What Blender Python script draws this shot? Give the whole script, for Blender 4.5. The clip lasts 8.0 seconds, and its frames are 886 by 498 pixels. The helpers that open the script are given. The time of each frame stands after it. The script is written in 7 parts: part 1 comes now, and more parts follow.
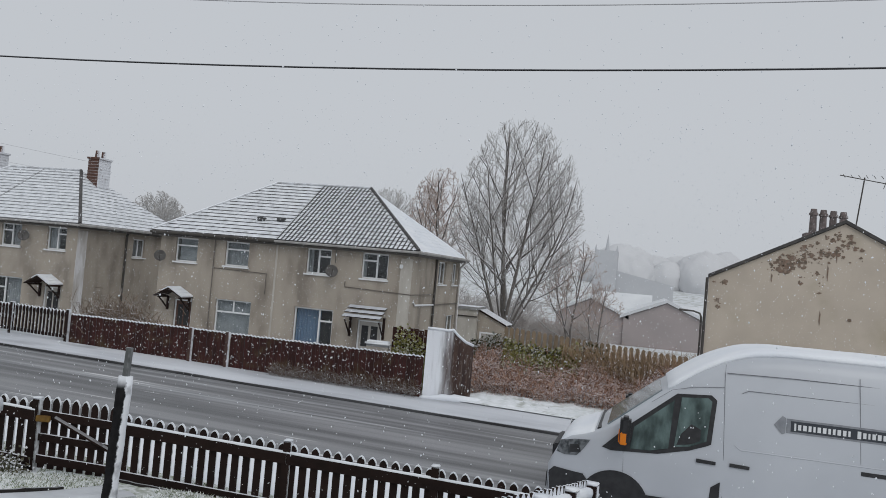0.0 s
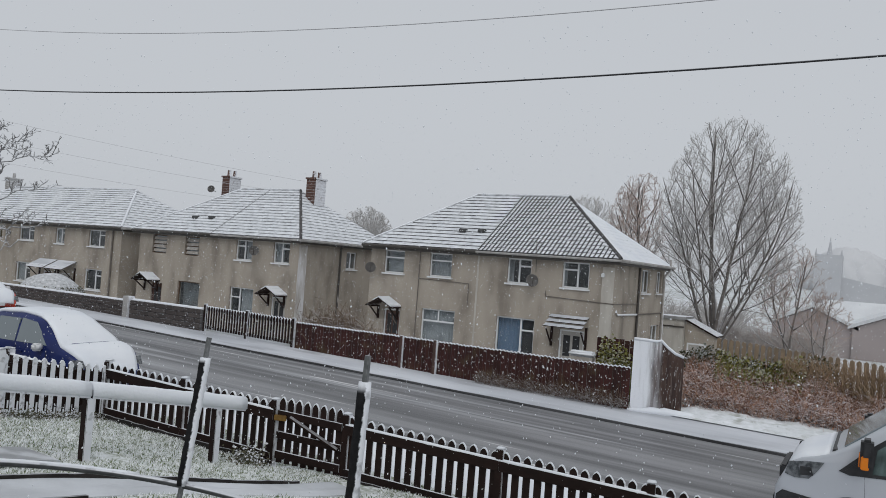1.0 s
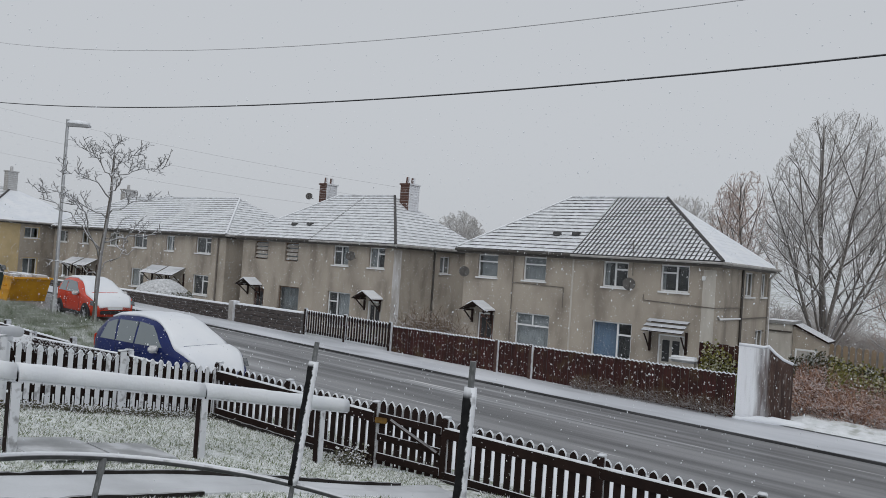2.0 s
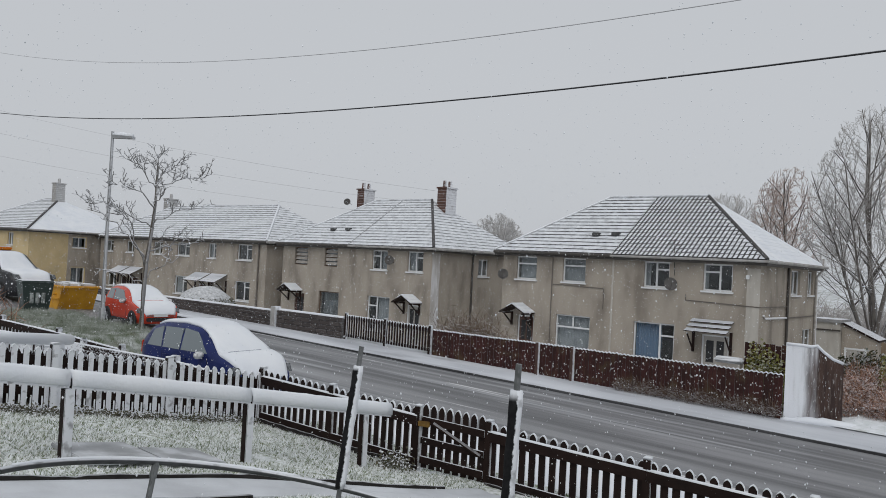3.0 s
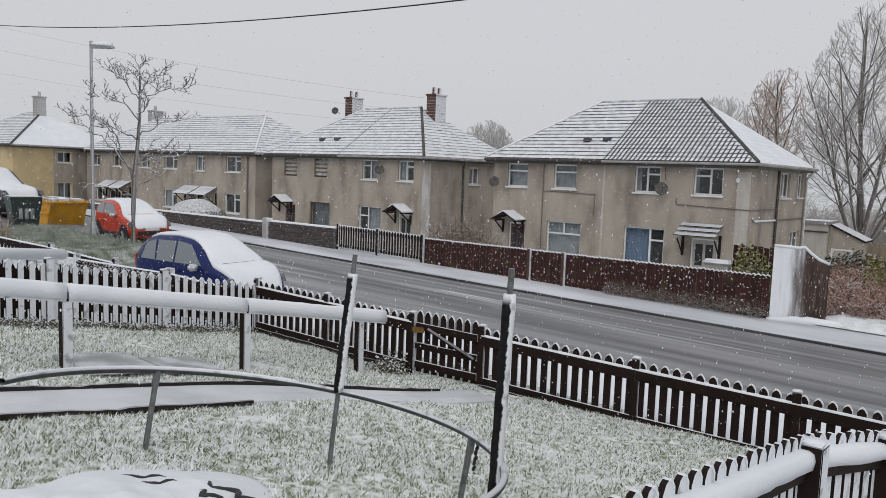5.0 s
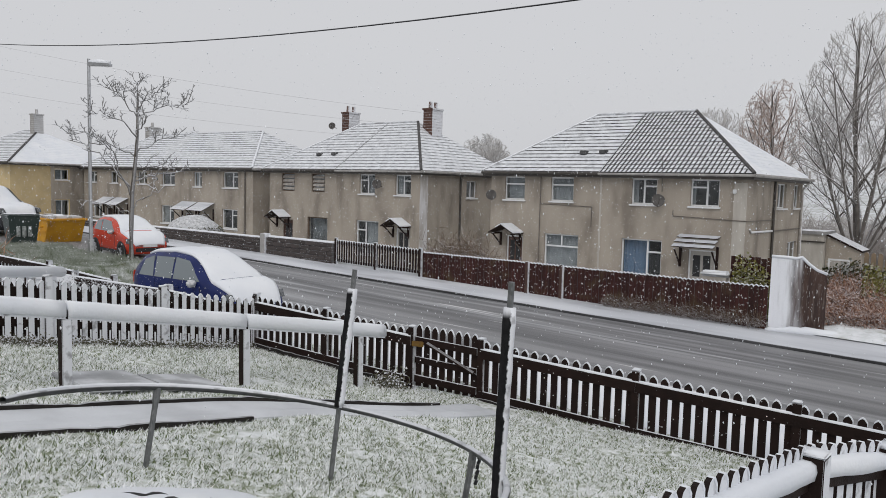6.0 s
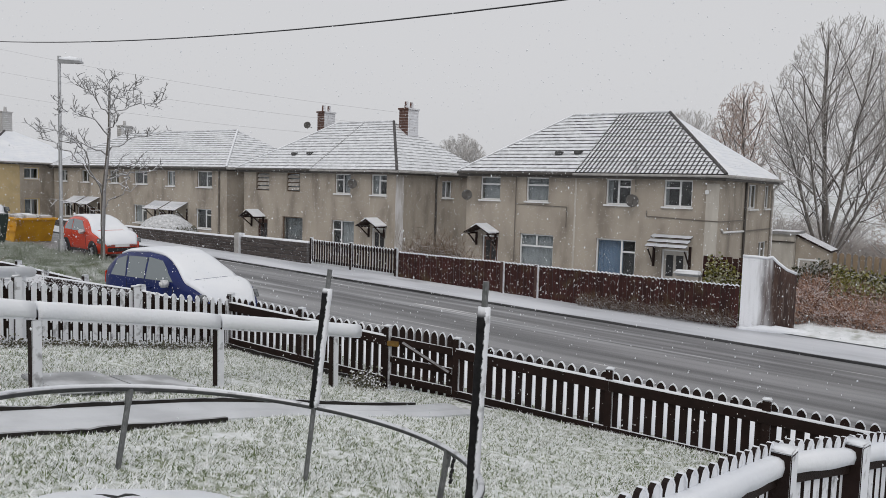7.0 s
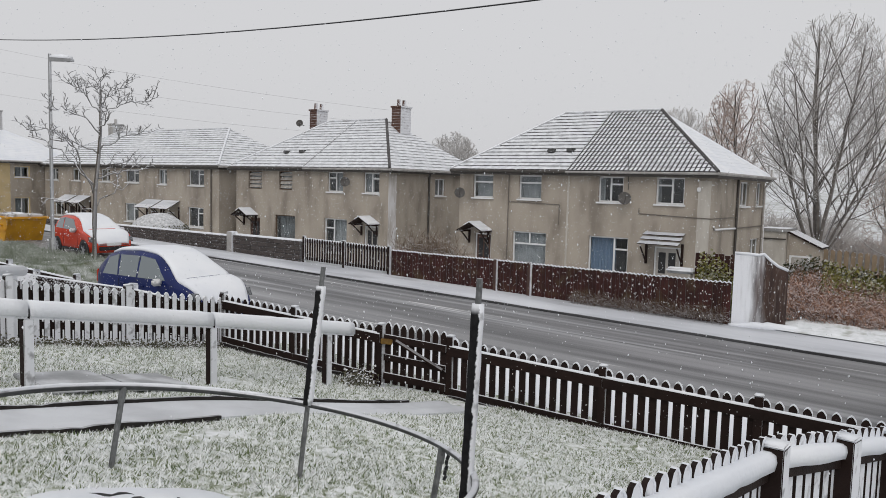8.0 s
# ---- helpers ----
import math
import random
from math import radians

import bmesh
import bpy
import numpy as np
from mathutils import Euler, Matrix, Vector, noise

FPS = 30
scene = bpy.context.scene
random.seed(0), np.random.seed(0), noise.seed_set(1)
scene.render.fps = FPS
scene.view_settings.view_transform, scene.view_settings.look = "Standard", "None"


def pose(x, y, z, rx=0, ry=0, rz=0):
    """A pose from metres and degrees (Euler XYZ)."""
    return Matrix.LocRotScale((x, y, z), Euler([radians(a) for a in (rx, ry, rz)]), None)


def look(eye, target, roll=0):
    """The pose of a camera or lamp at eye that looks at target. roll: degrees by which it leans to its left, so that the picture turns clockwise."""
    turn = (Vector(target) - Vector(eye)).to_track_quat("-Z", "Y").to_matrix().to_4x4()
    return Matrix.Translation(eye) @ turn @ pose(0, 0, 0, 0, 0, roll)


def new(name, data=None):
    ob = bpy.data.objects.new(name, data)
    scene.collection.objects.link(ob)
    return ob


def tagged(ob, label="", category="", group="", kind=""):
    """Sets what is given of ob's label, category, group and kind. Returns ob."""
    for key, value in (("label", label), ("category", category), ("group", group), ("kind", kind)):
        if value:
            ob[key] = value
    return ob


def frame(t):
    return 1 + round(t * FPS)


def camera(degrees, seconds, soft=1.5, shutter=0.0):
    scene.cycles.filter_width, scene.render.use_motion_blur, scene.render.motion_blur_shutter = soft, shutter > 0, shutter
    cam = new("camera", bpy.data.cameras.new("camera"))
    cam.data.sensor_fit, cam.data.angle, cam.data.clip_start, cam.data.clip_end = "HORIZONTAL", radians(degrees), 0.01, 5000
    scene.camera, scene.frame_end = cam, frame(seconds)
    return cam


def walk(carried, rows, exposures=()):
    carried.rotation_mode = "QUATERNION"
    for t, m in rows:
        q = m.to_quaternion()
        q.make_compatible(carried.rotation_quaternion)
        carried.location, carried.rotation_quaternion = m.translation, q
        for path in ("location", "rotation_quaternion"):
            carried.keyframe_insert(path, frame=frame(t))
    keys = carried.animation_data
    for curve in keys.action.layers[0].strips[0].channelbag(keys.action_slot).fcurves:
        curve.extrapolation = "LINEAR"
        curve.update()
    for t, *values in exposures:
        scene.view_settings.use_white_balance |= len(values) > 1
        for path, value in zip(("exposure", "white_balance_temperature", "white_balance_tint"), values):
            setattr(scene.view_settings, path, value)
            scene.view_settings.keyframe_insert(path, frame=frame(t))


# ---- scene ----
cam = camera(60.45, 8.0, soft=0.8)
ROWS = [
    (0.0, 8.737, -28.385, 4.215, 91.72, -5.01, 15.24),
    (0.5, 8.654, -28.437, 4.215, 91.33, -4.57, 24.37),
    (1.0, 8.621, -28.477, 4.218, 91.19, -4.33, 30.03),
    (1.5, 8.600, -28.530, 4.229, 91.00, -4.22, 34.51),
    (2.0, 8.577, -28.539, 4.228, 90.97, -3.92, 36.97),
    (3.5, 8.549, -28.575, 4.227, 90.96, -2.78, 40.31),
    (4.0, 8.545, -28.571, 4.220, 89.22, -2.32, 40.32),
    (4.5, 8.547, -28.568, 4.212, 83.88, -2.17, 39.15),
    (6.0, 8.549, -28.594, 4.218, 85.24, -1.48, 38.87),
    (6.5, 8.565, -28.606, 4.221, 85.24, -1.53, 38.57),
    (7.0, 8.567, -28.607, 4.220, 85.28, -1.64, 37.06),
    (7.5, 8.563, -28.617, 4.217, 85.27, -1.50, 36.95),
    (8.0, 8.566, -28.614, 4.214, 85.15, -1.53, 36.51),
]
walk(cam, [(t, pose(x, y, z, rx, ry, rz)) for t, x, y, z, rx, ry, rz in ROWS],
     exposures=[(0.0, 0.0, 6300, 9), (2.0, 0.0, 6330, 9), (3.5, -0.01, 6400, 9.5), (4.0, 0.03, 6430, 10), (4.5, 0.12, 6480, 10.5), (6.0, 0.17, 6560, 11), (8.0, 0.21, 6640, 11)])

# ---- light: flat overcast sky with falling snow ----
world = bpy.data.worlds.new("overcast")
scene.world = world
world.use_nodes = True
wn, wl = world.node_tree.nodes, world.node_tree.links
wn.clear()
sky = wn.new("ShaderNodeTexSky")
sky.sky_type, sky.sun_disc = "NISHITA", False
sky.sun_elevation, sky.sun_rotation = radians(42), radians(150)
sky.dust_density, sky.air_density = 6.0, 1.0
grey = wn.new("ShaderNodeHueSaturation")
grey.inputs["Saturation"].default_value = 0.12
cloud = wn.new("ShaderNodeMix")
cloud.data_type = "RGBA"
cloud.inputs["Factor"].default_value = 0.9
cloud.inputs["B"].default_value = (5.7, 5.85, 6.1, 1)
back = wn.new("ShaderNodeBackground")
back.inputs["Strength"].default_value = 0.1
wout = wn.new("ShaderNodeOutputWorld")
wl.new(sky.outputs["Color"], grey.inputs["Color"])
wl.new(grey.outputs["Color"], cloud.inputs["A"])
wl.new(cloud.outputs["Result"], back.inputs["Color"])
wl.new(back.outputs["Background"], wout.inputs["Surface"])

sun_data = bpy.data.lights.new("sun", "SUN")
sun_data.energy, sun_data.angle, sun_data.color = 0.7, radians(40), (1.0, 0.97, 0.93)
sun = new("sun", sun_data)
sun.matrix_world = look((20, -30, 40), (0, 0, 0))


# ---- materials ----
MATS = {}


def mat(name, c1, c2=None, scale=3.0, rough=0.75, metal=0.0, bump=0.25, bscale=60.0, stain=None, sscale=0.6, snow=(0, 0), spec=0.4, island=0.0, obrand=0.0, stretch=None, drift=None, fleck=None):
    """Two-scale noise colour, fine relief, and snow lodged on upward (snow[0]) and wind-facing (snow[1]) surfaces."""
    if name in MATS:
        return MATS[name]
    m = bpy.data.materials.new(name)
    m.use_nodes = True
    n, l = m.node_tree.nodes, m.node_tree.links
    b = n["Principled BSDF"]
    b.inputs["Roughness"].default_value = rough
    b.inputs["Metallic"].default_value = metal
    b.inputs["Specular IOR Level"].default_value = spec
    geo = n.new("ShaderNodeNewGeometry")
    c2 = c2 or tuple(v * 0.75 for v in c1)

    def noise_node(s, detail=5):
        t = n.new("ShaderNodeTexNoise")
        t.inputs["Scale"].default_value = s
        t.inputs["Detail"].default_value = detail
        if stretch and s < 20:
            v = n.new("ShaderNodeVectorMath")
            v.operation = "MULTIPLY"
            v.inputs[1].default_value = stretch
            l.new(geo.outputs["Position"], v.inputs[0])
            l.new(v.outputs[0], t.inputs["Vector"])
        else:
            l.new(geo.outputs["Position"], t.inputs["Vector"])
        return t.outputs["Fac"]

    def ramp(sock, lo, hi):
        r = n.new("ShaderNodeMapRange")
        r.interpolation_type = "SMOOTHSTEP"
        r.inputs["From Min"].default_value, r.inputs["From Max"].default_value = lo, hi
        l.new(sock, r.inputs["Value"])
        return r.outputs["Result"]

    def mix(fac, a, bcol):
        x = n.new("ShaderNodeMix")
        x.data_type = "RGBA"
        for sock, v in ((x.inputs["Factor"], fac), (x.inputs["A"], a), (x.inputs["B"], bcol)):
            if isinstance(v, tuple):
                sock.default_value = (*v, 1)
            elif isinstance(v, float):
                sock.default_value = v
            else:
                l.new(v, sock)
        return x.outputs["Result"]

    def math_node(op, a, bb):
        x = n.new("ShaderNodeMath")
        x.operation, x.use_clamp = op, True
        for sock, v in zip(x.inputs, (a, bb)):
            if isinstance(v, float):
                sock.default_value = v
            else:
                l.new(v, sock)
        return x.outputs[0]

    fac = ramp(noise_node(scale), 0.3, 0.7)
    if island:
        fac = mix(island, fac, geo.outputs["Random Per Island"])
    if obrand:
        oi = n.new("ShaderNodeObjectInfo")
        fac = mix(obrand, fac, oi.outputs["Random"])
    col = mix(fac, c1, c2)
    if stain:
        col = mix(math_node("MULTIPLY", ramp(noise_node(sscale, 8), 0.5, 0.75), 0.8), col, stain)
    fine = noise_node(bscale, 3)
    if snow[0] or snow[1]:
        sep = n.new("ShaderNodeSeparateXYZ")
        l.new(geo.outputs["Normal"], sep.inputs[0])
        patch = ramp(noise_node(9.0, 6), 0.25, 0.6)
        up = math_node("MULTIPLY", ramp(sep.outputs["Z"], 0.25, 0.7), float(snow[0]))
        face = n.new("ShaderNodeVectorMath")
        face.operation = "DOT_PRODUCT"
        face.inputs[1].default_value = (0.84, 0.54, 0.0)
        l.new(geo.outputs["Normal"], face.inputs[0])
        ragged = n.new("ShaderNodeMath")
        ragged.operation = "MULTIPLY_ADD"
        l.new(noise_node(30.0, 4), ragged.inputs[0])
        ragged.inputs[1].default_value = 0.9
        l.new(face.outputs["Value"], ragged.inputs[2])
        wind = math_node("MULTIPLY", ramp(ragged.outputs[0], 0.55, 0.80), float(snow[1]))
        lodged = math_node("MULTIPLY", math_node("ADD", up, wind), math_node("ADD", patch, 0.45))
        col = mix(lodged, col, (0.80, 0.82, 0.86))
    if fleck:
        # flakes of snow caught on a rough face: size (per metre), amount
        col = mix(math_node("MULTIPLY", ramp(noise_node(fleck[0], 3), fleck[1], fleck[1] + 0.06), 0.75), col, (0.72, 0.72, 0.73))
    if drift:
        # a crust of wind-driven snow, thinning out along x
        sx = n.new("ShaderNodeSeparateXYZ")
        l.new(geo.outputs["Position"], sx.inputs[0])
        edge = n.new("ShaderNodeMath")
        edge.operation = "MULTIPLY_ADD"
        l.new(noise_node(2.2, 8), edge.inputs[0])
        edge.inputs[1].default_value = 0.9
        l.new(sx.outputs["X"], edge.inputs[2])
        col = mix(ramp(edge.outputs[0], drift[1], drift[0]), col, (0.80, 0.82, 0.86))
    l.new(col, b.inputs["Base Color"])
    if bump:
        bn = n.new("ShaderNodeBump")
        bn.inputs["Strength"].default_value, bn.inputs["Distance"].default_value = bump, 0.02
        l.new(fine, bn.inputs["Height"])
        l.new(bn.outputs["Normal"], b.inputs["Normal"])
    MATS[name] = m
    return m


SNOW = mat("snow", (0.82, 0.84, 0.87), (0.74, 0.77, 0.82), scale=1.2, rough=0.6, bump=0.35, bscale=25)
RENDER = mat("pebbledash", (0.40, 0.355, 0.30), (0.30, 0.264, 0.222), scale=0.9, rough=0.95, bump=0.5, bscale=90, stain=(0.20, 0.173, 0.145), sscale=0.9, stretch=(1.25, 1.25, 0.5), fleck=(24.0, 0.655))
RENDER_PALE = mat("pale render patch", (0.50, 0.475, 0.43), (0.40, 0.37, 0.33), scale=2, rough=0.9, bump=0.3, bscale=70, stretch=(1.5, 1.5, 0.4))
YELLOW_WALL = mat("ochre render", (0.58, 0.455, 0.26), (0.50, 0.39, 0.22), scale=1, rough=0.9, bump=0.3, bscale=60, stain=(0.40, 0.32, 0.20), sscale=0.6)
GABLE = mat("cream render", (0.52, 0.455, 0.38), (0.455, 0.395, 0.33), scale=0.7, rough=0.9, bump=0.3, bscale=50, stain=(0.36, 0.31, 0.23), sscale=0.5)
GABLE_BARE = mat("bare patch", (0.24, 0.165, 0.125), (0.14, 0.115, 0.09), scale=9, rough=0.95, bump=0.8, bscale=30, stain=(0.36, 0.30, 0.25), sscale=8)
TILE_DARK = mat("dark roof tile", (0.06, 0.057, 0.058), (0.10, 0.095, 0.095), scale=4, rough=0.8, bump=0.3, bscale=40)
TILE_SNOW = mat("snow on tiles", (0.82, 0.84, 0.87), (0.64, 0.66, 0.69), scale=3.2, rough=0.7, bump=0.3, bscale=30, stain=(0.40, 0.41, 0.43), sscale=4.0)
TILE_LIP_WHITE = mat("tile edges nearly buried in snow", (0.20, 0.20, 0.205), (0.42, 0.425, 0.44), scale=5, rough=0.8, bump=0.3, bscale=40, stain=(0.70, 0.72, 0.75), sscale=3.5)
TILE_LIP = mat("tile edges catching snow", (0.065, 0.062, 0.062), (0.16, 0.155, 0.155), scale=6, rough=0.8, bump=0.3, bscale=40, stain=(0.66, 0.68, 0.71), sscale=4.5)
WOOD = mat("brown stained wood", (0.021, 0.011, 0.009), (0.012, 0.007, 0.006), scale=6, rough=0.6, bump=0.3, bscale=90, snow=(1.0, 0.95), obrand=0.4, spec=0.15, fleck=(24.0, 0.70))
WOOD_LEE = mat("brown stained wood, lee side clear", (0.020, 0.011, 0.009), (0.012, 0.007, 0.006), scale=6, rough=0.6, bump=0.3, bscale=90, snow=(0.0, 0.95), obrand=0.4, spec=0.15)
EDGING = mat("wet dark edging", (0.020, 0.018, 0.017), (0.035, 0.032, 0.030), scale=6, rough=0.7, bump=0.3, bscale=60, snow=(0.45, 0.0), spec=0.15)
WOOD_PLAIN = mat("dark brown wood", (0.026, 0.014, 0.011), (0.016, 0.009, 0.008), scale=6, rough=0.6, bump=0.3, bscale=90, snow=(0.9, 0.0), obrand=0.4, spec=0.15)
WOOD_DARK = mat("sheltered dark brown wood", (0.022, 0.013, 0.010), (0.014, 0.008, 0.007), scale=6, rough=0.6, bump=0.3, bscale=90, obrand=0.4, spec=0.15)
FAR_WOOD = mat("weathered red brown boards", (0.062, 0.024, 0.022), (0.030, 0.016, 0.015), scale=3, rough=0.85, bump=0.5, bscale=40, snow=(0.9, 0.12), obrand=0.5, spec=0.15, stain=(0.085, 0.06, 0.035), sscale=2.5, fleck=(12.0, 0.615))
UPVC = mat("white upvc", (0.72, 0.73, 0.74), (0.66, 0.67, 0.68), scale=2, rough=0.35, bump=0.05)
GUTTER = mat("dark gutter", (0.07, 0.062, 0.055), (0.05, 0.045, 0.04), scale=5, rough=0.5, bump=0.1)
PIPE = mat("painted downpipe", (0.17, 0.15, 0.13), (0.12, 0.105, 0.09), scale=6, rough=0.6, bump=0.1)
STEEL = mat("galvanised steel", (0.15, 0.155, 0.155), (0.085, 0.09, 0.09), scale=12, rough=0.5, metal=0.4, bump=0.1, snow=(0.4, 0.1))
TRAMP_RING = mat("wet steel ring under snow", (0.075, 0.078, 0.08), (0.045, 0.047, 0.048), scale=12, rough=0.5, metal=0.3, bump=0.1, snow=(0.8, 0.0))
FOAM = mat("black foam sleeve", (0.012, 0.012, 0.013), (0.020, 0.020, 0.021), scale=20, rough=0.9, bump=0.3, bscale=60, snow=(0.9, 1.0), spec=0.08)
BRICK = mat("red brick", (0.125, 0.066, 0.05), (0.08, 0.046, 0.038), scale=8, rough=0.9, bump=0.5, bscale=40, snow=(0.9, 0.9))
PIPE_PALE = mat("pale pipe lined with snow", (0.46, 0.44, 0.42), (0.30, 0.28, 0.26), scale=5, rough=0.6, bump=0.1, snow=(1.0, 0.6))
GUTTER_PALE = mat("weathered pale gutter", (0.40, 0.39, 0.38), (0.26, 0.25, 0.24), scale=2.5, rough=0.55, bump=0.1)
CONCRETE = mat("concrete", (0.36, 0.35, 0.33), (0.28, 0.27, 0.26), scale=4, rough=0.9, bump=0.4, bscale=50, snow=(0.8, 0.3))
ASPHALT = mat("wet asphalt with slush", (0.27, 0.272, 0.282), (0.105, 0.107, 0.112), scale=1.1, rough=0.5, bump=0.2, bscale=120, stain=(0.44, 0.45, 0.47), sscale=1.3, stretch=(0.09, 2.1, 1.0), fleck=(2.6, 0.66))
PAVE = mat("snowy pavement", (0.68, 0.70, 0.74), (0.52, 0.54, 0.58), scale=0.8, rough=0.7, bump=0.3, bscale=30, stain=(0.38, 0.39, 0.42), sscale=1.1, stretch=(0.35, 1.2, 1.0))
PATH = mat("snow covered concrete path", (0.62, 0.64, 0.67), (0.50, 0.515, 0.54), scale=1.6, rough=0.7, bump=0.3, bscale=22)
KERB = mat("wet kerb stone", (0.030, 0.030, 0.032), (0.09, 0.092, 0.096), scale=0.8, rough=0.7, bump=0.3)
LAWN = mat("lawn under thin snow", (0.86, 0.88, 0.89), (0.20, 0.235, 0.135), scale=11.0, rough=0.85, bump=1.0, bscale=40, stain=(0.82, 0.84, 0.86), sscale=2.2)
BLADE = mat("green grass blades", (0.075, 0.115, 0.042), (0.19, 0.225, 0.11), scale=2.0, rough=0.8, bump=0, island=0.8)
BLADE_WHITE = mat("grass blades cased in snow", (0.93, 0.94, 0.95), (0.78, 0.80, 0.80), scale=2.0, rough=0.8, bump=0, island=0.8)
GROUND = mat("snowy ground", (0.70, 0.72, 0.75), (0.50, 0.52, 0.52), scale=0.25, rough=0.85, bump=0.6, bscale=8, stain=(0.33, 0.33, 0.28), sscale=0.5)
BARK = mat("grey bark", (0.12, 0.105, 0.09), (0.08, 0.07, 0.06), scale=8, rough=0.9, bump=0.6, bscale=30, snow=(0.75, 0.3))
# Distance haze is put into the pale bark and twig colours below.
MIST_BARK = mat("grey bark with painted haze", (0.185, 0.17, 0.155), (0.135, 0.12, 0.11), scale=3, rough=0.9, bump=0.5, bscale=20, snow=(0.9, 0.3))
TWIG = mat("bare twigs dusted with snow, with painted haze", (0.30, 0.28, 0.26), (0.46, 0.45, 0.44), scale=1.2, rough=0.9, bump=0, island=0.45)
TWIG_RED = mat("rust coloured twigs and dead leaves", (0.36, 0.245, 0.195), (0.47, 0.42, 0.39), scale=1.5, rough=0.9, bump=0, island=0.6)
FAR_TWIG = mat("bare twigs with painted haze", (0.46, 0.445, 0.435), (0.54, 0.53, 0.525), scale=3, rough=0.95, bump=0, island=0.5)
BRAMBLE = mat("dead bramble stems", (0.07, 0.022, 0.017), (0.56, 0.33, 0.22), scale=2.2, rough=0.9, bump=0, island=0.9, snow=(0.5, 0))
IVY = mat("dull green leaves", (0.095, 0.105, 0.03), (0.27, 0.245, 0.08), scale=3, rough=0.8, bump=0, island=0.7, snow=(0.22, 0), spec=0.15)
HEDGE_LEAF = mat("dark hedge leaves with snow", (0.07, 0.075, 0.045), (0.13, 0.115, 0.075), scale=4, rough=0.8, bump=0, island=0.7, snow=(0.85, 0))
VAN_WHITE = mat("white van paint", (0.50, 0.52, 0.555), (0.45, 0.47, 0.505), scale=0.8, rough=0.3, bump=0.02, bscale=8, spec=0.5)
BLUE_PAINT = mat("dark blue paint", (0.008, 0.019, 0.115), (0.006, 0.014, 0.085), scale=2, rough=0.3, bump=0.01, spec=0.3, fleck=(22.0, 0.665))
RED_PAINT = mat("red paint", (0.55, 0.055, 0.025), (0.48, 0.045, 0.02), scale=2, rough=0.25, bump=0.01, spec=0.5, fleck=(26.0, 0.70))
BLACK = mat("black plastic", (0.018, 0.018, 0.02), (0.03, 0.03, 0.032), scale=10, rough=0.5, bump=0.1)
RUBBER = mat("tyre rubber", (0.015, 0.015, 0.016), (0.025, 0.025, 0.026), scale=20, rough=0.85, bump=0.2)
RIM = mat("alloy rim", (0.45, 0.46, 0.48), (0.35, 0.36, 0.38), scale=8, rough=0.35, metal=0.8, bump=0.05)
AMBER = mat("amber lens", (0.75, 0.22, 0.01), (0.65, 0.18, 0.01), scale=8, rough=0.25, bump=0.02)
LENS = mat("headlamp lens", (0.17, 0.18, 0.19), (0.035, 0.04, 0.045), scale=14, rough=0.15, bump=0.05, spec=0.7)
SKIP_YELLOW = mat("yellow skip paint", (0.70, 0.36, 0.02), (0.58, 0.28, 0.02), scale=3, rough=0.6, bump=0.2, stain=(0.34, 0.17, 0.03), sscale=2)
DARK_GREEN = mat("dark green plastic", (0.020, 0.035, 0.032), (0.03, 0.045, 0.04), scale=4, rough=0.5, bump=0.1, snow=(0.9, 0))
CLOTH = mat("pale curtain", (0.32, 0.33, 0.34), (0.24, 0.25, 0.26), scale=3, rough=0.9, bump=0.3, bscale=20)
BLIND = mat("blue vertical blind", (0.13, 0.20, 0.30), (0.09, 0.15, 0.24), scale=12, rough=0.8, bump=0.2)
DOOR_PAINT = mat("pale door paint", (0.42, 0.40, 0.37), (0.36, 0.34, 0.31), scale=3, rough=0.5, bump=0.1)
DOOR_BROWN = mat("brown door", (0.10, 0.05, 0.035), (0.07, 0.035, 0.027), scale=4, rough=0.5, bump=0.15)
ROOM = mat("dim room", (0.10, 0.10, 0.10), (0.06, 0.06, 0.06), scale=1, rough=0.9, bump=0)
SIGN = mat("dark sign print", (0.045, 0.05, 0.06), (0.035, 0.04, 0.05), scale=5, rough=0.35, bump=0)
SIGN_EDGE = mat("silver sign border", (0.26, 0.27, 0.29), (0.20, 0.21, 0.23), scale=14, rough=0.4, bump=0)
# Far backdrop: the air's haze is mixed into these flat base colours.
MISTY = mat("far brick with painted haze", (0.385, 0.34, 0.335), (0.35, 0.315, 0.31), scale=0.5, rough=0.95, bump=0)
MISTY_ROOF = mat("far snow with painted haze", (0.70, 0.715, 0.73), (0.62, 0.635, 0.655), scale=0.4, rough=0.9, bump=0)
MISTY_GREY = mat("far stone with painted haze", (0.52, 0.53, 0.55), (0.49, 0.50, 0.52), scale=0.2, rough=0.95, bump=0)
MISTY_WOOD = mat("far woods with painted haze", (0.58, 0.585, 0.60), (0.61, 0.615, 0.63), scale=0.06, rough=0.95, bump=0)
CABLE = mat("cable sheath", (0.02, 0.02, 0.022), (0.03, 0.03, 0.033), scale=5, rough=0.7, bump=0, snow=(0.5, 0))
THIN_WIRE = mat("weathered thin wire", (0.42, 0.42, 0.43), (0.48, 0.48, 0.49), scale=5, rough=0.7, bump=0)


def glass_mat():
    m = bpy.data.materials.new("window glass")
    m.use_nodes = True
    b = m.node_tree.nodes["Principled BSDF"]
    b.inputs["Base Color"].default_value = (0.85, 0.9, 0.92, 1)
    b.inputs["Roughness"].default_value = 0.03
    b.inputs["Transmission Weight"].default_value = 1.0
    b.inputs["IOR"].default_value = 1.45
    return m


GLASS = glass_mat()


# ---- building blocks ----
ORIGIN = {}


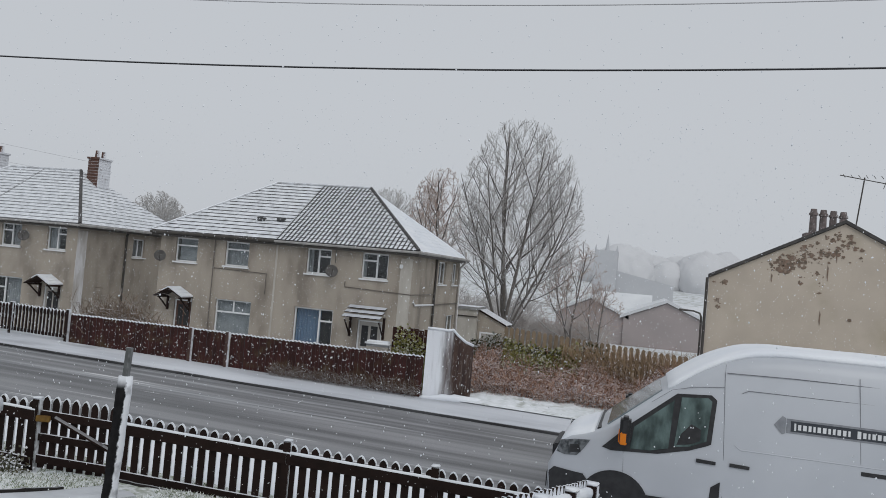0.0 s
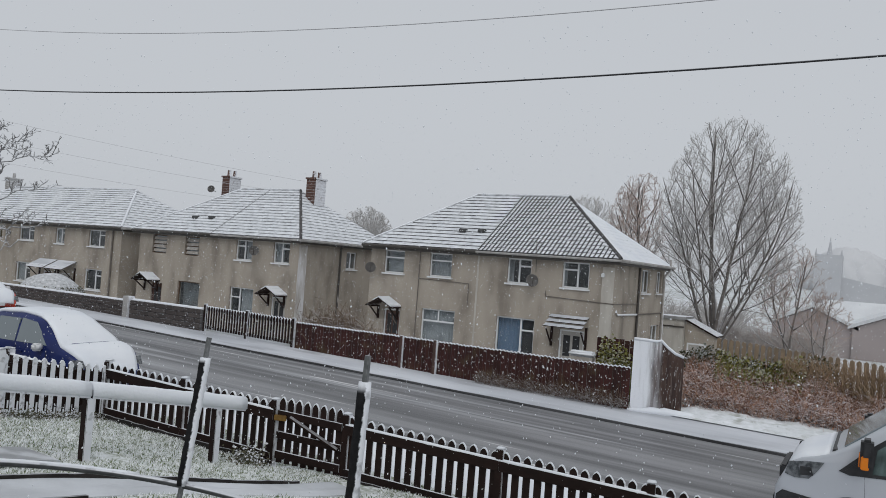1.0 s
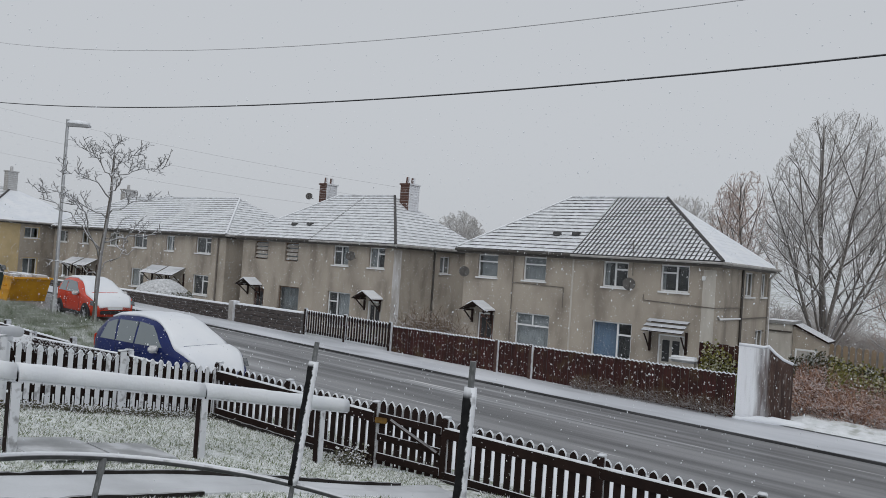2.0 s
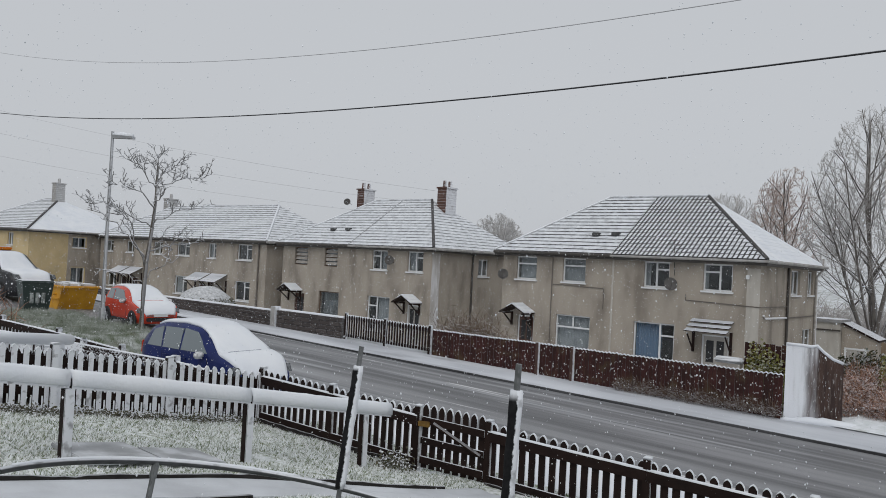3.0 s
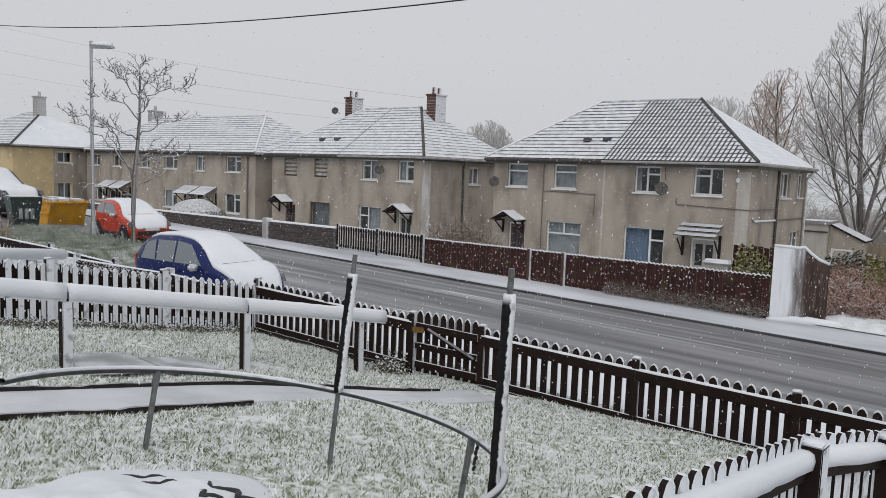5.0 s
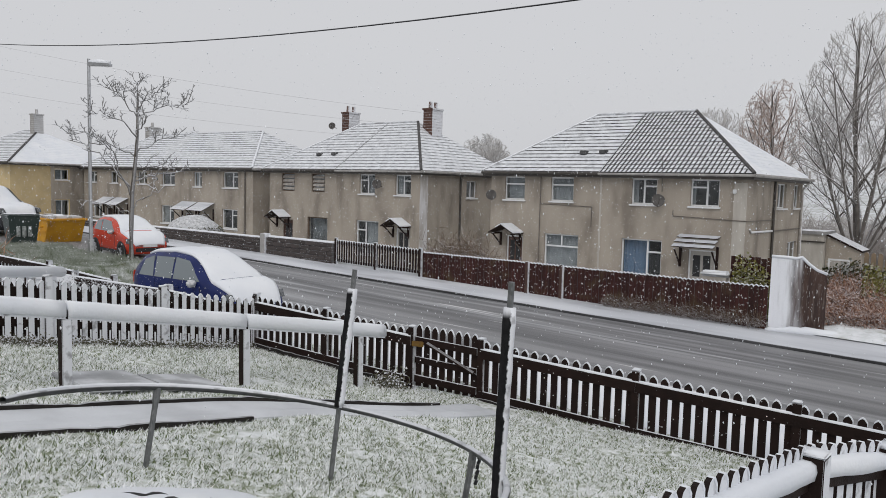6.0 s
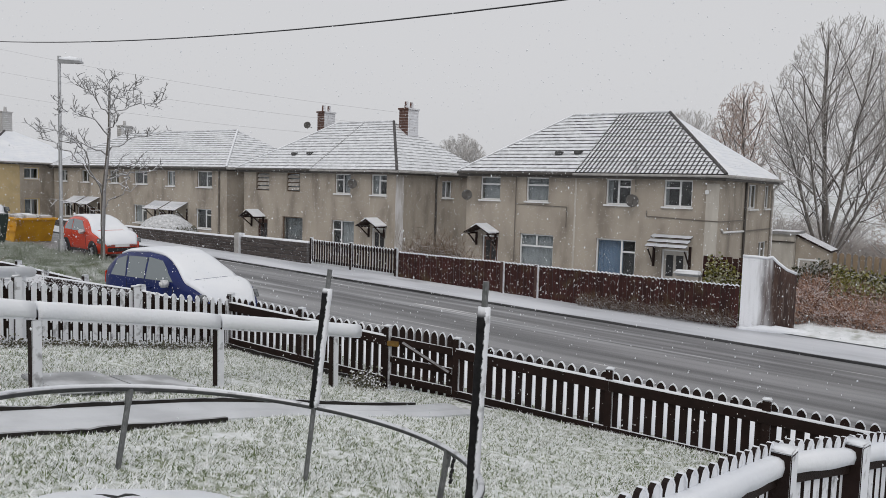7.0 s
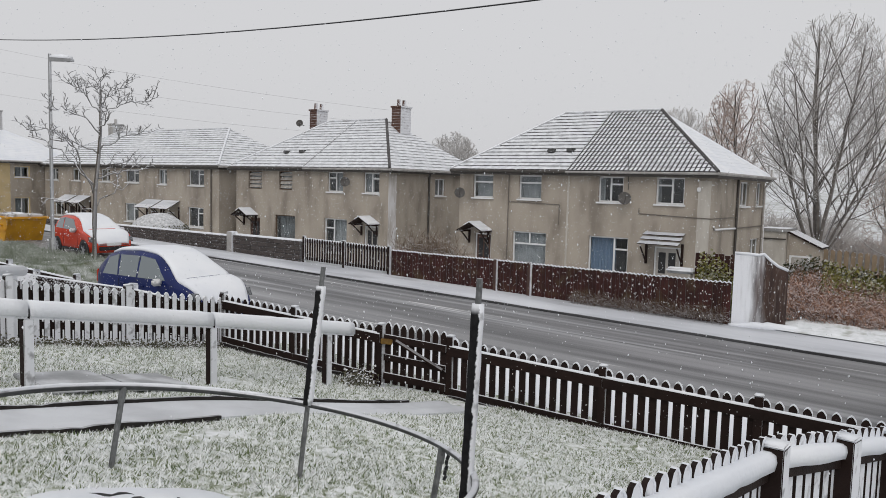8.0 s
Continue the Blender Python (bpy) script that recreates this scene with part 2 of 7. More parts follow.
def thing(name, at, label="", category="", group="", kind=""):
    """An Empty at the base of a thing; parts are given in world coordinates and shifted to it."""
    ob = new(name)
    ob.location = at
    ob.empty_display_size = 0.2
    ORIGIN[ob.name] = Vector(at)
    return tagged(ob, label, category, group, kind)


def link_mesh(name, bm, material, smooth=False):
    me = bpy.data.meshes.new(name)
    bmesh.ops.recalc_face_normals(bm, faces=bm.faces)
    bm.to_mesh(me)
    bm.free()
    for m in (material if isinstance(material, (list, tuple)) else [material]):
        me.materials.append(m)
    if smooth:
        me.polygons.foreach_set("use_smooth", [True] * len(me.polygons))
    return me


def part(name, bm, material, parent, label="", smooth=False, kind=""):
    o = ORIGIN.get(parent.name, Vector((0, 0, 0)))
    if o.length > 0:
        bmesh.ops.translate(bm, verts=bm.verts, vec=-o)
    ob = new(name, link_mesh(name, bm, material, smooth))
    ob.parent = parent
    ORIGIN[ob.name] = o
    return tagged(ob, label, kind=kind)


def single(name, bm, material, label="", category="", group="", kind="", smooth=False):
    return tagged(new(name, link_mesh(name, bm, material, smooth)), label, category, group, kind)


def box(bm, x0, x1, y0, y1, z0, z1, mi=0, bevel=0.0):
    vs = [bm.verts.new(c) for c in ((x0, y0, z0), (x1, y0, z0), (x1, y1, z0), (x0, y1, z0), (x0, y0, z1), (x1, y0, z1), (x1, y1, z1), (x0, y1, z1))]
    fs = []
    for q in ((0, 3, 2, 1), (4, 5, 6, 7), (0, 1, 5, 4), (1, 2, 6, 5), (2, 3, 7, 6), (3, 0, 4, 7)):
        f = bm.faces.new([vs[i] for i in q])
        f.material_index = mi
        fs.append(f)
    if bevel:
        es = {e for f in fs for e in f.edges}
        bmesh.ops.bevel(bm, geom=list(es), offset=bevel, segments=2, affect="EDGES")
    return bm


def tube(bm, a, b, r0, r1=None, seg=8, caps=True, mi=0):
    a, b = Vector(a), Vector(b)
    r1 = r0 if r1 is None else r1
    d = (b - a).normalized()
    u = d.orthogonal().normalized()
    v = d.cross(u)
    rings = []
    for p, r in ((a, r0), (b, r1)):
        rings.append([bm.verts.new(p + (u * math.cos(k * math.tau / seg) + v * math.sin(k * math.tau / seg)) * r) for k in range(seg)])
    for k in range(seg):
        f = bm.faces.new((rings[0][k], rings[0][(k + 1) % seg], rings[1][(k + 1) % seg], rings[1][k]))
        f.material_index = mi
    if caps:
        for r in rings:
            bm.faces.new(r).material_index = mi
    return bm


def polyline(bm, pts, r, seg=6):
    pts = [Vector(p) for p in pts]
    rings = []
    for i, p in enumerate(pts):
        d = (pts[min(i + 1, len(pts) - 1)] - pts[max(i - 1, 0)]).normalized()
        u = d.cross(Vector((0, 0, 1)))
        u = u.normalized() if u.length > 1e-3 else Vector((1, 0, 0))
        v = u.cross(d)
        rr = r[i] if isinstance(r, (list, tuple)) else r
        rings.append([bm.verts.new(p + (u * math.cos(k * math.tau / seg) + v * math.sin(k * math.tau / seg)) * rr) for k in range(seg)])
    for a, b in zip(rings, rings[1:]):
        for k in range(seg):
            bm.faces.new((a[k], a[(k + 1) % seg], b[(k + 1) % seg], b[k]))
    bm.faces.new(rings[0])
    bm.faces.new(rings[-1])
    return bm


def prism(bm, outline, axis, a, b, mi=0):
    """Extrudes a 2D outline between a and b along 'x' or 'y' or 'z'."""
    def P(u, w, t):
        return {"x": (t, u, w), "y": (u, t, w), "z": (u, w, t)}[axis]
    r0 = [bm.verts.new(P(u, w, a)) for u, w in outline]
    r1 = [bm.verts.new(P(u, w, b)) for u, w in outline]
    n = len(outline)
    for k in range(n):
        bm.faces.new((r0[k], r0[(k + 1) % n], r1[(k + 1) % n], r1[k])).material_index = mi
    bm.faces.new(r0).material_index = mi
    bm.faces.new(r1).material_index = mi
    return bm


def grid_sheet(xs, ys, fz):
    verts = [(x, y, fz(x, y)) for y in ys for x in xs]
    n = len(xs)
    faces = [(j * n + i, j * n + i + 1, (j + 1) * n + i + 1, (j + 1) * n + i) for j in range(len(ys) - 1) for i in range(n - 1)]
    me = bpy.data.meshes.new("sheet")
    me.from_pydata(verts, [], faces)
    me.polygons.foreach_set("use_smooth", [True] * len(me.polygons))
    return me


def steps(*spans):
    out = []
    for a, b, s in spans:
        k = max(1, round((b - a) / s))
        out += [a + (b - a) * i / k for i in range(k)]
    return out + [spans[-1][1]]


# ---- ground ----
def smooth(a, b, v):
    t = min(1, max(0, (v - a) / (b - a)))
    return t * t * (3 - 2 * t)


def road_z(x):
    return 1.0 - 0.021 * (max(-70, min(30, x)) - 8)


def garden_z(x, y):
    return 1.05 - 0.03 * (max(-9, min(9, x)) - 4) + 0.17 * (-19.8 - max(-31, y))


def ground_z(x, y):
    r = road_z(x)
    if y < -19.3:
        return r + 0.06 + (garden_z(x, y) - r - 0.06) * smooth(-19.3, -20.1, y)
    if y < -10.2:
        return r - 0.12
    fall = smooth(-10.2, -3.0, y) if x < 4.6 else smooth(-8.0, 6.0, y)
    z = (r + 0.05) * (1 - fall)
    if y > 12:
        z -= 6.0 * smooth(12, 160, y)
        z += 17.0 * smooth(150, 420, y)
    return z


gx = steps((-500, -80, 30), (-80, -14, 3), (-14, 12, 0.35), (12, 60, 3), (60, 500, 30))
gy = steps((-90, -32, 6), (-32, -18, 0.3), (-18, -8, 0.7), (-8, 14, 1.1), (14, 80, 6), (80, 700, 30))
ground_me = grid_sheet(gx, gy, lambda x, y: ground_z(x, y) + 0.03 * noise.noise((x * 0.9, y * 0.9, 0)))
ground_me.materials.append(GROUND)
ground = tagged(new("ground", ground_me), "snow-covered ground falling away behind the houses", "ground", kind="structure")
lawn_me = grid_sheet(steps((-1.75, 7.6, 0.12)), steps((-30.5, -19.45, 0.12)), lambda x, y: max(garden_z(x, y), road_z(x) + 0.07) + 0.035 + 0.035 * noise.noise((x * 1.3, y * 1.3, 2)) + 0.02 * noise.noise((x * 6, y * 6, 5)))
lawn_me.materials.append(LAWN)
tagged(new("lawn", lawn_me), "sloping front lawn thinly covered with fresh snow", "lawn", kind="structure")

road_me = grid_sheet(steps((-90, -30, 4), (-30, 14, 0.5), (14, 60, 4)), steps((-17.5, -12.0, 0.5)), lambda x, y: road_z(x) - 0.012 * abs(y + 14.75))
road_me.materials.append(ASPHALT)
tagged(new("road", road_me), "wet grey asphalt road with tyre tracks through slush", "road", kind="structure")


def strip(name, y0, y1, dz, thick, material, label, category, x0=-90, x1=60, rough_edge=0.0):
    bm = bmesh.new()
    xs = steps((x0, max(x0, -30), 4), (max(x0, -30), min(x1, 14), 0.5), (min(x1, 14), x1, 4)) if x0 < -30 else steps((x0, x1, 0.5))
    prev = None
    for x in xs:
        w = rough_edge * noise.noise((x * 0.8, y0, 3))
        ring = [bm.verts.new((x, y, z)) for y, z in ((y0 + w, road_z(x) + dz), (y0 + w, road_z(x) + dz - thick), (y1, road_z(x) + dz - thick), (y1, road_z(x) + dz))]
        if prev:
            for k in range(4):
                bm.faces.new((prev[k], prev[(k + 1) % 4], ring[(k + 1) % 4], ring[k]))
        prev = ring
    return single(name, bm, material, label, category, kind="structure")


strip("kerb", -12.1, -11.95, 0.015, 0.25, KERB, "dark wet kerb stones along the far pavement", "kerb")
strip("pavement", -12.04, -10.2, 0.025, 0.25, PAVE, "pavement covered with trodden snow", "pavement", rough_edge=0.07)
strip("pavement_near", -19.5, -17.65, 0.05, 0.25, SNOW, "snowy pavement beside the garden fence", "pavement")
strip("kerb_near", -17.65, -17.5, 0.04, 0.25, KERB, "dark wet kerb stones by the near pavement", "kerb")


# ---- houses ----
def wall(bm, axis, pos, thick, a0, a1, z0, z1, holes, cells=False):
    """A wall in the plane axis = pos, thick metres deep, with rectangular holes (a0, a1, z0, z1) through it."""
    As = sorted({a0, a1, *[v for h in holes for v in h[:2]]})
    Zs = sorted({z0, z1, *[v for h in holes for v in h[2:4]]})
    for p, q in zip(As, As[1:]):
        run = None
        for r, s in zip(Zs, Zs[1:]):
            solid = not any(h[0] <= p and q <= h[1] and h[2] <= r and s <= h[3] for h in holes)
            if solid:
                run = (run[0], s) if run else (r, s)
            if run and (cells or not solid or s == Zs[-1]):
                if axis == "y":
                    box(bm, p, q, min(pos, pos + thick), max(pos, pos + thick), *run)
                else:
                    box(bm, min(pos, pos + thick), max(pos, pos + thick), p, q, *run)
                run = None
    bmesh.ops.remove_doubles(bm, verts=bm.verts, dist=0.0005)
    return bm


def window(parent, axis, pos, a0, a1, z0, z1, bars=(), tops=(), sill=True, dress=None, into=1, frame_mat=None, glass=True):
    """Frame set back in the reveal; bars: upright mullions (fractions); tops: (from, to, height fraction) opening toplights."""
    d = 0.09 * into
    f = 0.055

    def bx(bm, p, q, r, s, n0, n1):
        if axis == "y":
            box(bm, p, q, min(pos + n0, pos + n1), max(pos + n0, pos + n1), r, s)
        else:
            box(bm, min(pos + n0, pos + n1), max(pos + n0, pos + n1), p, q, r, s)
    cuts = [0.0, *bars, 1.0]
    holes = []
    for i, (u, v) in enumerate(zip(cuts, cuts[1:])):
        p = a0 + (a1 - a0) * u + (f if i == 0 else f * 0.6)
        q = a0 + (a1 - a0) * v - (f if v == 1.0 else f * 0.6)
        levels = [z0 + f] + [z for tp, tq, th in tops if tp <= u + 0.01 and tq >= v - 0.01 for z in (z0 + (z1 - z0) * th - f * 0.6, z0 + (z1 - z0) * th + f * 0.6)] + [z1 - f]
        holes += [(p, q, r, s) for r, s in zip(levels[::2], levels[1::2])]
    bm = bmesh.new()
    wall(bm, axis, pos + d, 0.06 * into, a0, a1, z0, z1, holes, cells=True)
    w = part("window", bm, frame_mat or UPVC, parent)
    if glass:
        for p, q, r, s in holes:
            bm = bmesh.new()
            bx(bm, p - 0.004, q + 0.004, r - 0.004, s + 0.004, d + 0.025 * into, d + 0.037 * into)
            g = part("pane", bm, GLASS, w)
            g.visible_shadow = False
    if sill:
        bm = bmesh.new()
        bx(bm, a0 - 0.06, a1 + 0.06, z0 - 0.07, z0 - 0.003, -0.08 * into, d)
        part("sill", bm, UPVC, w)
    if dress:
        bm = bmesh.new()
        p0, p1, material, fold = dress
        k = max(2, int((a1 - a0) * (p1 - p0) / 0.06))
        pts = []
        for i in range(k + 1):
            a = a0 + (a1 - a0) * (p0 + (p1 - p0) * i / k)
            pts.append((a, d + 0.16 * into + (fold if i % 2 else 0)))
        lo = [bm.verts.new((a, pos + t, z0) if axis == "y" else (pos + t, a, z0)) for a, t in pts]
        hi = [bm.verts.new((a, pos + t, z1) if axis == "y" else (pos + t, a, z1)) for a, t in pts]
        for i in range(k):
            bm.faces.new((lo[i], lo[i + 1], hi[i + 1], hi[i]))
        ob = part("curtain", bm, material, w)
        sol = ob.modifiers.new("thickness", "SOLIDIFY")
        sol.thickness = 0.01
    return w


def door(parent, y, x0, x1, z1, material, lights=True):
    bm = bmesh.new()
    box(bm, x0 + 0.06, x1 - 0.06, y + 0.10, y + 0.15, 0.02, z1 - 0.06)
    for k in range(2):
        box(bm, x0 + 0.14 + k * (x1 - x0 - 0.28) / 2 + 0.02, x0 + 0.14 + (k + 1) * (x1 - x0 - 0.28) / 2 - 0.02, y + 0.085, y + 0.10, 0.15, 0.9)
    d = part("door", bm, material, parent)
    bm = bmesh.new()
    box(bm, x0, x0 + 0.06, y + 0.07, y + 0.16, 0, z1)
    box(bm, x1 - 0.06, x1, y + 0.07, y + 0.16, 0, z1)
    box(bm, x0 + 0.06, x1 - 0.06, y + 0.07, y + 0.16, z1 - 0.06, z1)
    part("door_frame", bm, UPVC if lights else DOOR_BROWN, d)
    for k in range(2):
        bm = bmesh.new()
        a = x0 + 0.16 + k * (x1 - x0 - 0.26) / 2
        box(bm, a, a + (x1 - x0) * 0.27, y + 0.09, y + 0.099, 1.0, z1 - 0.22)
        part("door_light", bm, BLACK, d)
    bm = bmesh.new()
    box(bm, x1 - 0.17, x1 - 0.13, y + 0.05, y + 0.099, 0.98, 1.12, bevel=0.008)
    part("door_handle", bm, RIM, d)


def gable_canopy(parent, xc, z, w=1.35, out=0.85):
    """A small pitched porch roof on timber brackets, its right slope under snow."""
    h = 0.36
    bm = bmesh.new()
    for s in (-1, 1):
        a, b = Vector((xc, 0, z + h)), Vector((xc + s * w / 2, 0, z))
        n = 0.05
        vs = [bm.verts.new(p) for p in ((a.x, 0, a.z), (b.x, 0, b.z), (b.x, -out, b.z), (a.x, -out, a.z), (a.x, 0, a.z - n), (b.x, 0, b.z - n), (b.x, -out, b.z - n), (a.x, -out, a.z - n))]
        for q in ((0, 1, 2, 3), (4, 7, 6, 5), (0, 4, 5, 1), (1, 5, 6, 2), (2, 6, 7, 3)):
            bm.faces.new([vs[i] for i in q])
    c = part("canopy", bm, WOOD_PLAIN, parent, "pitched timber porch canopy")
    bm = bmesh.new()
    for s in (-1, 1):
        a, b = Vector((xc + 0.01 * s, 0, z + h + 0.012)), Vector((xc + s * w / 2, 0, z + 0.012))
        for k in range(3 if s > 0 else 1):
            t0, t1 = k / 3, (k + 0.93) / 3
            if s < 0:
                t0, t1 = 0.0, 0.45
            p, q = a.lerp(b, t0), a.lerp(b, t1)
            vs = [bm.verts.new(v) for v in ((p.x, 0, p.z), (q.x, 0, q.z), (q.x, -out + 0.02, q.z), (p.x, -out + 0.02, p.z))]
            vt = [bm.verts.new(v.co + Vector((0, 0, 0.04))) for v in vs]
            bm.faces.new(vt)
            for i in range(4):
                bm.faces.new((vs[i], vs[(i + 1) % 4], vt[(i + 1) % 4], vt[i]))
    part("snow", bm, SNOW, c)
    for s in (-1, 1):
        bm = bmesh.new()
        x = xc + s * (w / 2 - 0.16)
        box(bm, x - 0.04, x + 0.04, -0.08, -0.002, z - 0.62, z - 0.02)
        tube(bm, (x, -0.05, z - 0.55), (x, -out + 0.15, z - 0.06), 0.035, seg=6)
        box(bm, x - 0.035, x + 0.035, -out + 0.08, -0.08, z - 0.09, z - 0.02)
        part("bracket", bm, WOOD_PLAIN, c)


def lean_canopy(parent, x0, x1, z, out=0.8, rise=0.42, shelves=4):
    """A sloping slatted door canopy with snow lying on each board."""
    bm = bmesh.new()
    for k in range(shelves):
        t0, t1 = k / shelves, (k + 1.08) / shelves
        za = z + rise * (1 - t0)
        zb = za - rise / shelves * (0.5 if shelves > 1 else 1.0)
        vs = [bm.verts.new(v) for v in ((x0, -out * t0, za), (x1, -out * t0, za), (x1, -out * t1, zb), (x0, -out * t1, zb), (x0, -out * t0, za - 0.03), (x1, -out * t0, za - 0.03), (x1, -out * t1, zb - 0.03), (x0, -out * t1, zb - 0.03))]
        for q in ((0, 3, 2, 1), (4, 5, 6, 7), (0, 1, 5, 4), (1, 2, 6, 5), (2, 3, 7, 6), (3, 0, 4, 7)):
            bm.faces.new([vs[i] for i in q])
    c = part("canopy", bm, WOOD_PLAIN, parent, "sloping boarded canopy")
    bm = bmesh.new()
    for k in range(shelves):
        t0, t1 = ((k + 0.18) / shelves, (k + 0.92) / shelves) if shelves > 1 else (0.04, 0.96)
        z0 = z + rise * (1 - k / shelves)
        drop = rise / shelves * (0.5 if shelves > 1 else 1.0)
        za, zb = z0 - drop * (t0 * shelves - k) + 0.004, z0 - drop * (t1 * shelves - k) + 0.004
        vs = [bm.verts.new(v) for v in ((x0 + 0.02, -out * t0, za), (x1 - 0.02, -out * t0, za), (x1 - 0.02, -out * t1, zb), (x0 + 0.02, -out * t1, zb))]
        vt = [bm.verts.new(v.co + Vector((0, 0, 0.02))) for v in vs]
        bm.faces.new(vt)
        for i in range(4):
            bm.faces.new((vs[i], vs[(i + 1) % 4], vt[(i + 1) % 4], vt[i]))
    part("snow", bm, PAVE, c)
    for x in (x0 + 0.08, x1 - 0.08):
        bm = bmesh.new()
        box(bm, x - 0.04, x + 0.04, -0.08, -0.002, z - 0.75, z + 0.1)
        tube(bm, (x, -0.05, z - 0.68), (x, -out + 0.12, z - 0.03), 0.032, seg=6)
        part("bracket", bm, WOOD_PLAIN, c)


def slope_courses(bm, A, B, C, D, n, t0=0.0, t1=1.0, rolls=0.0, lip=0.058, s0=0.0, s1=1.0):
    """Tile courses on the slope with eave A-B and top D-C. Each course is a wedge: snowy top (slot 0), dark lip (slot 1).
    With rolls, each tile has a dark raised roll beside its snow-filled pan."""
    A, B, C, D = (Vector(p) for p in (A, B, C, D))
    up = (B - A).cross(D - A).normalized()
    if up.z < 0:
        up = -up
    width = (B - A).length
    for k in range(n):
        ta, tb = t0 + (t1 - t0) * k / n, t0 + (t1 - t0) * (k + 1) / n
        La, Ra, Lb, Rb = A.lerp(D, ta), B.lerp(C, ta), A.lerp(D, tb), B.lerp(C, tb)
        u0, v0 = La + (Ra - La) * s0, La + (Ra - La) * s1
        u1, v1 = Lb + (Rb - Lb) * s0, Lb + (Rb - Lb) * s1
        a, b, c, d = u0 + up * lip, v0 + up * lip, v1 + up * 0.016, u1 + up * 0.016
        va, vb, vc, vd, ve, vf = (bm.verts.new(p) for p in (a, b, c, d, u0, v0))
        bm.faces.new((va, vb, vc, vd)).material_index = 0
        bm.faces.new((ve, vf, vb, va)).material_index = 1
        if rolls:
            e = (B - A).normalized()
            m = int((v0 - u0).length / rolls)
            for i in range(m):
                p = u0 + e * (i + 0.5) * rolls
                along = (Lb - La)
                run = along - e * along.dot(e)
                q = p + run
                if (q - u1).dot(e) < 0 or (q - v1).dot(e) > 0:
                    continue
                w = rolls * 0.15
                pts = [p - e * w, p - e * w * 0.4 + up * 0.035, p + e * w * 0.4 + up * 0.035, p + e * w]
                lo = [bm.verts.new(x + up * lip) for x in pts]
                hi = [bm.verts.new(x + run + up * 0.01) for x in pts]
                for j in range(3):
                    bm.faces.new((lo[j], lo[j + 1], hi[j + 1], hi[j])).material_index = 1
                bm.faces.new(lo).material_index = 1


def hip_roof(parent, x0, x1, y0, y1, eave, ridge, rx0, rx1, split=None, snowy_side=True, seam=None, white_hip=False, dark_hip=False):
    """A hipped roof: closed core, tile courses, ridge and hip caps. split: x where the tiling changes to dark rolled tiles."""
    ym = (y0 + y1) / 2
    bm = bmesh.new()
    e = [bm.verts.new(p) for p in ((x0, y0, eave), (x1, y0, eave), (x1, y1, eave), (x0, y1, eave))]
    r = [bm.verts.new((rx0, ym, ridge)), bm.verts.new((rx1, ym, ridge))]
    for q in ((e[0], e[1], r[1], r[0]), (e[1], e[2], r[1]), (e[2], e[3], r[0], r[1]), (e[3], e[0], r[0]), (e[3], e[2], e[1], e[0])):
        bm.faces.new(q)
    roof = part("roof", bm, TILE_DARK, parent, "hipped roof under thin snow")
    n = round(math.hypot(ym - y0, ridge - eave) / 0.3)
    A, B, C, D = (x0, y0, eave), (x1, y0, eave), (rx1, ym, ridge), (rx0, ym, ridge)
    if split is None:
        bm = bmesh.new()
        slope_courses(bm, A, B, C, D, n)
        part("tiles", bm, [TILE_SNOW, TILE_LIP_WHITE], roof, kind="stuff")
    else:
        bm = bmesh.new()
        slope_courses(bm, A, (split, y0, eave), (split, ym, ridge), D, n)
        part("tiles", bm, [TILE_SNOW, TILE_LIP], roof, kind="stuff")
        bm = bmesh.new()
        slope_courses(bm, (split, y0, eave), B, C, (split, ym, ridge), n, rolls=0.185, lip=0.046)
        part("tiles", bm, [TILE_SNOW, TILE_DARK], roof, kind="stuff")
    bm = bmesh.new()
    slope_courses(bm, (x1, y0, eave), (x1, y1, eave), (rx1, ym, ridge), (rx1, ym, ridge), n, lip=0.02 if snowy_side else 0.045)
    part("tiles", bm, [SNOW if snowy_side else TILE_SNOW, SNOW if snowy_side else TILE_LIP_WHITE], roof, kind="stuff")
    for a, b in (((x1, y0, eave), (rx1, ym, ridge)), ((x0, y0, eave), (rx0, ym, ridge)), ((rx0, ym, ridge), (rx1, ym, ridge))):
        bm = bmesh.new()
        a, b = Vector(a), Vector(b)
        k = max(2, round((b - a).length / 0.42))
        for i in range(k):
            tube(bm, a.lerp(b, i / k) + Vector((0, 0, 0.03)), a.lerp(b, (i + 0.97) / k) + Vector((0, 0, 0.045)), 0.075, 0.07, seg=8)
        part("ridge_tiles", bm, [TILE_DARK if abs(a.x - x1) < 0.001 and not white_hip and (dark_hip or split is not None or not snowy_side) else mat("snowy ridge tile", (0.30, 0.30, 0.31), (0.6, 0.62, 0.65), scale=3, rough=0.8, bump=0.2, snow=(1, 0.3))], roof, kind="stuff")
    if seam is not None:
        bm = bmesh.new()
        tube(bm, (seam, y0, eave + 0.05), (seam, ym, ridge + 0.04), 0.035, seg=6)
        part("party_line", bm, TILE_LIP_WHITE, roof)
    # gutter and fascia along front and right
    bm = bmesh.new()
    half = split if split is not None else seam if seam is not None else x1 + 0.06
    tube(bm, (x0, y0 - 0.06, eave - 0.05), (half, y0 - 0.06, eave - 0.05), 0.065, seg=8)
    part("gutter", bm, GUTTER, roof)
    bm = bmesh.new()
    if half < x1:
        tube(bm, (half, y0 - 0.06, eave - 0.055), (x1 + 0.06, y0 - 0.06, eave - 0.055), 0.048, seg=8)
    tube(bm, (x1 + 0.06, y0 - 0.06, eave - 0.05), (x1 + 0.06, y1, eave - 0.05), 0.065, seg=8)
    part("gutter", bm, GUTTER_PALE, roof, "pale weathered gutter")
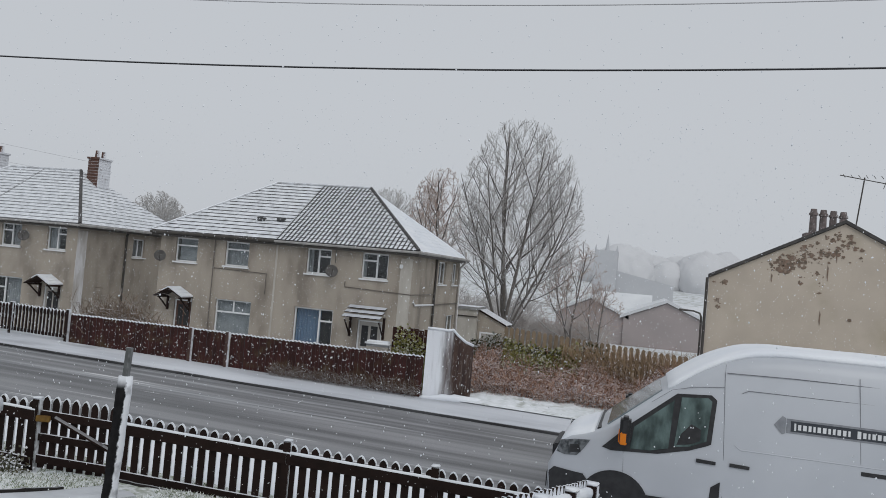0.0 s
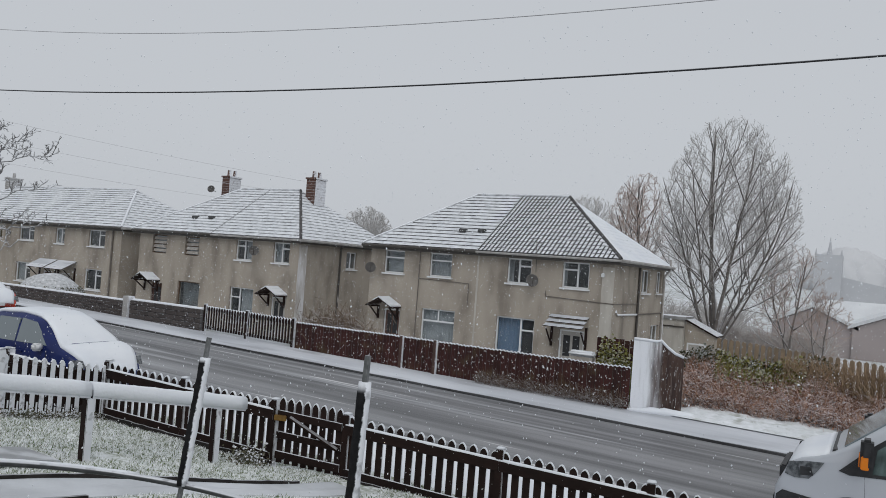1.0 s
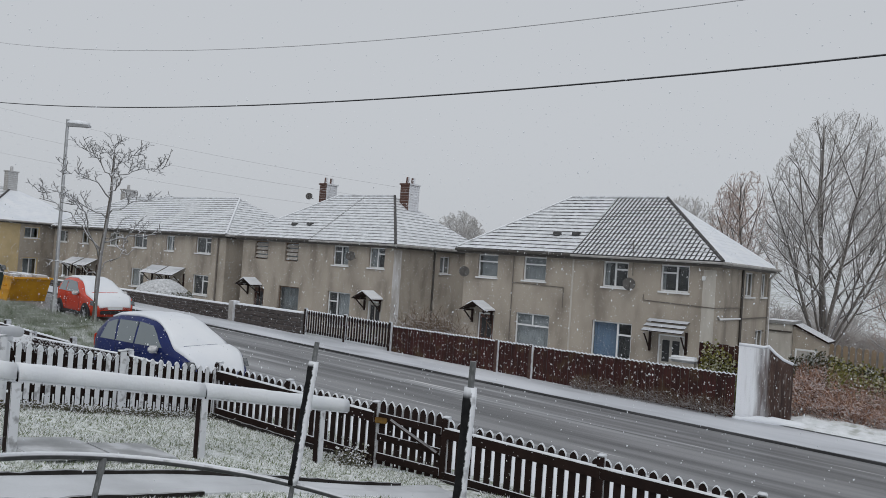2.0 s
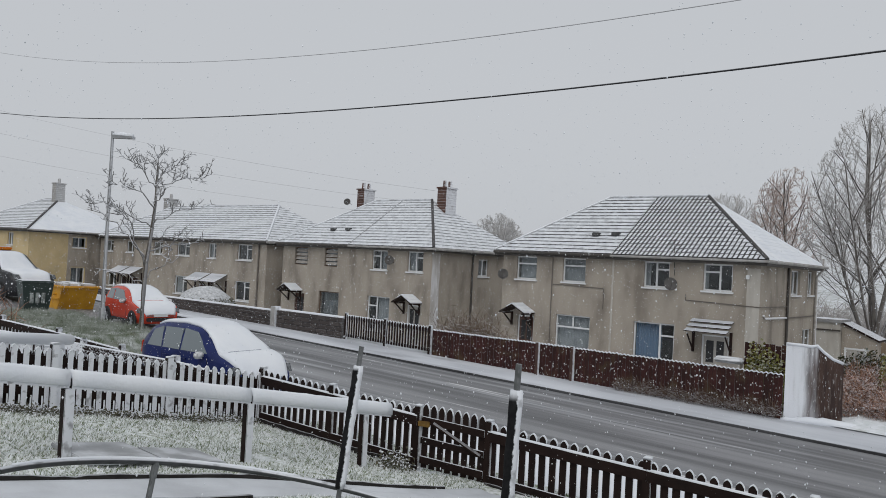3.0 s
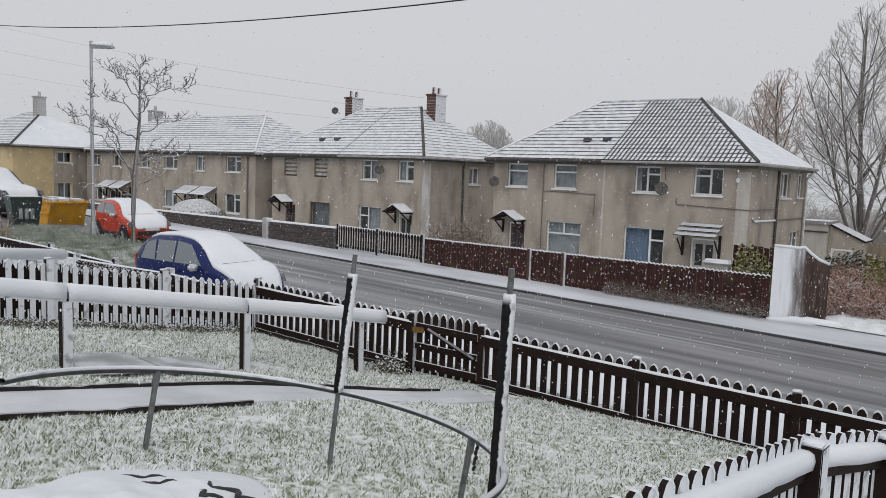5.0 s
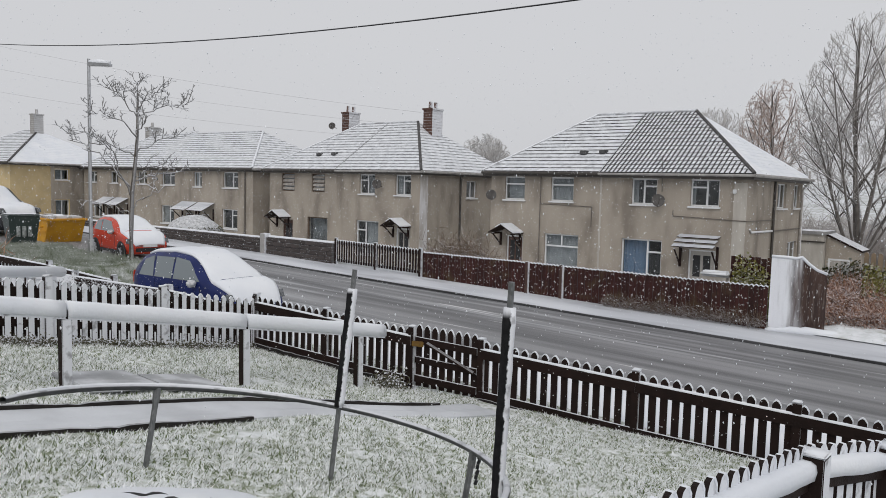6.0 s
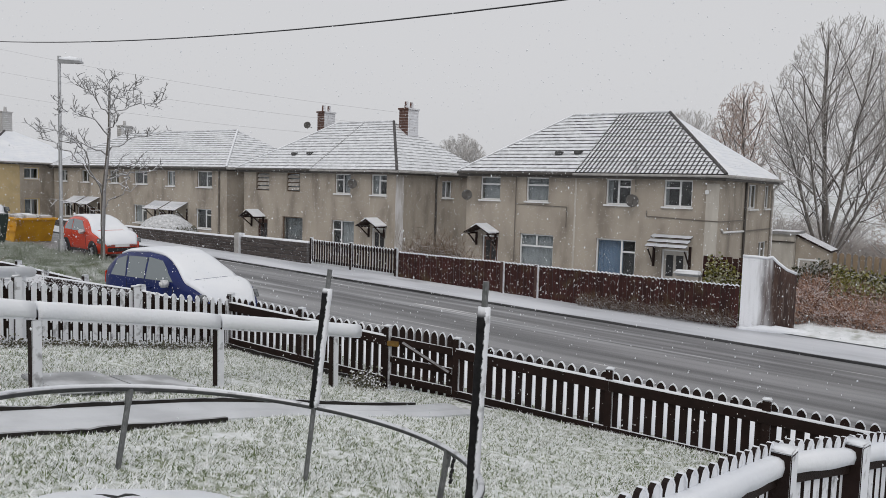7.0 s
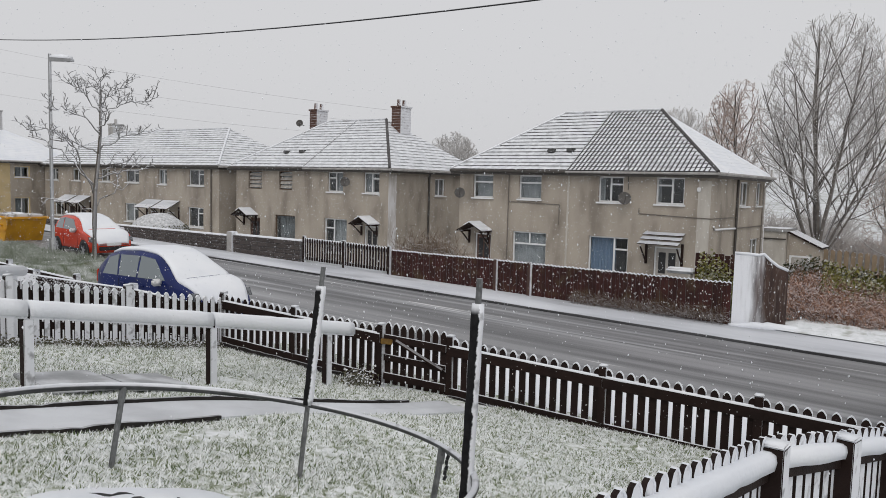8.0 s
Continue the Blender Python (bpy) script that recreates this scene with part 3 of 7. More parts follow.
    bm = bmesh.new()
    box(bm, x0, x1, y0 + 0.01, y0 + 0.04, eave - 0.2, eave - 0.004)
    box(bm, x1 - 0.04, x1 - 0.01, y0 + 0.04, y1, eave - 0.2, eave - 0.004)
    box(bm, x0 + 0.05, x1 - 0.05, y0 + 0.04, y1 - 0.04, eave - 0.2, eave - 0.17)
    part("fascia", bm, GUTTER, roof)
    return roof


def shell(parent, x0, x1, y0, y1, h, front, right, material=None, right_material=None):
    bm = bmesh.new()
    wall(bm, "y", y0, 0.28, x0, x1, -0.6, h, front)
    part("wall", bm, material or RENDER, parent)
    bm = bmesh.new()
    wall(bm, "x", x1, -0.28, y0 + 0.28, y1, -0.6, h, right)
    part("wall", bm, right_material or material or RENDER, parent)
    bm = bmesh.new()
    wall(bm, "y", y1, -0.28, x0, x1 - 0.28, -0.6, h, [])
    part("wall", bm, material or RENDER, parent)
    bm = bmesh.new()
    wall(bm, "x", x0, 0.28, y0 + 0.28, y1 - 0.28, -0.6, h, [])
    part("wall", bm, material or RENDER, parent)
    bm = bmesh.new()
    box(bm, x0 + 0.29, x1 - 0.29, y0 + 0.29, y1 - 0.29, 2.55, 2.7)
    box(bm, x0 + 0.29, x1 - 0.29, y0 + 0.29, y1 - 0.29, -0.1, 0.0)
    box(bm, x0 + 0.29, x1 - 0.29, y0 + 2.6, y0 + 2.7, 0.001, 2.549)
    box(bm, x0 + 0.29, x1 - 0.29, y0 + 2.6, y0 + 2.7, 2.701, h - 0.01)
    part("inner_walls", bm, ROOM, parent)


def pipe_run(parent, pts, r=0.045, material=None):
    bm = bmesh.new()
    for a, b in zip(pts, pts[1:]):
        tube(bm, a, b, r, seg=8)
    part("downpipe", bm, material or PIPE, parent)


def dish(parent, x, y, z, r=0.24):
    bm = bmesh.new()
    rings = []
    ax = Vector((0.55, -0.8, 0.25)).normalized()
    u = ax.orthogonal().normalized()
    v = ax.cross(u)
    c = Vector((x, y - 0.35, z))
    for k, (rr, dd) in enumerate(((0.02, 0.0), (0.5, 0.02), (0.8, 0.055), (1.0, 0.09))):
        rings.append([bm.verts.new(c + (u * math.cos(a) + v * math.sin(a)) * rr * r + ax * dd) for a in [i * math.tau / 16 for i in range(16)]])
    for a, b in zip(rings, rings[1:]):
        for i in range(16):
            bm.faces.new((a[i], a[(i + 1) % 16], b[(i + 1) % 16], b[i]))
    bm.faces.new(rings[0])
    d = part("satellite_dish", bm, mat("grey dish", (0.13, 0.125, 0.12), (0.085, 0.08, 0.078), scale=5, rough=0.8, spec=0.1), parent, "small grey satellite dish", smooth=True)
    sol = d.modifiers.new("thickness", "SOLIDIFY")
    sol.thickness = 0.012
    bm = bmesh.new()
    tube(bm, (x, y, z - 0.1), (x, y - 0.36, z - 0.02), 0.02, seg=6)
    tube(bm, c + Vector((0, 0, -r)), c + ax * 0.35, 0.012, seg=6)
    tube(bm, c + ax * 0.33, c + ax * 0.41, 0.035, seg=8)
    part("dish_arm", bm, GUTTER, d)


def vents(parent, pts):
    for x, y, z in pts:
        bm = bmesh.new()
        box(bm, x - 0.16, x + 0.16, y - 0.16, y + 0.16, z, z + 0.16, bevel=0.03)
        part("roof_vent", bm, mat("snowy vent", (0.06, 0.06, 0.06), (0.09, 0.09, 0.09), scale=5, snow=(1, 0)), parent)


def brick_stack(parent, x0, x1, y0, y1, z0, z1, material=None, pots=2):
    """A chimney in proud brick courses, with a corbelled cap and clay pots."""
    bm = bmesh.new()
    prev, z, k = None, z0, 0
    levels = []
    while z < z1 - 0.01:
        levels += [(z, 0.006 if k % 2 else 0.0), (z + 0.066, 0.006 if k % 2 else 0.0)]
        z += 0.075
        k += 1
    levels += [(z1, 0.0), (z1, -0.05), (z1 + 0.09, -0.05)]
    for z, g in levels:
        ring = [bm.verts.new(v) for v in ((x0 + g, y0 + g, z), (x1 - g, y0 + g, z), (x1 - g, y1 - g, z), (x0 + g, y1 - g, z))]
        if prev:
            for i in range(4):
                bm.faces.new((prev[i], prev[(i + 1) % 4], ring[(i + 1) % 4], ring[i]))
        prev = ring
    bm.faces.new(prev)
    c = part("chimney", bm, material or BRICK, parent, "brick chimney stack with snow on one side")
    for i in range(pots):
        bm = bmesh.new()
        yy = y0 + (y1 - y0) * (i + 0.5) / pots
        tube(bm, ((x0 + x1) / 2, yy, z1 + 0.09), ((x0 + x1) / 2, yy, z1 + 0.45), 0.12, 0.10, seg=10)
        part("chimney_pot", bm, BRICK if material is None else material, c)


UP = (3.69, 4.71)


def house_one():
    h = thing("house", (-6, 3.8, 0), "semi-detached house in brown pebbledash with a hipped snowy roof", "house", "houses along the street")
    x0, x1 = -11.65, -0.25
    fr = [(-10.91, -9.84, *UP), (-8.51, -7.40, *UP), (-4.77, -3.70, *UP), (-2.36, -1.25, *UP), (-8.75, -7.09, 0.75, 2.27), (-5.11, -3.40, 0.55, 2.29), (-10.72, -9.86, 0.0, 2.08), (-2.32, -1.28, 0.0, 2.04)]
    rt = [(3.9, 5.15, 3.65, 4.65), (6.35, 7.2, 3.65, 4.65), (5.8, 7.2, 1.2, 2.2)]
    shell(h, x0, x1, 0, 7.7, 4.75, fr, rt)
    window(h, "y", 0, *fr[0], tops=((0, 1, 0.68),), dress=(0.1, 0.9, CLOTH, 0.0))
    window(h, "y", 0, *fr[1], tops=((0, 1, 0.68),), dress=(0.0, 1.0, CLOTH, 0.02))
    window(h, "y", 0, *fr[2], bars=(0.48,), tops=((0.48, 1, 0.7),), dress=(0.0, 0.18, CLOTH, 0.04))
    window(h, "y", 0, *fr[3], bars=(0.56,), tops=((0, 0.56, 0.7),), dress=(0.0, 0.12, CLOTH, 0.04))
    window(h, "y", 0, *fr[4], tops=((0, 1, 0.66),), dress=(0.0, 1.0, CLOTH, 0.01))
    bm = bmesh.new()
    box(bm, -7.95, -7.89, 0.06, 0.11, 0.75 + 1.52 * 0.68, 2.22, bevel=0.008)
    part("mullion", bm, UPVC, h)
    window(h, "y", 0, *fr[5], bars=(0.64,), tops=((0.64, 1, 0.72),), dress=(0.02, 0.64, BLIND, 0.035))
    for r in rt:
        window(h, "x", x1, *r, bars=(0.5,), into=-1, dress=(0.0, 0.3, CLOTH, 0.02))
    door(h, 0, -10.72, -9.86, 2.08, DOOR_BROWN)
    door(h, 0, -2.32, -1.28, 2.04, DOOR_PAINT)
    roof = hip_roof(h, -11.95, 0.05, -0.3, 8.0, 4.92, 7.66, -8.4, -3.75, split=-6.1)
    s = (7.66 - 4.92) / 4.15
    vents(roof, [(-7.45, 0.9, 4.92 + 1.2 * s), (-6.55, 0.95, 4.92 + 1.25 * s)])
    gable_canopy(h, -10.5, 2.22)
    lean_canopy(h, -2.70, -1.12, 2.10, shelves=3, rise=0.5)
    for (a, b) in (((-0.62, 0.0), (-0.27, 0.0)),):
        bm = bmesh.new()
        box(bm, -0.72, -0.245, -0.012, -0.003, 0.4, 4.6)
        part("render_patch", bm, RENDER_PALE, h)
    bm = bmesh.new()
    box(bm, -6.16, -6.08, -0.01, -0.003, -0.1, 4.72)
    part("render_patch", bm, RENDER_PALE, h)
    pipe_run(h, [(-8.98, -0.07, 4.8), (-8.98, -0.07, 0)], 0.022)
    pipe_run(h, [(-0.19, 3.3, 4.72), (-0.19, 3.3, 1.4)], 0.05, GUTTER)
    pipe_run(h, [(0.06, 7.5, 5.25), (0.06, 7.5, 4.75), (-0.17, 7.45, 4.45), (-0.17, 7.45, 0)], 0.06, PIPE_PALE)
    pipe_run(h, [(-3.0, -0.03, 3.5), (-3.0, -0.03, 3.28), (-0.2, -0.03, 3.2), (-0.2, 3.3, 3.2)], 0.018, PIPE)
    pipe_run(h, [(-0.21, 0.4, 2.9), (-0.21, 0.55, 2.78), (-0.21, 3.25, 2.75)], 0.04, PIPE_PALE)
    pipe_run(h, [(-0.21, 3.35, 2.75), (-0.21, 7.4, 2.75)], 0.025, PIPE)
    pipe_run(h, [(-9.0, -0.03, 3.55), (-6.5, -0.03, 3.5), (-6.5, -0.03, 2.65)], 0.015, PIPE)
    dish(h, -11.4, 0, 3.85)
    dish(h, -3.5, 0, 3.85, 0.25)
    for x, z, r in ((0.0, 0.0, 0.09), (0.36, 0.1, 0.055), (-0.25, -0.28, 0.07)):
        bm = bmesh.new()
        tube(bm, (-1.0 + x * 0.8, -0.003, 1.05 + z), (-1.0 + x * 0.8, -0.12, 1.05 + z), r, r * 0.8, seg=10)
        part("wall_lamp", bm, GUTTER, h)
    bm = bmesh.new()
    box(bm, -0.75, -0.62, -0.1, -0.003, 4.2, 4.36, bevel=0.02)
    part("alarm_box", bm, UPVC, h)
    bm = bmesh.new()
    tube(bm, (-3.45, -0.1, 4.2), (-3.5, -0.12, 5.6), 0.015, seg=6)
    tube(bm, (-3.75, -0.12, 5.45), (-3.2, -0.12, 5.35), 0.01, seg=6)
    part("aerial", bm, GUTTER, h)
    return h


def house_two():
    h = thing("house", (-21.8, 3.8, 0), "semi-detached pebbledash house with two brick chimneys and a snowy hipped roof", "house", "houses along the street")
    x0, x1 = -27.6, -15.95
    fr = [(-26.52, -25.38, *UP), (-23.93, -22.86, *UP), (-20.16, -19.03, *UP), (-17.6, -16.55, *UP), (-24.27, -22.6, 0.9, 2.29), (-20.36, -18.73, 0.5, 2.28), (-26.35, -25.5, 0, 2.05), (-17.5, -16.55, 0, 2.02)]
    rt = [(3.8, 4.7, 3.6, 4.5)]
    shell(h, x0, x1, 0, 7.7, 4.75, fr, rt)
    brown = mat("brown window frame", (0.13, 0.085, 0.055), (0.10, 0.065, 0.045), scale=5, rough=0.6)
    window(h, "y", 0, *fr[0], tops=((0, 1, 0.5),), frame_mat=brown, sill=False, dress=(0.1, 0.95, CLOTH, 0.0))
    window(h, "y", 0, *fr[1], tops=((0, 1, 0.5),), frame_mat=brown, sill=False, dress=(0.1, 0.95, CLOTH, 0.0))
    window(h, "y", 0, *fr[2], bars=(0.5,), tops=((0, 0.5, 0.7),), dress=(0.5, 1.0, CLOTH, 0.03))
    window(h, "y", 0, *fr[3], bars=(0.5,), tops=((0.5, 1, 0.7),), dress=(0.0, 0.5, CLOTH, 0.03))
    window(h, "y", 0, *fr[4], frame_mat=brown, sill=False, dress=(0.15, 1.0, mat("dull blue-grey board", (0.15, 0.165, 0.175), (0.10, 0.10, 0.10), scale=2.5, rough=0.9, bump=0.2), 0.02))
    window(h, "y", 0, *fr[5], bars=(0.4,), tops=((0, 0.4, 0.72),), dress=(0.4, 1.0, CLOTH, 0.03))
    window(h, "x", x1, *rt[0], bars=(0.5,), into=-1)
    for a, b in ((-26.52, -25.38), (-23.93, -22.86)):
        for k in range(4):
            bm = bmesh.new()
            z = 3.78 + 0.22 * k
            prism(bm, [(0.02, z), (0.05, z + 0.015), (0.10, z + 0.15), (0.07, z + 0.15)], "x", a + 0.09, b - 0.09)
            part("louvre", bm, mat("grey louvre", (0.42, 0.40, 0.37), (0.28, 0.25, 0.22), scale=4, rough=0.7), h)
    door(h, 0, -26.35, -25.5, 2.05, DOOR_BROWN, False)
    door(h, 0, -17.5, -16.55, 2.02, DOOR_PAINT)
    roof = hip_roof(h, -27.9, -15.65, -0.3, 8.0, 4.92, 7.7, -23.9, -19.5, snowy_side=False, seam=-21.7)
    s = (7.7 - 4.92) / 4.15
    vents(roof, [(-24.3, 0.9, 4.92 + 1.2 * s), (-23.1, 0.95, 4.92 + 1.25 * s)])
    brick_stack(h, -19.0, -18.35, 3.7, 4.6, 6.5, 8.35)
    brick_stack(h, -25.45, -24.85, 3.7, 4.6, 6.3, 8.4)
    gable_canopy(h, -26.35, 2.2)
    gable_canopy(h, -17.15, 2.15)
    bm = bmesh.new()
    box(bm, -15.948, -15.938, -0.003, 0.6, 0.1, 4.65)
    part("render_patch", bm, mat("corner crusted with driven snow", (0.66, 0.65, 0.66), (0.42, 0.39, 0.36), scale=1.6, rough=0.9, bump=0.5, bscale=50, stretch=(2.0, 2.0, 0.5)), h, "corner crusted pale with driven snow")
    pipe_run(h, [(-15.8, 3.2, 4.85), (-15.88, 3.2, 4.6), (-15.88, 3.2, 0)], 0.055, GUTTER)
    dish(h, -18.55, 0, 4.2)
    dish(h, -25.6, 3.4, 7.6, 0.21)
    return h


def house_three():
    h = thing("terrace_house", (-40, 3.8, 0), "long pebbledash terrace with snow-covered roof and paired door canopies", "house", "houses along the street")
    x0, x1 = -50.2, -29.2
    fr = [(-32.19, -30.66, 3.75, 4.72), (-35.43, -34.51, 3.75, 4.70), (-39.22, -37.62, 3.8, 4.68), (-42.33, -41.12, 3.8, 4.66), (-46.15, -45.07, 3.8, 4.64), (-49.6, -48.2, 3.8, 4.64), (-32.31, -30.72, 1.2, 2.4), (-39.3, -37.7, 1.2, 2.4), (-48.8, -47.5, 1.2, 2.4),
          (-36.4, -35.5, 0, 2.0), (-34.6, -33.7, 0, 2.0), (-46.8, -45.9, 0, 2.0), (-45.2, -44.3, 0, 2.0)]
    shell(h, x0, x1, 0, 7.7, 4.75, fr, [])
    for k, f in enumerate(fr[:9]):
        window(h, "y", 0, *f, bars=(0.6,), tops=((0.6, 1, 0.7),), dress=(0.0, 0.45, CLOTH, 0.03) if k % 2 else None)
    for f in fr[9:]:
        door(h, 0, f[0], f[1], f[3], DOOR_BROWN if f[0] < -36 else DOOR_PAINT)
    hip_roof(h, -50.4, -28.9, -0.3, 8.0, 4.95, 7.5, -46.5, -33.2, snowy_side=False, white_hip=True)
    for a, b in ((-36.75, -35.0), (-34.85, -33.1), (-47.2, -45.5), (-45.3, -43.6)):
        lean_canopy(h, a, b, 2.25, shelves=1, rise=0.5, out=0.9)
    pipe_run(h, [(-29.9, -0.07, 4.8), (-29.9, -0.07, 0)], 0.05)
    brick_stack(h, -47.4, -46.8, 3.5, 4.4, 6.5, 8.1, CONCRETE, 1)
    return h


def house_four():
    """The ochre house, turned along the bending street."""
    h = thing("house", (0, 0, 0), "ochre rendered house with a white snowy hipped roof and chimney", "house", "houses along the street")
    w, deep = 9.0, 9.6
    fr = [(-2.6, -1.9, 3.7, 4.6), (-5.0, -4.1, 3.7, 4.6), (-7.9, -6.5, 1.0, 2.2)]
    rt = [(3.45, 4.6, 3.72, 4.5), (3.45, 4.6, 1.0, 2.2)]
    shell(h, -w, 0, 0, deep, 4.75, fr, rt, YELLOW_WALL, YELLOW_WALL)
    bm = bmesh.new()
    for ya, yb, za, zb in ((3.1, 3.4, -0.5, 4.72), (4.65, 9.58, -0.5, 4.72), (3.4, 4.65, 4.55, 4.72), (3.4, 4.65, 2.26, 3.6), (3.4, 4.65, -0.5, 0.9)):
        box(bm, 0.002, 0.03, ya, yb, za, zb)
    part("render_patch", bm, RENDER, h, "brown pebbledash half of the side wall")
    for f in fr:
        window(h, "y", 0, *f, bars=(0.5,), dress=(0.0, 0.8, CLOTH, 0.02))
    for f in rt:
        window(h, "x", 0, *f, bars=(0.5,), into=-1, dress=(0.0, 0.8, CLOTH, 0.02))
    hip_roof(h, -w - 0.3, 0.3, -0.3, deep + 0.3, 4.92, 7.5, -6.0, -4.0, snowy_side=True, dark_hip=True)
    brick_stack(h, -4.1, -3.6, 4.2, 5.0, 6.6, 8.7, CONCRETE, 1)
    h.matrix_basis = pose(-49.6, -5.6, 0.2, 0, 0, 10)
    return h


house_one(), house_two(), house_three(), house_four()


SOOT = mat("sooty clay", (0.19, 0.155, 0.15), (0.10, 0.085, 0.08), scale=7, rough=0.9, bump=0.4, bscale=40, snow=(0.8, 0.3), fleck=(16.0, 0.64))


GX0, GEZ = 10.72, 4.84


def gable_house():
    """The cream gable with patches of lost render and a row of pots on its ridge."""
    h = thing("gable_house", (15, 0.15, 0), "cream rendered gable end with flaking patches and a sooty chimney row", "house")
    x0, xa, x1, ez, az = GX0, 14.96, 19.2, GEZ, 7.02
    bm = bmesh.new()
    prism(bm, [(x0, -1.5), (x1, -1.5), (x1, ez), (xa, az), (x0, ez)], "y", 0, 9.0)
    for v in bm.verts:
        v.co.x += 0.1 * v.co.y
    part("wall", bm, GABLE, h)
    bm = bmesh.new()
    rng = random.Random(4)
    for (cx, cz, rx, rz, n) in ((13.2, 5.45, 0.45, 0.25, 14), (13.9, 6.0, 1.2, 0.45, 20), (14.8, 6.45, 0.3, 0.3, 10), (11.15, 4.65, 0.14, 0.12, 3), (11.1, 3.9, 0.13, 0.1, 3), (13.4, 5.6, 0.35, 0.3, 8), (13.0, 5.55, 0.5, 0.15, 8), (14.3, 5.95, 0.55, 0.28, 16), (13.0, 5.3, 0.22, 0.12, 10), (14.95, 6.3, 0.2, 0.2, 8), (14.2, 5.0, 0.5, 0.5, 5)):
        for i in range(n * 3):
            px_, pz_ = cx + rng.gauss(0, rx * 0.62), cz + rng.gauss(0, rz * 0.6)
            top = ez + (az - ez) * (1 - abs(px_ - xa) / (xa - x0))
            if pz_ > top - 0.2:
                pz_ = top - 0.2 - rng.random() * 0.15
            r = 0.014 + rng.random() ** 3 * 0.10
            k = 13
            out = [(px_ + math.cos(j * math.tau / k) * r * rng.uniform(0.35, 1.5), pz_ + math.sin(j * math.tau / k) * r * rng.uniform(0.3, 1.2)) for j in range(k)]
            prism(bm, out, "y", -0.005 - 0.0003 * i, 0.01)
    # a hole, and thin runs where water has come down
    out = [(15.28 + 0.07 * math.cos(j), 3.78 + 0.06 * math.sin(j)) for j in (0, 0.8, 1.7, 2.4, 3.2, 4.1, 5.0, 5.7)]
    prism(bm, out, "y", -0.02, 0.01)
    for cx, cz, ln in ((14.35, 3.75, 0.5), (14.5, 5.3, 0.55), (14.75, 5.9, 0.4), (12.75, 5.0, 0.3)):
        prism(bm, [(cx, cz + ln / 2), (cx + 0.035, cz + ln * 0.3), (cx + 0.02, cz - ln / 2), (cx - 0.015, cz - ln * 0.2)], "y", -0.018, 0.01)
    part("flaking_render", bm, GABLE_BARE, h, "patches of bare brown masonry", kind="stuff")
    for s in (0, 1):
        bm = bmesh.new()
        a, b = ((x0 - 0.03, ez), (xa, az + 0.02)) if s == 0 else ((xa, az + 0.02), (x1 + 0.18, ez - 0.12))
        prism(bm, [a, b, (b[0], b[1] + 0.12), (a[0], a[1] + 0.12)], "y", -0.1, 9.1)
        for v in bm.verts:
            v.co.x += 0.1 * v.co.y
        part("roof", bm, mat("slate verge", (0.05, 0.048, 0.048), (0.08, 0.075, 0.07), scale=5, rough=0.8, snow=(0.9, 0)), h)
    pipe_run(h, [(x0 - 0.06, -0.05, ez), (x0 - 0.06, -0.05, -1)], 0.05, GUTTER)
    bm = bmesh.new()
    box(bm, 13.85, 15.3, 0.6, 1.3, 6.0, 6.70)
    c = part("chimney", bm, SOOT, h)
    for i in range(4):
        bm = bmesh.new()
        x = 14.12 + i * 0.32
        tube(bm, (x, 0.95, 6.70), (x, 0.95, 7.36 - 0.02 * i), 0.13, 0.115, seg=12)
        tube(bm, (x, 0.95, 7.36 - 0.02 * i), (x, 0.95, 7.44 - 0.02 * i), 0.155, 0.15, seg=12)
        tube(bm, (x, 0.95, 7.44 - 0.02 * i), (x, 0.95, 7.58 - 0.02 * i), 0.12, 0.10, seg=12)
        part("chimney_pot", bm, SOOT, c)
    bm = bmesh.new()
    tube(bm, (15.9, 3.0, 6.6), (16.15, 3.0, 9.1), 0.025, seg=6)
    tube(bm, (15.3, 3.0, 9.15), (16.9, 3.0, 8.9), 0.018, seg=6)
    for k in range(6):
        x = 15.45 + k * 0.26
        tube(bm, (x, 2.85, 9.05), (x, 3.15, 9.2), 0.012, seg=5)
    tube(bm, (16.8, 3.0, 8.7), (16.95, 3.0, 9.25), 0.012, seg=5)
    part("aerial", bm, GUTTER, h)
    return h


gable_house()


# ---- picket fences ----
def picket_mesh(name, w, t, h, point, material):
    bm = bmesh.new()
    prism(bm, [(-w / 2, 0), (w / 2, 0), (w / 2, h - point), (w * 0.26, h - point * 0.22), (0, h), (-w * 0.26, h - point * 0.22), (-w / 2, h - point)], "y", -t / 2, t / 2)
    return link_mesh(name, bm, material)


def post_mesh(w, h, material):
    bm = bmesh.new()
    box(bm, -w / 2, w / 2, -w / 2, w / 2, -0.1, h, bevel=0.006)
    return link_mesh("post", bm, material)


PICKETS = {}


def cap_mesh(w, t, h, point, lee=False):
    """The little ridge of snow on a picket's point."""
    bm = bmesh.new()
    k = [(-w * 0.40, h - point * 0.6), (-w * 0.24, h - point * 0.25 - 0.004), (0, h - 0.004), (w * 0.24, h - point * 0.25 - 0.004), (w * 0.50, h - point - 0.004), (w * 0.51, h - point - 0.03)]
    if lee:
        k = k[2:]
    up = [(a * 1.12 + 0.002, b + (0.004 if i in (0, len(k) - 1) else 0.015)) for i, (a, b) in enumerate(k)]
    prism(bm, k + up[::-1], "y", -t * 0.62, t * 0.62)
    return link_mesh("snow_cap", bm, SNOW)


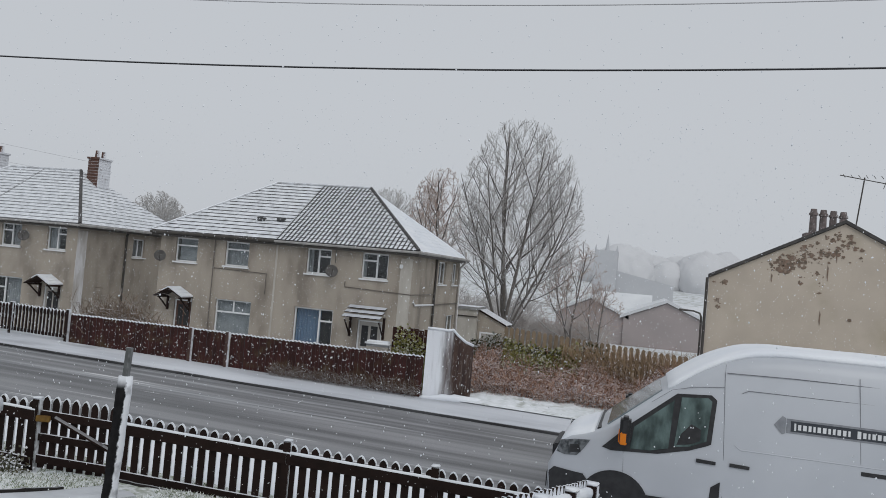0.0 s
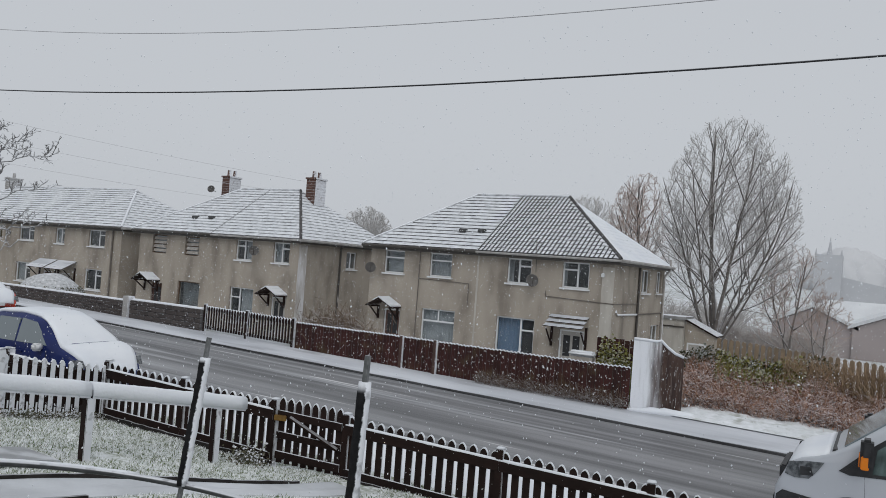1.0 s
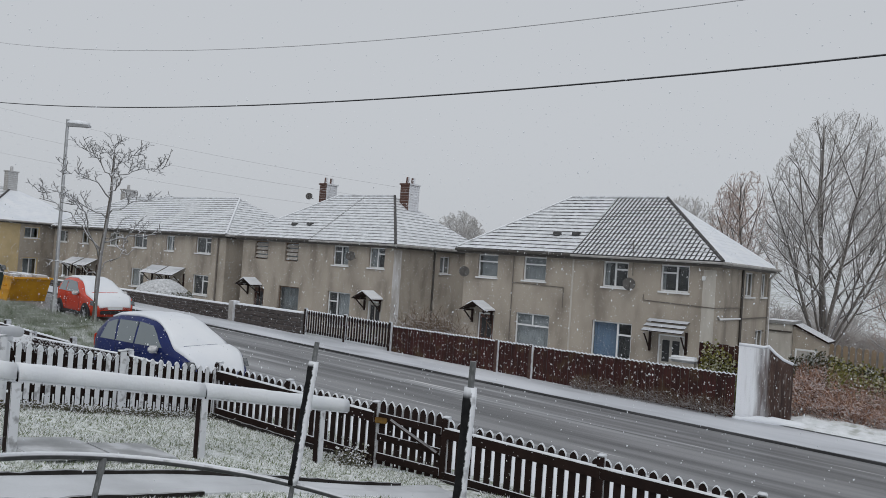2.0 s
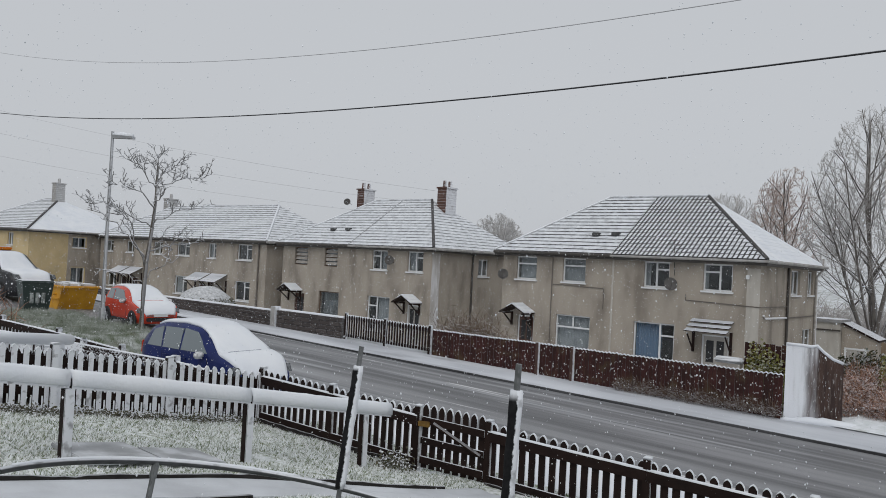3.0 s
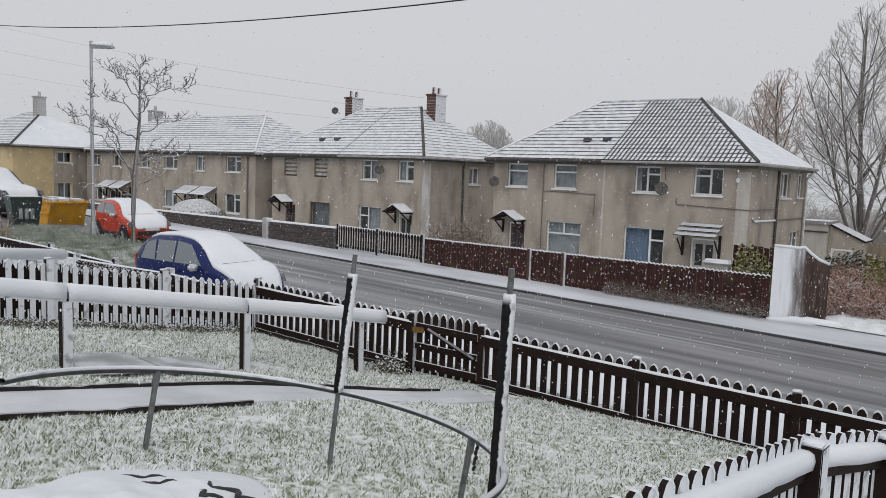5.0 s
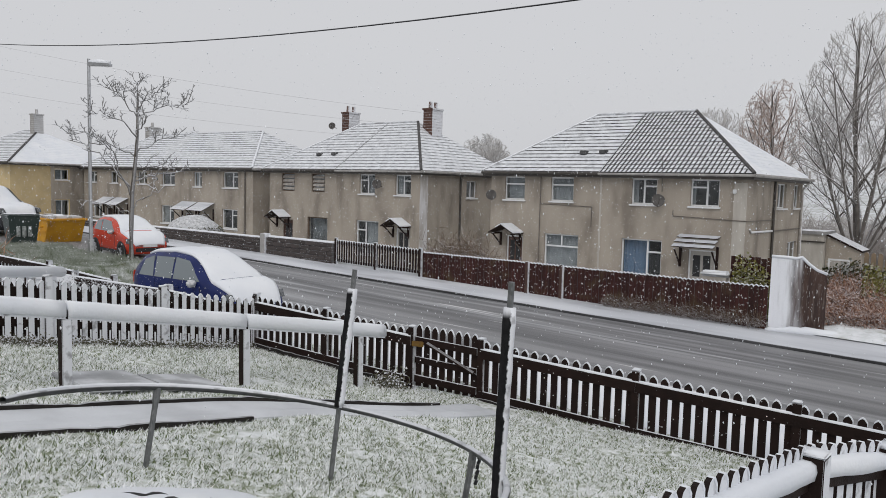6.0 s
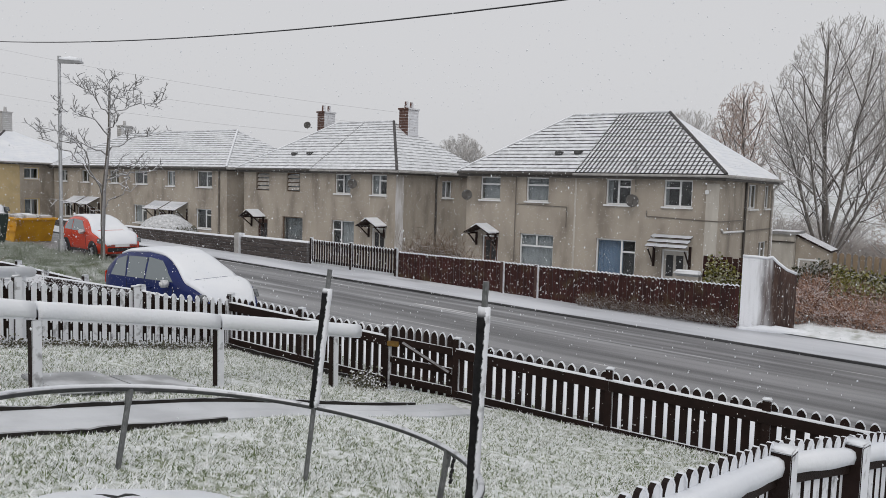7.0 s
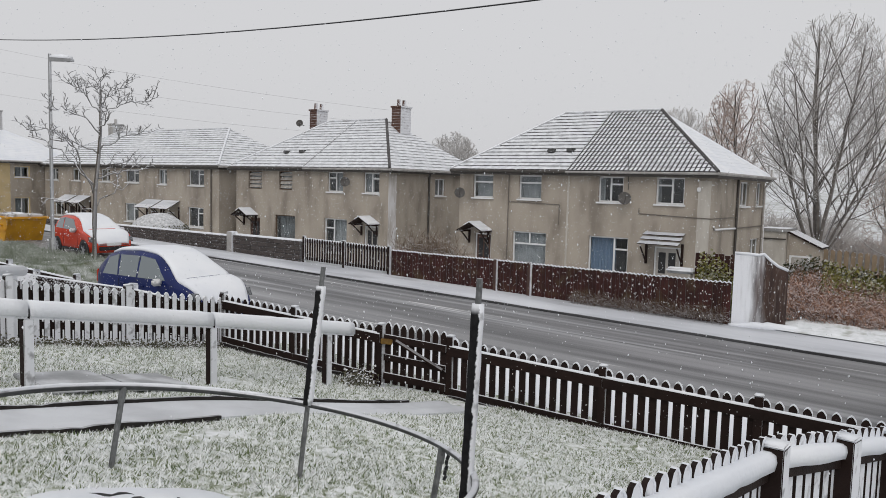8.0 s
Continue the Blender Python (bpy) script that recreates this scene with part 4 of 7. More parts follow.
def picket_fence(p0, p1, n, label, group="picket fences", h=0.9, w=0.094, post_h=0.93, ends=(True, True), rail_side=-1, rail_z=(0.06, 0.66), rail_h=(0.10, 0.13), wood=None, snow_rail=0.024, caps=True, lift=0.06, name="picket_fence", kind_post=0.1, point=0.055, thick=0.022, lee=False, back=False, rail_wood=None, post_off=0.0, square=False, kick=False):
    """One straight panel of fence between p0 and p1 (base points)."""
    wood = wood or WOOD
    p0, p1 = Vector(p0), Vector(p1)
    d = p1 - p0
    flat = Vector((d.x, d.y, 0))
    L = flat.length
    ang = math.atan2(d.y, d.x)
    f = thing(name, p0, label, "fence", group)
    key = (w, h, point, thick, wood.name, lee)
    if key not in PICKETS:
        PICKETS[key] = (picket_mesh("picket", w, thick, h - lift, point, wood), cap_mesh(w, thick, h - lift, point, lee))
    pm, cm = PICKETS[key]
    e, nrm = flat.normalized(), Vector((-flat.y, flat.x, 0)).normalized()
    for i in range(n):
        t = (i + 0.5) / n
        jz = 0.012 * noise.noise((i * 3.1, p0.x, p0.y))
        loc = d * t + Vector((0, 0, lift + jz))
        o = new("picket", pm)
        o.parent = f
        o.location, o.rotation_euler = loc, (0, 0.012 * noise.noise((i * 1.7, p0.y, 4)), ang)
        if caps:
            c = new("snow_cap", cm)
            c.parent = o
    if back:
        key = ("back", w, h)
        if key not in PICKETS:
            PICKETS[key] = picket_mesh("picket", w * 1.2, 0.02, h - lift - 0.05, point, WOOD_DARK)
        for i in range(n):
            o = new("picket", PICKETS[key])
            o.parent = f
            o.location, o.rotation_euler = d * ((i + 0.95) / n) + nrm * 0.075 + Vector((0, 0, lift)), (0, 0, ang)
    for rz, rh in zip(rail_z, rail_h):
        bm = bmesh.new()
        off = nrm * (0.033 * rail_side)
        a, b = off + Vector((0, 0, rz)), off + d + Vector((0, 0, rz))
        hw = nrm * 0.02
        vs = [bm.verts.new(v) for v in (a - hw, b - hw, b + hw, a + hw, a - hw + Vector((0, 0, rh)), b - hw + Vector((0, 0, rh)), b + hw + Vector((0, 0, rh)), a + hw + Vector((0, 0, rh)))]
        for q in ((0, 3, 2, 1), (4, 5, 6, 7), (0, 1, 5, 4), (1, 2, 6, 5), (2, 3, 7, 6), (3, 0, 4, 7)):
            bm.faces.new([vs[i] for i in q])
        r = new("rail", link_mesh("rail", bm, rail_wood or wood))
        r.parent = f
        if snow_rail and rz == max(rail_z):
            bm = bmesh.new()
            kk = max(4, int(L / 0.12))
            pts, rad = [], []
            for i in range(kk + 1):
                pts.append(a + (b - a) * (i / kk) + Vector((0, 0, rh + snow_rail * 0.25)))
                rad.append(snow_rail * (0.92 + 0.16 * noise.noise((i * 0.7, p0.x, 9))))
            if square:
                # a heaped, flat-sided load of snow
                prev = None
                for q, rr in zip(pts, rad):
                    ring = [bm.verts.new(q + nrm * (u * rr) + Vector((0, 0, w * rr))) for u, w in ((-0.82, -0.75), (-1.0, 0.1), (-0.86, 0.75), (-0.4, 1.0), (0.4, 1.02), (0.9, 0.8), (1.0, 0.1), (0.8, -0.75))]
                    if prev:
                        for j in range(8):
                            bm.faces.new((prev[j], prev[(j + 1) % 8], ring[(j + 1) % 8], ring[j]))
                    else:
                        bm.faces.new(ring)
                    prev = ring
                bm.faces.new(prev)
            else:
                polyline(bm, pts, rad, 8)
            s = new("snow", link_mesh("snow", bm, SNOW, True))
            s.parent = r
    if kick:
        # dark gravel board along the foot
        bm = bmesh.new()
        prev = None
        kk = max(4, int(L / 0.1))
        for i in range(kk + 1):
            c = d * (i / kk) + nrm * (rail_side * 0.066)
            t = 0.10 + 0.018 * noise.noise((i * 0.6, p0.x, 3))
            ring = [bm.verts.new(c + nrm * u + Vector((0, 0, z))) for u, z in ((-0.016, -0.1), (0.016, -0.1), (0.016, t), (-0.016, t))]
            if prev:
                for j in range(4):
                    bm.faces.new((prev[j], prev[(j + 1) % 4], ring[(j + 1) % 4], ring[j]))
            prev = ring
        g = new("gravel_board", link_mesh("gravel_board", bm, EDGING))
        g.parent = f
    for k, on in enumerate(ends):
        if on:
            q = new("post", post_mesh(kind_post, post_h, wood))
            q.parent = f
            q.location = (p1 - p0) * k + nrm * post_off
            q.rotation_euler = (0, 0, ang)
            bm = bmesh.new()
            box(bm, -kind_post * 0.54, kind_post * 0.54, -kind_post * 0.54, kind_post * 0.54, post_h + 0.001, post_h + 0.024, bevel=0.011)
            s = new("snow_cap", link_mesh("snow_cap", bm, SNOW, True))
            s.parent = q
    return f


def gp(x, y, dz=0.0):
    return (x, y, garden_z(x, y) + 0.02 + dz)


FRONT = [(-1.85, -20.62), (-0.25, -20.5), (1.42, -20.36), (2.42, -20.02), (4.6, -19.72), (6.42, -19.42), (8.3, -19.15), (10.2, -18.95)]
LBL = "dark brown picket fence panel with snow on every point"
for k, (a, b) in enumerate(zip(FRONT, FRONT[1:])):
    if k == 2:
        continue
    n = round(math.dist(a, b) / 0.143)
    picket_fence(gp(*a), gp(*b), n, LBL, "front fence", ends=(k in (0, 3), True), kick=True, rail_z=(0.10, 0.66))


def gate():
    a, b = Vector(gp(*FRONT[2])), Vector(gp(*FRONT[3]))
    f = thing("garden_gate", a, "closed dark brown picket gate with a diagonal brace and brass latch", "gate")
    d = b - a
    e = Vector((d.x, d.y, 0)).normalized()
    ang = math.atan2(d.y, d.x)
    L = Vector((d.x, d.y, 0)).length
    pm, cm = picket_mesh("picket", 0.088, 0.022, 0.9, 0.07, WOOD), cap_mesh(0.088, 0.022, 0.9, 0.07)
    n = 8
    for i in range(n):
        o = new("picket", pm)
        o.parent = f
        o.location = d * ((i + 0.9) / (n + 0.8)) + Vector((0, 0, 0.08))
        o.rotation_euler = (0, 0, ang)
        c = new("snow_cap", cm)
        c.parent = o
    nrm = Vector((-e.y, e.x, 0))
    for nm, z, hh in (("rail", 0.14, 0.1), ("rail", 0.42, 0.09), ("rail", 0.70, 0.1)):
        bm = bmesh.new()
        p, q = e * 0.06 - nrm * 0.034 + Vector((0, 0, z)), e * (L - 0.06) - nrm * 0.034 + Vector((0, 0, z + d.z))
        hw = nrm * 0.02
        vs = [bm.verts.new(v) for v in (p - hw, q - hw, q + hw, p + hw, p - hw + Vector((0, 0, hh)), q - hw + Vector((0, 0, hh)), q + hw + Vector((0, 0, hh)), p + hw + Vector((0, 0, hh)))]
        for f4 in ((0, 3, 2, 1), (4, 5, 6, 7), (0, 1, 5, 4), (1, 2, 6, 5), (2, 3, 7, 6), (3, 0, 4, 7)):
            bm.faces.new([vs[i] for i in f4])
        r = new(nm, link_mesh(nm, bm, WOOD))
        r.parent = f
    bm = bmesh.new()
    tube(bm, e * 0.25 - nrm * 0.07 + Vector((0, 0, 0.72)), e * (L - 0.1) - nrm * 0.07 + Vector((0, 0, 0.45 + d.z)), 0.028, seg=6)
    r = new("brace", link_mesh("brace", bm, mat("gate brace wood", (0.03, 0.017, 0.013), (0.02, 0.011, 0.009), scale=6, rough=0.6, snow=(0.35, 0), spec=0.15)))
    r.parent = f
    bm = bmesh.new()
    box(bm, 0.02, 0.2, -0.09, -0.055, 0.66, 0.74, bevel=0.01)
    r = new("latch", link_mesh("latch", bm, mat("rusty brass", (0.24, 0.14, 0.03), (0.16, 0.09, 0.03), scale=20, rough=0.5, metal=0.4)))
    r.parent = f
    r.rotation_euler = (0, 0, ang)


gate()

# boundary to the next garden, snow driven onto its face
LEFT = [(-1.95, -27.6), (-1.95, -25.75), (-1.95, -24.0), (-1.95, -22.3), (-1.87, -20.62)]
for k, (a, b) in enumerate(zip(LEFT, LEFT[1:])):
    picket_fence(gp(*a), gp(*b), round(math.dist(a, b) / 0.143), "brown picket fence panel plastered white with driven snow", "garden boundary fence", ends=(True, k == 3), rail_side=1, w=0.074, thick=0.026, back=True, h=0.84, post_h=0.9, rail_z=(0.2, 0.6), snow_rail=0, rail_wood=WOOD_DARK)
SIDE = [(7.43, -27.75), (7.515, -23.92), (7.74, -22.76), (7.92, -21.75), (8.08, -20.6), (8.22, -19.5)]
for k, (a, b) in enumerate(zip(SIDE, SIDE[1:])):
    za, zb = garden_z(*a) + (0.02 if k == 0 else 0.08), garden_z(*b) + 0.08
    picket_fence((a[0], a[1], za), (b[0], b[1], zb), round(math.dist(a, b) / 0.143), "brown picket fence panel with thick snow along its rail", "side fence", ends=(False, True), rail_side=-1, h=1.05, post_h=1.01, rail_z=(0.04, 0.80), rail_h=(0.09, 0.1), snow_rail=0.066, kind_post=0.15, post_off=-0.055, rail_wood=WOOD_DARK, square=True, w=0.098, thick=0.026, lee=True, point=0.05, wood=WOOD_LEE)


def hand_rail():
    """A garden barrier beside the path: heavy boards on square posts, thick snow on top."""
    pts = [(0.78, -27.3), (0.82, -25.05), (0.95, -22.95), (1.16, -21.2)]
    f = thing("garden_rail", gp(*pts[0]), "low timber rail on square posts, heaped with snow", "rail")
    H = 0.72
    for i, p in enumerate(pts):
        bm = bmesh.new()
        x, y, z = gp(*p)
        box(bm, x - 0.05, x + 0.05, y - 0.05, y + 0.05, z - 0.1, z + H, bevel=0.006)
        part("post", bm, WOOD, f)
    for i, (a, b) in enumerate(zip(pts, pts[1:])):
        a, b = Vector(gp(*a)) + Vector((0.0, 0, H)), Vector(gp(*b)) + Vector((0.0, 0, H))
        dd = (b - a).normalized()
        if i == 2:
            b = b + dd * 0.45
        a, b = a + dd * 0.012, b - dd * 0.012
        bm = bmesh.new()
        n = Vector((0.05, 0, 0))
        vs = [bm.verts.new(v) for v in (a - n, b - n, b + n, a + n)]
        vt = [bm.verts.new(v.co + Vector((0, 0, 0.1))) for v in vs]
        bm.faces.new(vs)
        bm.faces.new(vt)
        for k in range(4):
            bm.faces.new((vs[k], vs[(k + 1) % 4], vt[(k + 1) % 4], vt[k]))
        r = part("rail", bm, WOOD, f)
        bm = bmesh.new()
        kk = 16
        prof = [(-0.062, 0.02), (-0.070, 0.09), (-0.058, 0.150), (-0.02, 0.168), (0.03, 0.168), (0.062, 0.148), (0.074, 0.09), (0.072, 0.010), (0.054, 0.002)]
        prev = None
        for j in range(kk + 1):
            c = a.lerp(b, j / kk)
            g = 1 + 0.10 * noise.noise((j * 0.6, i, 1))
            ring = [bm.verts.new(c + Vector((u * g, 0, 0.02 + w * g))) for u, w in prof]
            if prev:
                for k in range(len(prof)):
                    bm.faces.new((prev[k], prev[(k + 1) % len(prof)], ring[(k + 1) % len(prof)], ring[k]))
            else:
                bm.faces.new(ring)
            prev = ring
        bm.faces.new(prev)
        part("snow", bm, SNOW, r, smooth=True)


hand_rail()

# garden path with its dark edging, swinging over to the gate
def path_left(y):
    return 1.84 + 0.72 * smooth(-24.2, -21.0, y)


def path_right(y):
    return 2.50 + 0.55 * smooth(-23.5, -21.0, y) + 0.06 * noise.noise((y * 0.9, 1, 3))


bm = bmesh.new()
prev = None
for y in steps((-30.5, -20.5, 0.12)):
    a, b = path_left(y), path_right(y)
    h = 0.012 * noise.noise((y * 1.7, 5, 3))
    ring = [bm.verts.new((x, y, garden_z(x, y) + z)) for x, z in ((a, 0.085), (a + 0.12, 0.10 + h), ((a + b) / 2, 0.082 - h), (b - 0.1, 0.095 + h), (b, 0.06), (b, -0.1), (a, -0.1))]
    if prev:
        for k in range(7):
            bm.faces.new((prev[k], prev[(k + 1) % 7], ring[(k + 1) % 7], ring[k]))
    prev = ring
single("garden_path", bm, PATH, "concrete garden path under smooth snow", "path", kind="structure")
for edge, off, top, end in ((path_left, -0.02, 0.12, -21.1), (path_right, 0.02, 0.085, -24.0)):
    bm = bmesh.new()
    prev = None
    for y in steps((-30.5, end, 0.1)):
        xe = edge(y) + off
        t = top + 0.018 * noise.noise((y * 2.1, top, 7)) + 0.012 * noise.noise((y * 9.0, top, 2))
        ring = [bm.verts.new((x, y, garden_z(x, y) + z)) for x, z in ((xe - 0.02, t), (xe + 0.02, t), (xe + 0.02, -0.1), (xe - 0.02, -0.1))]
        if prev:
            for k in range(4):
                bm.faces.new((prev[k], prev[(k + 1) % 4], ring[(k + 1) % 4], ring[k]))
        prev = ring
    single("path_edging", bm, EDGING, "dark timber edging board beside the path", "edging", kind="structure")
for x0, x1, y0, y1, tilt in ((0.38, 1.2, -25.0, -24.2, 0.03), (0.52, 1.2, -24.12, -23.4, 0.0)):
    bm = bmesh.new()
    box(bm, x0, x1, y0, y1, 0, 0.05, bevel=0.01)
    for v in bm.verts:
        v.co.z += garden_z(v.co.x, v.co.y) + 0.05 + tilt * (v.co.y - y0)
    single("paving_slab", bm, mat("wet slab", (0.30, 0.31, 0.32), (0.50, 0.51, 0.53), scale=3, rough=0.6, stain=(0.66, 0.68, 0.71), sscale=3), "loose grey paving slab lying on the lawn", "slab", "loose slabs")


def trampoline():
    """An old trampoline frame with no mat: ring, legs and two foam-sleeved net poles, standing square to the slope."""
    C = Vector((4.95, -26.0, garden_z(4.95, -26.0)))
    up = Vector((0.03, 0.17, 1)).normalized()
    f = thing("trampoline", C, "bare trampoline ring on steel legs with foam-sleeved poles", "trampoline")
    u = Vector((1, 0, -0.03)).normalized()
    v = up.cross(u)
    R, H = 1.52, 0.62

    def at(a, h, r=R):
        return C + u * math.cos(a) * r + v * math.sin(a) * r + up * h
    bm = bmesh.new()
    n, s = 72, 8
    rings = []
    for i in range(n):
        a = i * math.tau / n
        c, o = at(a, H), (at(a, H, R + 1) - at(a, H)).normalized()
        rings.append([bm.verts.new(c + (o * math.cos(k * math.tau / s) + up * math.sin(k * math.tau / s)) * 0.023) for k in range(s)])
    for i in range(n):
        if 43 <= i < 69:
            continue
        for k in range(s):
            bm.faces.new((rings[i][k], rings[i][(k + 1) % s], rings[(i + 1) % n][(k + 1) % s], rings[(i + 1) % n][k]))
    bmesh.ops.delete(bm, geom=[v for v in bm.verts if not v.link_faces], context="VERTS")
    ring = part("ring", bm, TRAMP_RING, f, smooth=True)
    bm = bmesh.new()
    polyline(bm, [at(math.radians(128 + 82 * i / 20), H + 0.02) for i in range(21)], [0.012 + 0.006 * noise.noise((i * 0.8, 0, 0)) for i in range(21)], 6)
    part("snow", bm, SNOW, ring, smooth=True)
    for a in LEGS:
        bm = bmesh.new()
        tube(bm, at(a, -0.03, R - 0.02), at(a, H - 0.02), 0.021, seg=10)
        part("leg", bm, STEEL, f)
        bm = bmesh.new()
        tube(bm, at(a, H - 0.11), at(a, H + 0.0), 0.027, seg=10)
        part("socket", bm, STEEL, f)
    for a, sl, tx, ty, tall in POLES:
        foot = at(a, -0.02, R + 0.02)
        ax = Vector((tx, ty, 1)).normalized()
        bm = bmesh.new()
        tube(bm, foot, foot + ax * tall, 0.019, seg=10)
        p = part("pole", bm, STEEL, f)
        bm = bmesh.new()
        k = 18
        polyline(bm, [foot + ax * (sl + (tall - 0.15 - sl) * i / k) for i in range(k + 1)], [0.037 + 0.002 * (i % 3) for i in range(k + 1)], 12)
        part("foam_sleeve", bm, FOAM, p, smooth=True)
    a = LEGS[1]
    bm = bmesh.new()
    for i in range(6):
        tube(bm, at(a, H - 0.02 - i * 0.035, R + 0.05) + u * 0.01 * (i % 2), at(a, H - 0.05 - i * 0.035, R + 0.05), 0.012, seg=5)
    part("chain", bm, BLACK, f, "short hanging chain")


LEGS = (math.radians(168.5), math.radians(65), math.radians(349))
POLES = ((math.radians(115), 0.64, 0.02, 0.12, 1.72), (math.radians(42), 0.06, 0.005, 0.055, 1.82))
trampoline()


def fallen_mat():
    """The torn mat, slumped inside the ring under snow, with dark folds showing."""
    f = thing("trampoline_mat", (4.85, -26.5, garden_z(4.85, -26.5)), "slumped black trampoline mat mostly hidden by snow", "mat")
    bm = bmesh.new()
    n, m = 72, 26
    rings = []
    for j in range(m + 1):
        q = j / m
        ring = []
        for i in range(n):
            a = i * math.tau / n
            r = 1.12 * q * (1 + 0.10 * math.sin(3 * a + 1) + 0.05 * math.sin(7 * a))
            x, y = 4.85 + r * math.cos(a), -26.5 + r * math.sin(a)
            h = 0.18 * (1 - q ** 2) + (0.06 * noise.noise((x * 2.5, y * 2.5, 8)) + 0.035 * noise.noise((x * 7.0, y * 7.0, 3))) * (1 - q * 0.7)
            ring.append(bm.verts.new((x, y, garden_z(x, y) + 0.03 + h - (0.08 if j == m else 0))))
        rings.append(ring)
    for a, b in zip(rings[1:], rings[2:]):
        for i in range(n):
            bm.faces.new((a[i], a[(i + 1) % n], b[(i + 1) % n], b[i]))
    bm.faces.new(rings[1])
    bmesh.ops.delete(bm, geom=[v for v in bm.verts if not v.link_faces], context="VERTS")
    part("snow", bm, SNOW, f, smooth=True)
    rng = random.Random(6)
    for k in range(9):
        bm = bmesh.new()
        a = 1.6 + rng.uniform(-1.3, 1.6)
        r = rng.uniform(0.35, 0.75)
        pts = []
        for i in range(9):
            t = a + (i - 4) * 0.055
            x, y = 4.85 + (r + 0.05 * math.sin(i + k)) * math.cos(t), -26.5 + (r + 0.05 * math.sin(i + k)) * math.sin(t)
            q = math.hypot(x - 4.85, y + 26.5) / 1.12
            pts.append((x, y, garden_z(x, y) + 0.03 + 0.18 * (1 - q * q) + (0.06 * noise.noise((x * 2.5, y * 2.5, 8)) + 0.035 * noise.noise((x * 7.0, y * 7.0, 3))) * (1 - q * 0.7)))
        polyline(bm, pts, [0.003, 0.008, 0.014, 0.018, 0.013, 0.019, 0.014, 0.008, 0.003], 8)
        part("fold", bm, BLACK, f, smooth=True)


fallen_mat()


# ---- far side of the street ----
FAR = "low boarded fence in weathered red-brown with snow on its top"
zf = lambda x: road_z(x) + 0.05


def far_boards(x0, x1, n, top, post_ends, lean=0.0):
    """Close boards at the back of the pavement; their tops run level while the ground falls."""
    f = thing("board_fence", (x0, -10.4, zf(x0)), FAR, "fence", "far garden fences")
    for i in range(n):
        a = x0 + (x1 - x0) * i / n
        b = x0 + (x1 - x0) * (i + 0.93) / n
        z = zf(a)
        h = top + 0.018 * noise.noise((i * 2.3, x0, 1))
        bm = bmesh.new()
        prism(bm, [(a, z - 0.05), (b, z - 0.05), (b, h - 0.03), ((a + b) / 2, h), (a, h - 0.03)], "y", -10.41 - 0.008 * (i % 2), -10.385 - 0.008 * (i % 2))
        part("board", bm, FAR_WOOD, f)
    bm = bmesh.new()
    for i in range(n):
        a, b = x0 + (x1 - x0) * i / n, x0 + (x1 - x0) * (i + 0.9) / n
        h = top + 0.018 * noise.noise((i * 2.3, x0, 1))
        prism(bm, [(a, h - 0.028), ((a + b) / 2, h + 0.002), (b, h - 0.028), (b, h - 0.005), ((a + b) / 2, h + 0.026), (a, h - 0.005)], "y", -10.43, -10.38)
    part("snow", bm, SNOW, f, kind="stuff")
    for x in post_ends:
        bm = bmesh.new()
        box(bm, x - 0.05, x + 0.05, -10.52, -10.425, zf(x) - 0.1, top + 0.03, bevel=0.008)
        part("post", bm, mat("post plastered with snow", (0.06, 0.035, 0.03), (0.09, 0.05, 0.04), scale=5, rough=0.8, snow=(1, 1)), f, "concrete post with driven snow")


far_boards(-6.85, -2.95, 36, 2.12, (-2.93,))
far_boards(-2.9, -1.85, 10, 2.12, (-1.83,))
far_boards(-1.78, 3.55, 50, 2.11, ())
picket_fence((-10.8, -10.4, zf(-10.8)), (-8.9, -10.4, zf(-8.9)), 16, "weathered brown picket fence with snowy faces", "far garden fences", h=0.82, w=0.075, post_h=0.86, caps=True, rail_side=1)
picket_fence((-8.9, -10.4, zf(-8.9)), (-6.95, -10.4, zf(-6.95)), 16, "weathered brown picket fence with snowy faces", "far garden fences", h=0.84, w=0.075, post_h=0.86, rail_side=1, ends=(False, True))


def low_wall(x0, x1, top, label):
    f = thing("garden_wall", (x0, -10.4, zf(x0)), label, "wall", "far garden fences")
    rng = random.Random(int(-x0 * 10))
    stone = mat("dark wall stone", (0.05, 0.042, 0.04), (0.085, 0.072, 0.068), scale=5, rough=0.9, bump=0.6, snow=(0.9, 0.15), obrand=0.7)
    z0 = zf((x0 + x1) / 2) - 0.15
    rows = 5
    for r in range(rows):
        x = x0
        while x < x1 - 0.05:
            w = min(rng.uniform(0.32, 0.6), x1 - x)
            bm = bmesh.new()
            za, zb = z0 + (top - z0) * r / rows, z0 + (top - z0) * (r + 0.95) / rows
            box(bm, x, x + w - 0.015, -10.5 - rng.random() * 0.02, -10.28, za, zb, bevel=0.012)
            part("stone", bm, stone, f)
            x += w
    bm = bmesh.new()
    polyline(bm, [(x0 + (x1 - x0) * i / 30, -10.39, top + 0.005 + 0.01 * noise.noise((i, x0, 2))) for i in range(31)], 0.05, 8)
    part("snow", bm, SNOW, f, smooth=True)


low_wall(-14.5, -10.9, 2.14, "low dark stone garden wall capped with snow")
low_wall(-29.0, -14.9, 2.08, "long low dark stone garden wall capped with snow")
bm = bmesh.new()
box(bm, -14.85, -14.55, -10.55, -10.25, zf(-14.7) - 0.1, 2.25, bevel=0.02)
single("gate_pier", bm, mat("pier plastered with snow", (0.3, 0.29, 0.28), (0.4, 0.39, 0.38), scale=4, rough=0.9, snow=(1, 1)), "pale gate pier plastered with snow", "pier")


